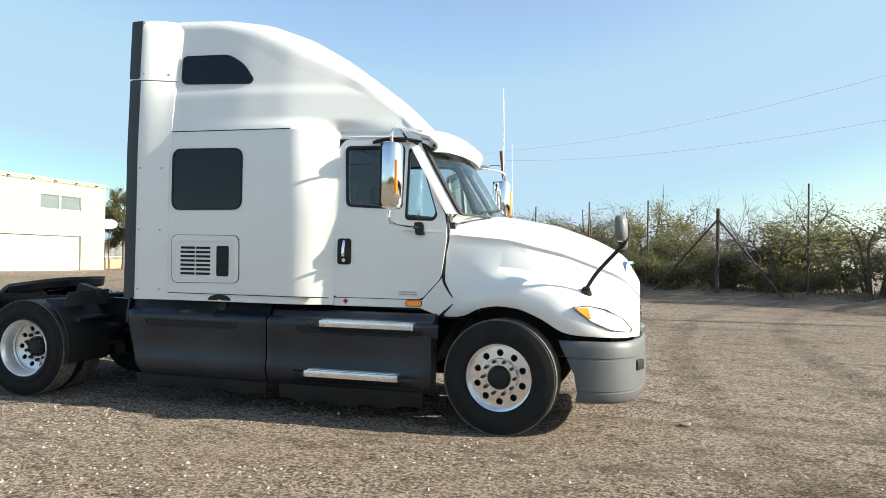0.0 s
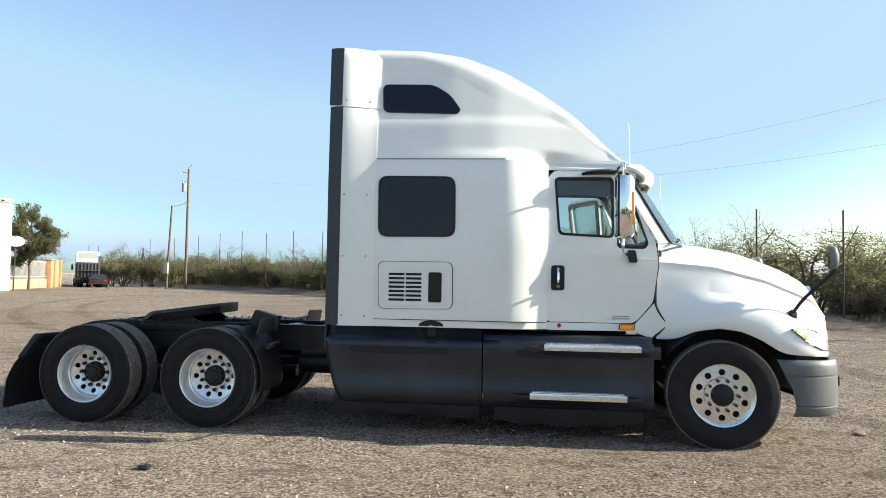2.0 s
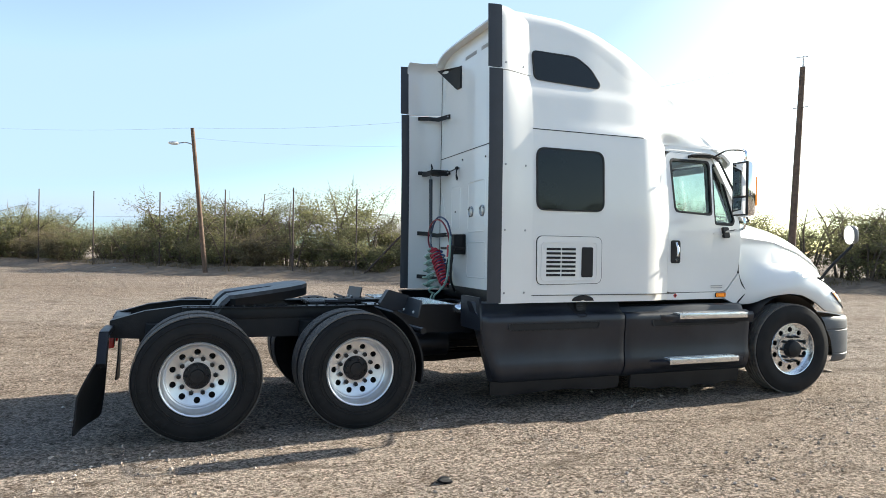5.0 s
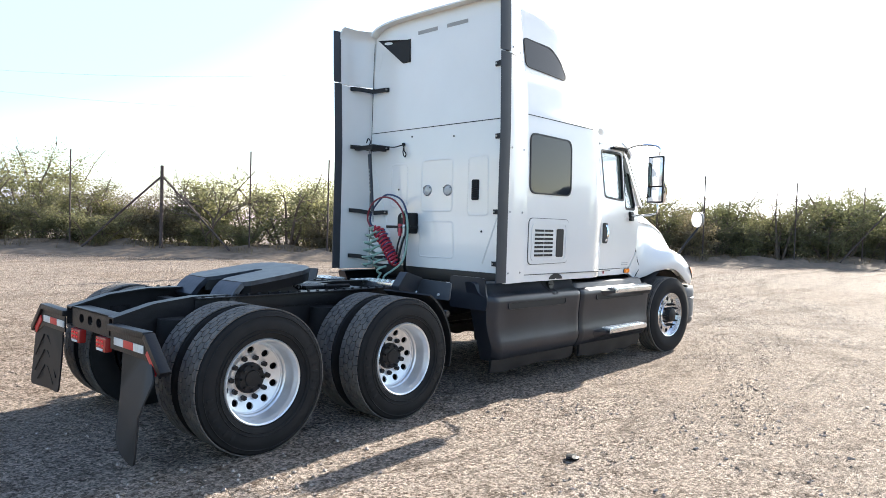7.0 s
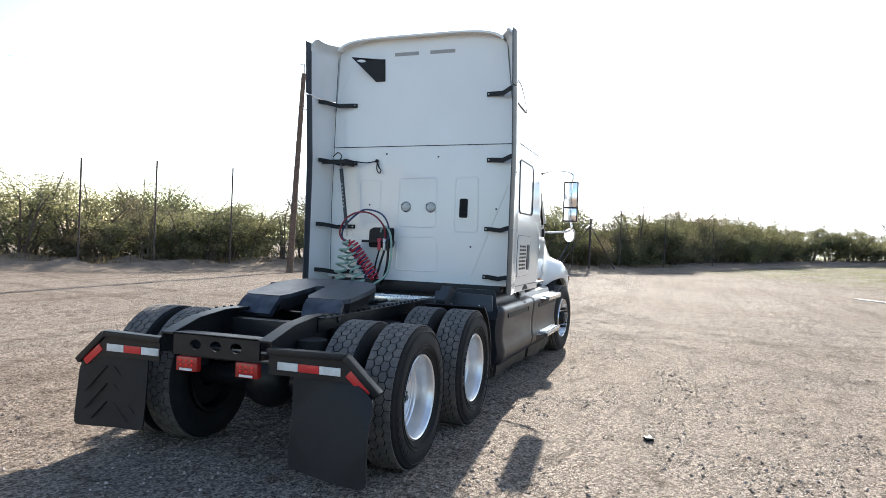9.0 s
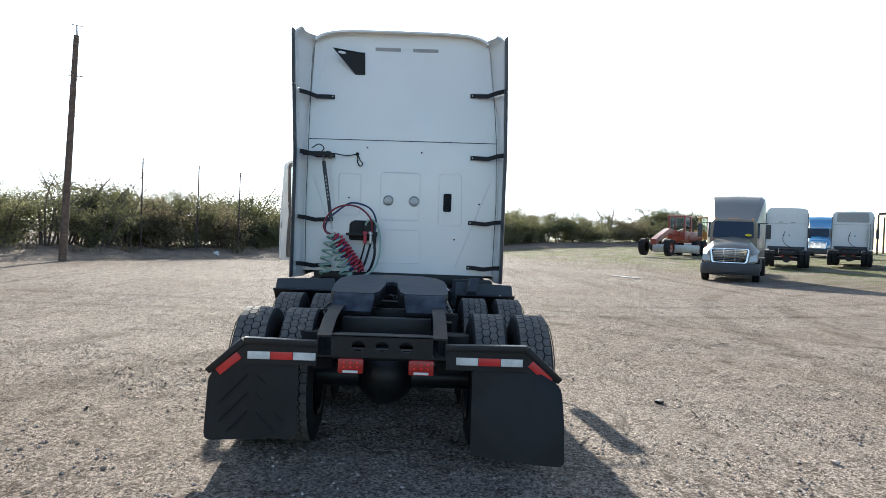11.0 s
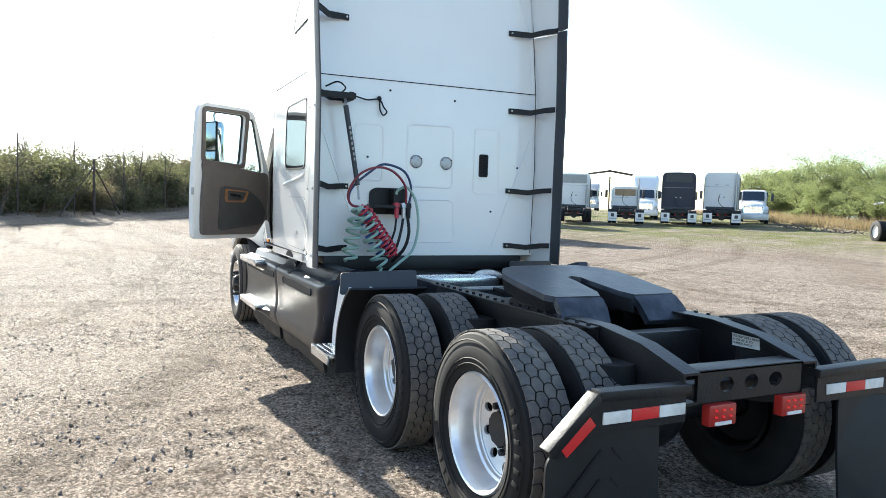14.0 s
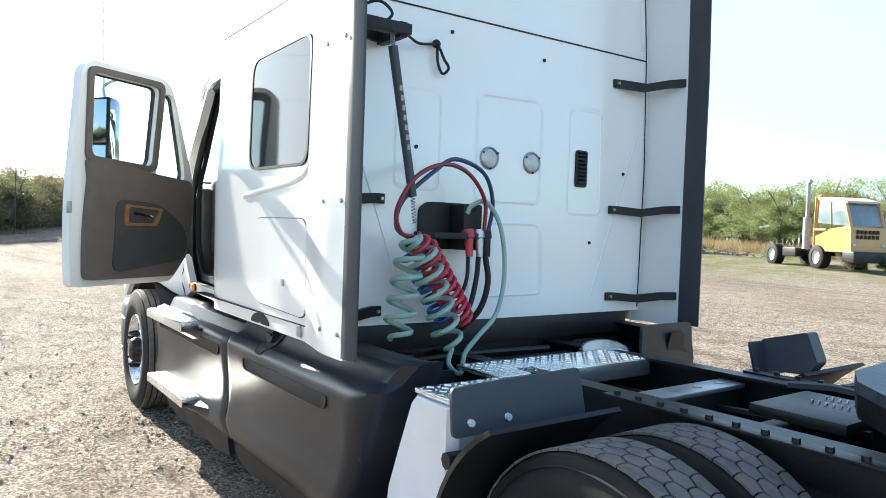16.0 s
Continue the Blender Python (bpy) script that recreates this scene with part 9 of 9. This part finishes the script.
    for sx in (-2.1, -0.8):
        for sy in (-0.65, 0.65):
            box(bm, sx - 0.07, sx + 0.07, sy - 0.07, sy + 0.07, 1.4, 3.1)
    box(bm, -2.25, -0.65, -0.8, 0.8, 3.05, 3.18, 0.04)
    part("cab_frame", bm, M_P_YELLOW, root)
    bm = bmesh.new()
    box(bm, -2.05, -0.85, -0.6, 0.6, 1.9, 3.05)
    g = part("cab_glass", bm, M_GLASS, root)
    g.visible_shadow = False
    bm = bmesh.new()
    box(bm, 2.4, 3.2, -1.2, 1.2, 0.2, 1.1, 0.1)
    tube(bm, [(0.8, -0.5, 1.5), (1.8, -0.5, 1.3), (2.6, -0.5, 0.7)], 0.1, 8)
    tube(bm, [(0.8, 0.5, 1.5), (1.8, 0.5, 1.3), (2.6, 0.5, 0.7)], 0.1, 8)
    part("bucket", bm, M_RUST, root)
    add_wheels(root, [(1.2, -1.0), (1.2, 1.0), (-1.7, -1.0), (-1.7, 1.0)], 0.75, 0.5, M_P_ORANGE)
    # far away by the gate: white truck and a dark car
    parked_tractor(-51.5, 66.8, 128, M_P_WHITE, "white sleeper truck with a dark rear rack parked beyond the gate", roof=3.9, flaps=False, visor_dark=True, rack=True)
    car = thing("car", "small near-black car with red tail lights beyond the gate", "car", m=pose(-47.2, 62.4, 0, 0, 0, 128))
    bm = bmesh.new()
    loft(bm, [[(px, -hw, 0.35), (px, -hw, z1 - 0.1), (px, -hw * 0.8, z1), (px, hw * 0.8, z1), (px, hw, z1 - 0.1), (px, hw, 0.35)] for px, hw, z1 in ((-2.1, 0.75, 0.8), (-1.9, 0.88, 0.95), (-1.2, 0.9, 1.0), (-0.7, 0.85, 1.4), (0.4, 0.85, 1.42), (1.1, 0.9, 0.95), (1.9, 0.88, 0.85), (2.1, 0.75, 0.6))], closed=True, cap0=True, cap1=True)
    part("body", bm, paint("black_cherry_paint", (0.02, 0.006, 0.008)), car, sharp=30)
    bm = bmesh.new()
    panel(bm, [(-0.62, 0.98), (0.62, 0.98), (0.58, 1.34), (-0.58, 1.34)], lambda u, v, d: Vector((-1.22 + 1.2 * (v - 0.98) - 0.03 + d, u, v)), 0.03)
    part("rear_window", bm, M_SCREEN, car)
    for sgn in (-1, 1):
        bm = bmesh.new()
        box(bm, -2.12, -1.95, sgn * 0.45, sgn * 0.8, 0.68, 0.82, 0.02)
        part("tail_light", bm, M_RED, car)
    add_wheels(car, [(1.3, -0.8), (1.3, 0.8), (-1.3, -0.8), (-1.3, 0.8)], 0.32, 0.2)


build_machines()


# ---- loose stones and litter on the yard ----
def build_stones():
    # pebbles: small eight-sided lumps, thickest round the truck
    rng = np.random.default_rng(77)
    n = 150000
    r, a = 13.5 * rng.random(n) ** 0.55, rng.random(n) * 2 * math.pi
    x, y = -3.6 + r * np.cos(a), -1.6 + r * np.sin(a)
    # they lie in drifts, with swept ground between
    drift = np.array([noise.noise((u * 0.8, v * 0.8, 21)) + 0.6 * noise.noise((u * 2.6, v * 2.6, 5)) for u, v in zip(x.tolist(), y.tolist())])
    keep = drift + rng.normal(0, 0.25, n) > 0.12
    x, y = x[keep], y[keep]
    n = len(x)
    size = 0.004 + 0.015 * rng.random(n) ** 3.5
    lump = np.array([(1, 0, 0), (-1, 0, 0), (0, 1, 0), (0, -1, 0), (0, 0, 0.75), (0, 0, -0.75)])
    turn = rng.random(n) * 2 * math.pi
    c, s = np.cos(turn)[:, None], np.sin(turn)[:, None]
    v = lump[None] * size[:, None, None] * rng.uniform(0.6, 1.25, (n, 6, 1))
    v = np.stack([v[..., 0] * c - v[..., 1] * s, v[..., 0] * s + v[..., 1] * c + v[..., 2] * rng.uniform(-0.7, 0.7, (n, 1)), v[..., 2]], -1)
    v[..., 0] += x[:, None]
    v[..., 1] += y[:, None]
    lift = np.array([clods(a, b) + noise.noise((a * 0.5, b * 0.5, 3)) * 0.012 for a, b in zip(x.tolist(), y.tolist())])
    v[..., 2] += (size * 0.3 + lift)[:, None]
    f = np.array([(0, 2, 4), (2, 1, 4), (1, 3, 4), (3, 0, 4), (2, 0, 5), (1, 2, 5), (3, 1, 5), (0, 3, 5)])
    faces = (f[None] + 6 * np.arange(n)[:, None, None]).reshape(-1, 3)
    me = bpy.data.meshes.new("loose_gravel")
    me.from_pydata(v.reshape(-1, 3).tolist(), [], faces.tolist())
    me.materials.append(M_STONE)
    tagged(new("loose_gravel", me), "loose brown and pale pebbles scattered over the yard", "gravel", kind="stuff")
    for x, y, s in ((-4.81, -2.69, 0.055), (1.61, -0.25, 0.06), (-6.6, -3.4, 0.04)):
        bm = bmesh.new()
        g = bmesh.ops.create_icosphere(bm, subdivisions=2, radius=s)
        for v in bm.verts:
            v.co = v.co * (0.8 + 0.5 * noise.noise(v.co * 25)) * Vector((1.2, 0.9, 0.5))
        tagged(part("stone", bm, M_BLACK if x < -4 and x > -5 else M_STONE, m=pose(x, y, s * 0.3)), "single fist-sized stone lying on the gravel", "stone")


build_stones()


# ---- litter and growth at the yard's edges ----
def build_litter():
    rnd = random.Random(5)
    M_LITTER = mat("dirty_white_plastic", (0.66, 0.65, 0.62), 0.7, var=0.12, scale=6)
    def scrap(x, y, z, s, label):
        bm = bmesh.new()
        bmesh.ops.create_grid(bm, x_segments=7, y_segments=7, size=s)
        off = Vector((rnd.uniform(0, 50), rnd.uniform(0, 50), 0))
        for v in bm.verts:
            q = v.co / s * 1.7 + off
            v.co.z = abs(noise.noise(q)) * s * 1.3
            v.co.x *= 0.8 + 0.3 * noise.noise(q + Vector((9, 0, 0)))
        bmesh.ops.solidify(bm, geom=bm.faces[:], thickness=0.006)
        tagged(part("plastic_scrap", bm, M_LITTER, m=pose(x, y, z, rnd.uniform(-20, 40), rnd.uniform(-20, 20), rnd.uniform(0, 360))), label, "litter", "plastic litter")
    for k in range(16):
        p, d = along(FENCE, 60 + k * 8 + rnd.uniform(0, 6))
        o = rnd.uniform(-1.2, 0.2)
        x, y = p.x - d.y * o, p.y + d.x * o
        scrap(x, y, rise(x, y) + 0.06, rnd.uniform(0.12, 0.28), "crumpled dirty white plastic on the bank")
    scrap(19.4, -43.0, 2.5, 0.28, "white plastic bag caught in the trees")
    # board lying flat on the gravel
    bm = bmesh.new()
    box(bm, -0.85, 0.85, -0.12, 0.12, 0, 0.03, 0.005)
    tagged(part("board", bm, M_LITTER, m=pose(19.6, -9.7, 0.01, 0, 0, 25)), "pale flat board lying on the gravel", "board")
    # dead branches in front of the trees
    for k in range(5):
        bm = bmesh.new()
        for b in range(14):
            a, l = rnd.uniform(0, 6.28), rnd.uniform(0.4, 1.5)
            o = Vector((rnd.gauss(0, 0.5), rnd.gauss(0, 0.35), 0.05))
            e = o + Vector((math.cos(a) * l, math.sin(a) * l, rnd.uniform(0.05, 0.5)))
            tube(bm, [o, o.lerp(e, 0.5) + Vector((0, 0, 0.08)), e], 0.025, 5, 0.008)
        x, y = 16.2 + k * 1.9, -38.2 - 0.5 * k + rnd.uniform(-0.4, 0.4)
        tagged(part("branch_pile", bm, M_BARK, m=pose(x, y, rise(x, y))), "heap of dead brown branches on the grass", "branches", "heaps of dead branches")
    place_bush(Vector((8.7, -31.6)), 2, 0.42)
    place_bush(Vector((7.6, -32.4)), 0, 0.36)


build_litter()
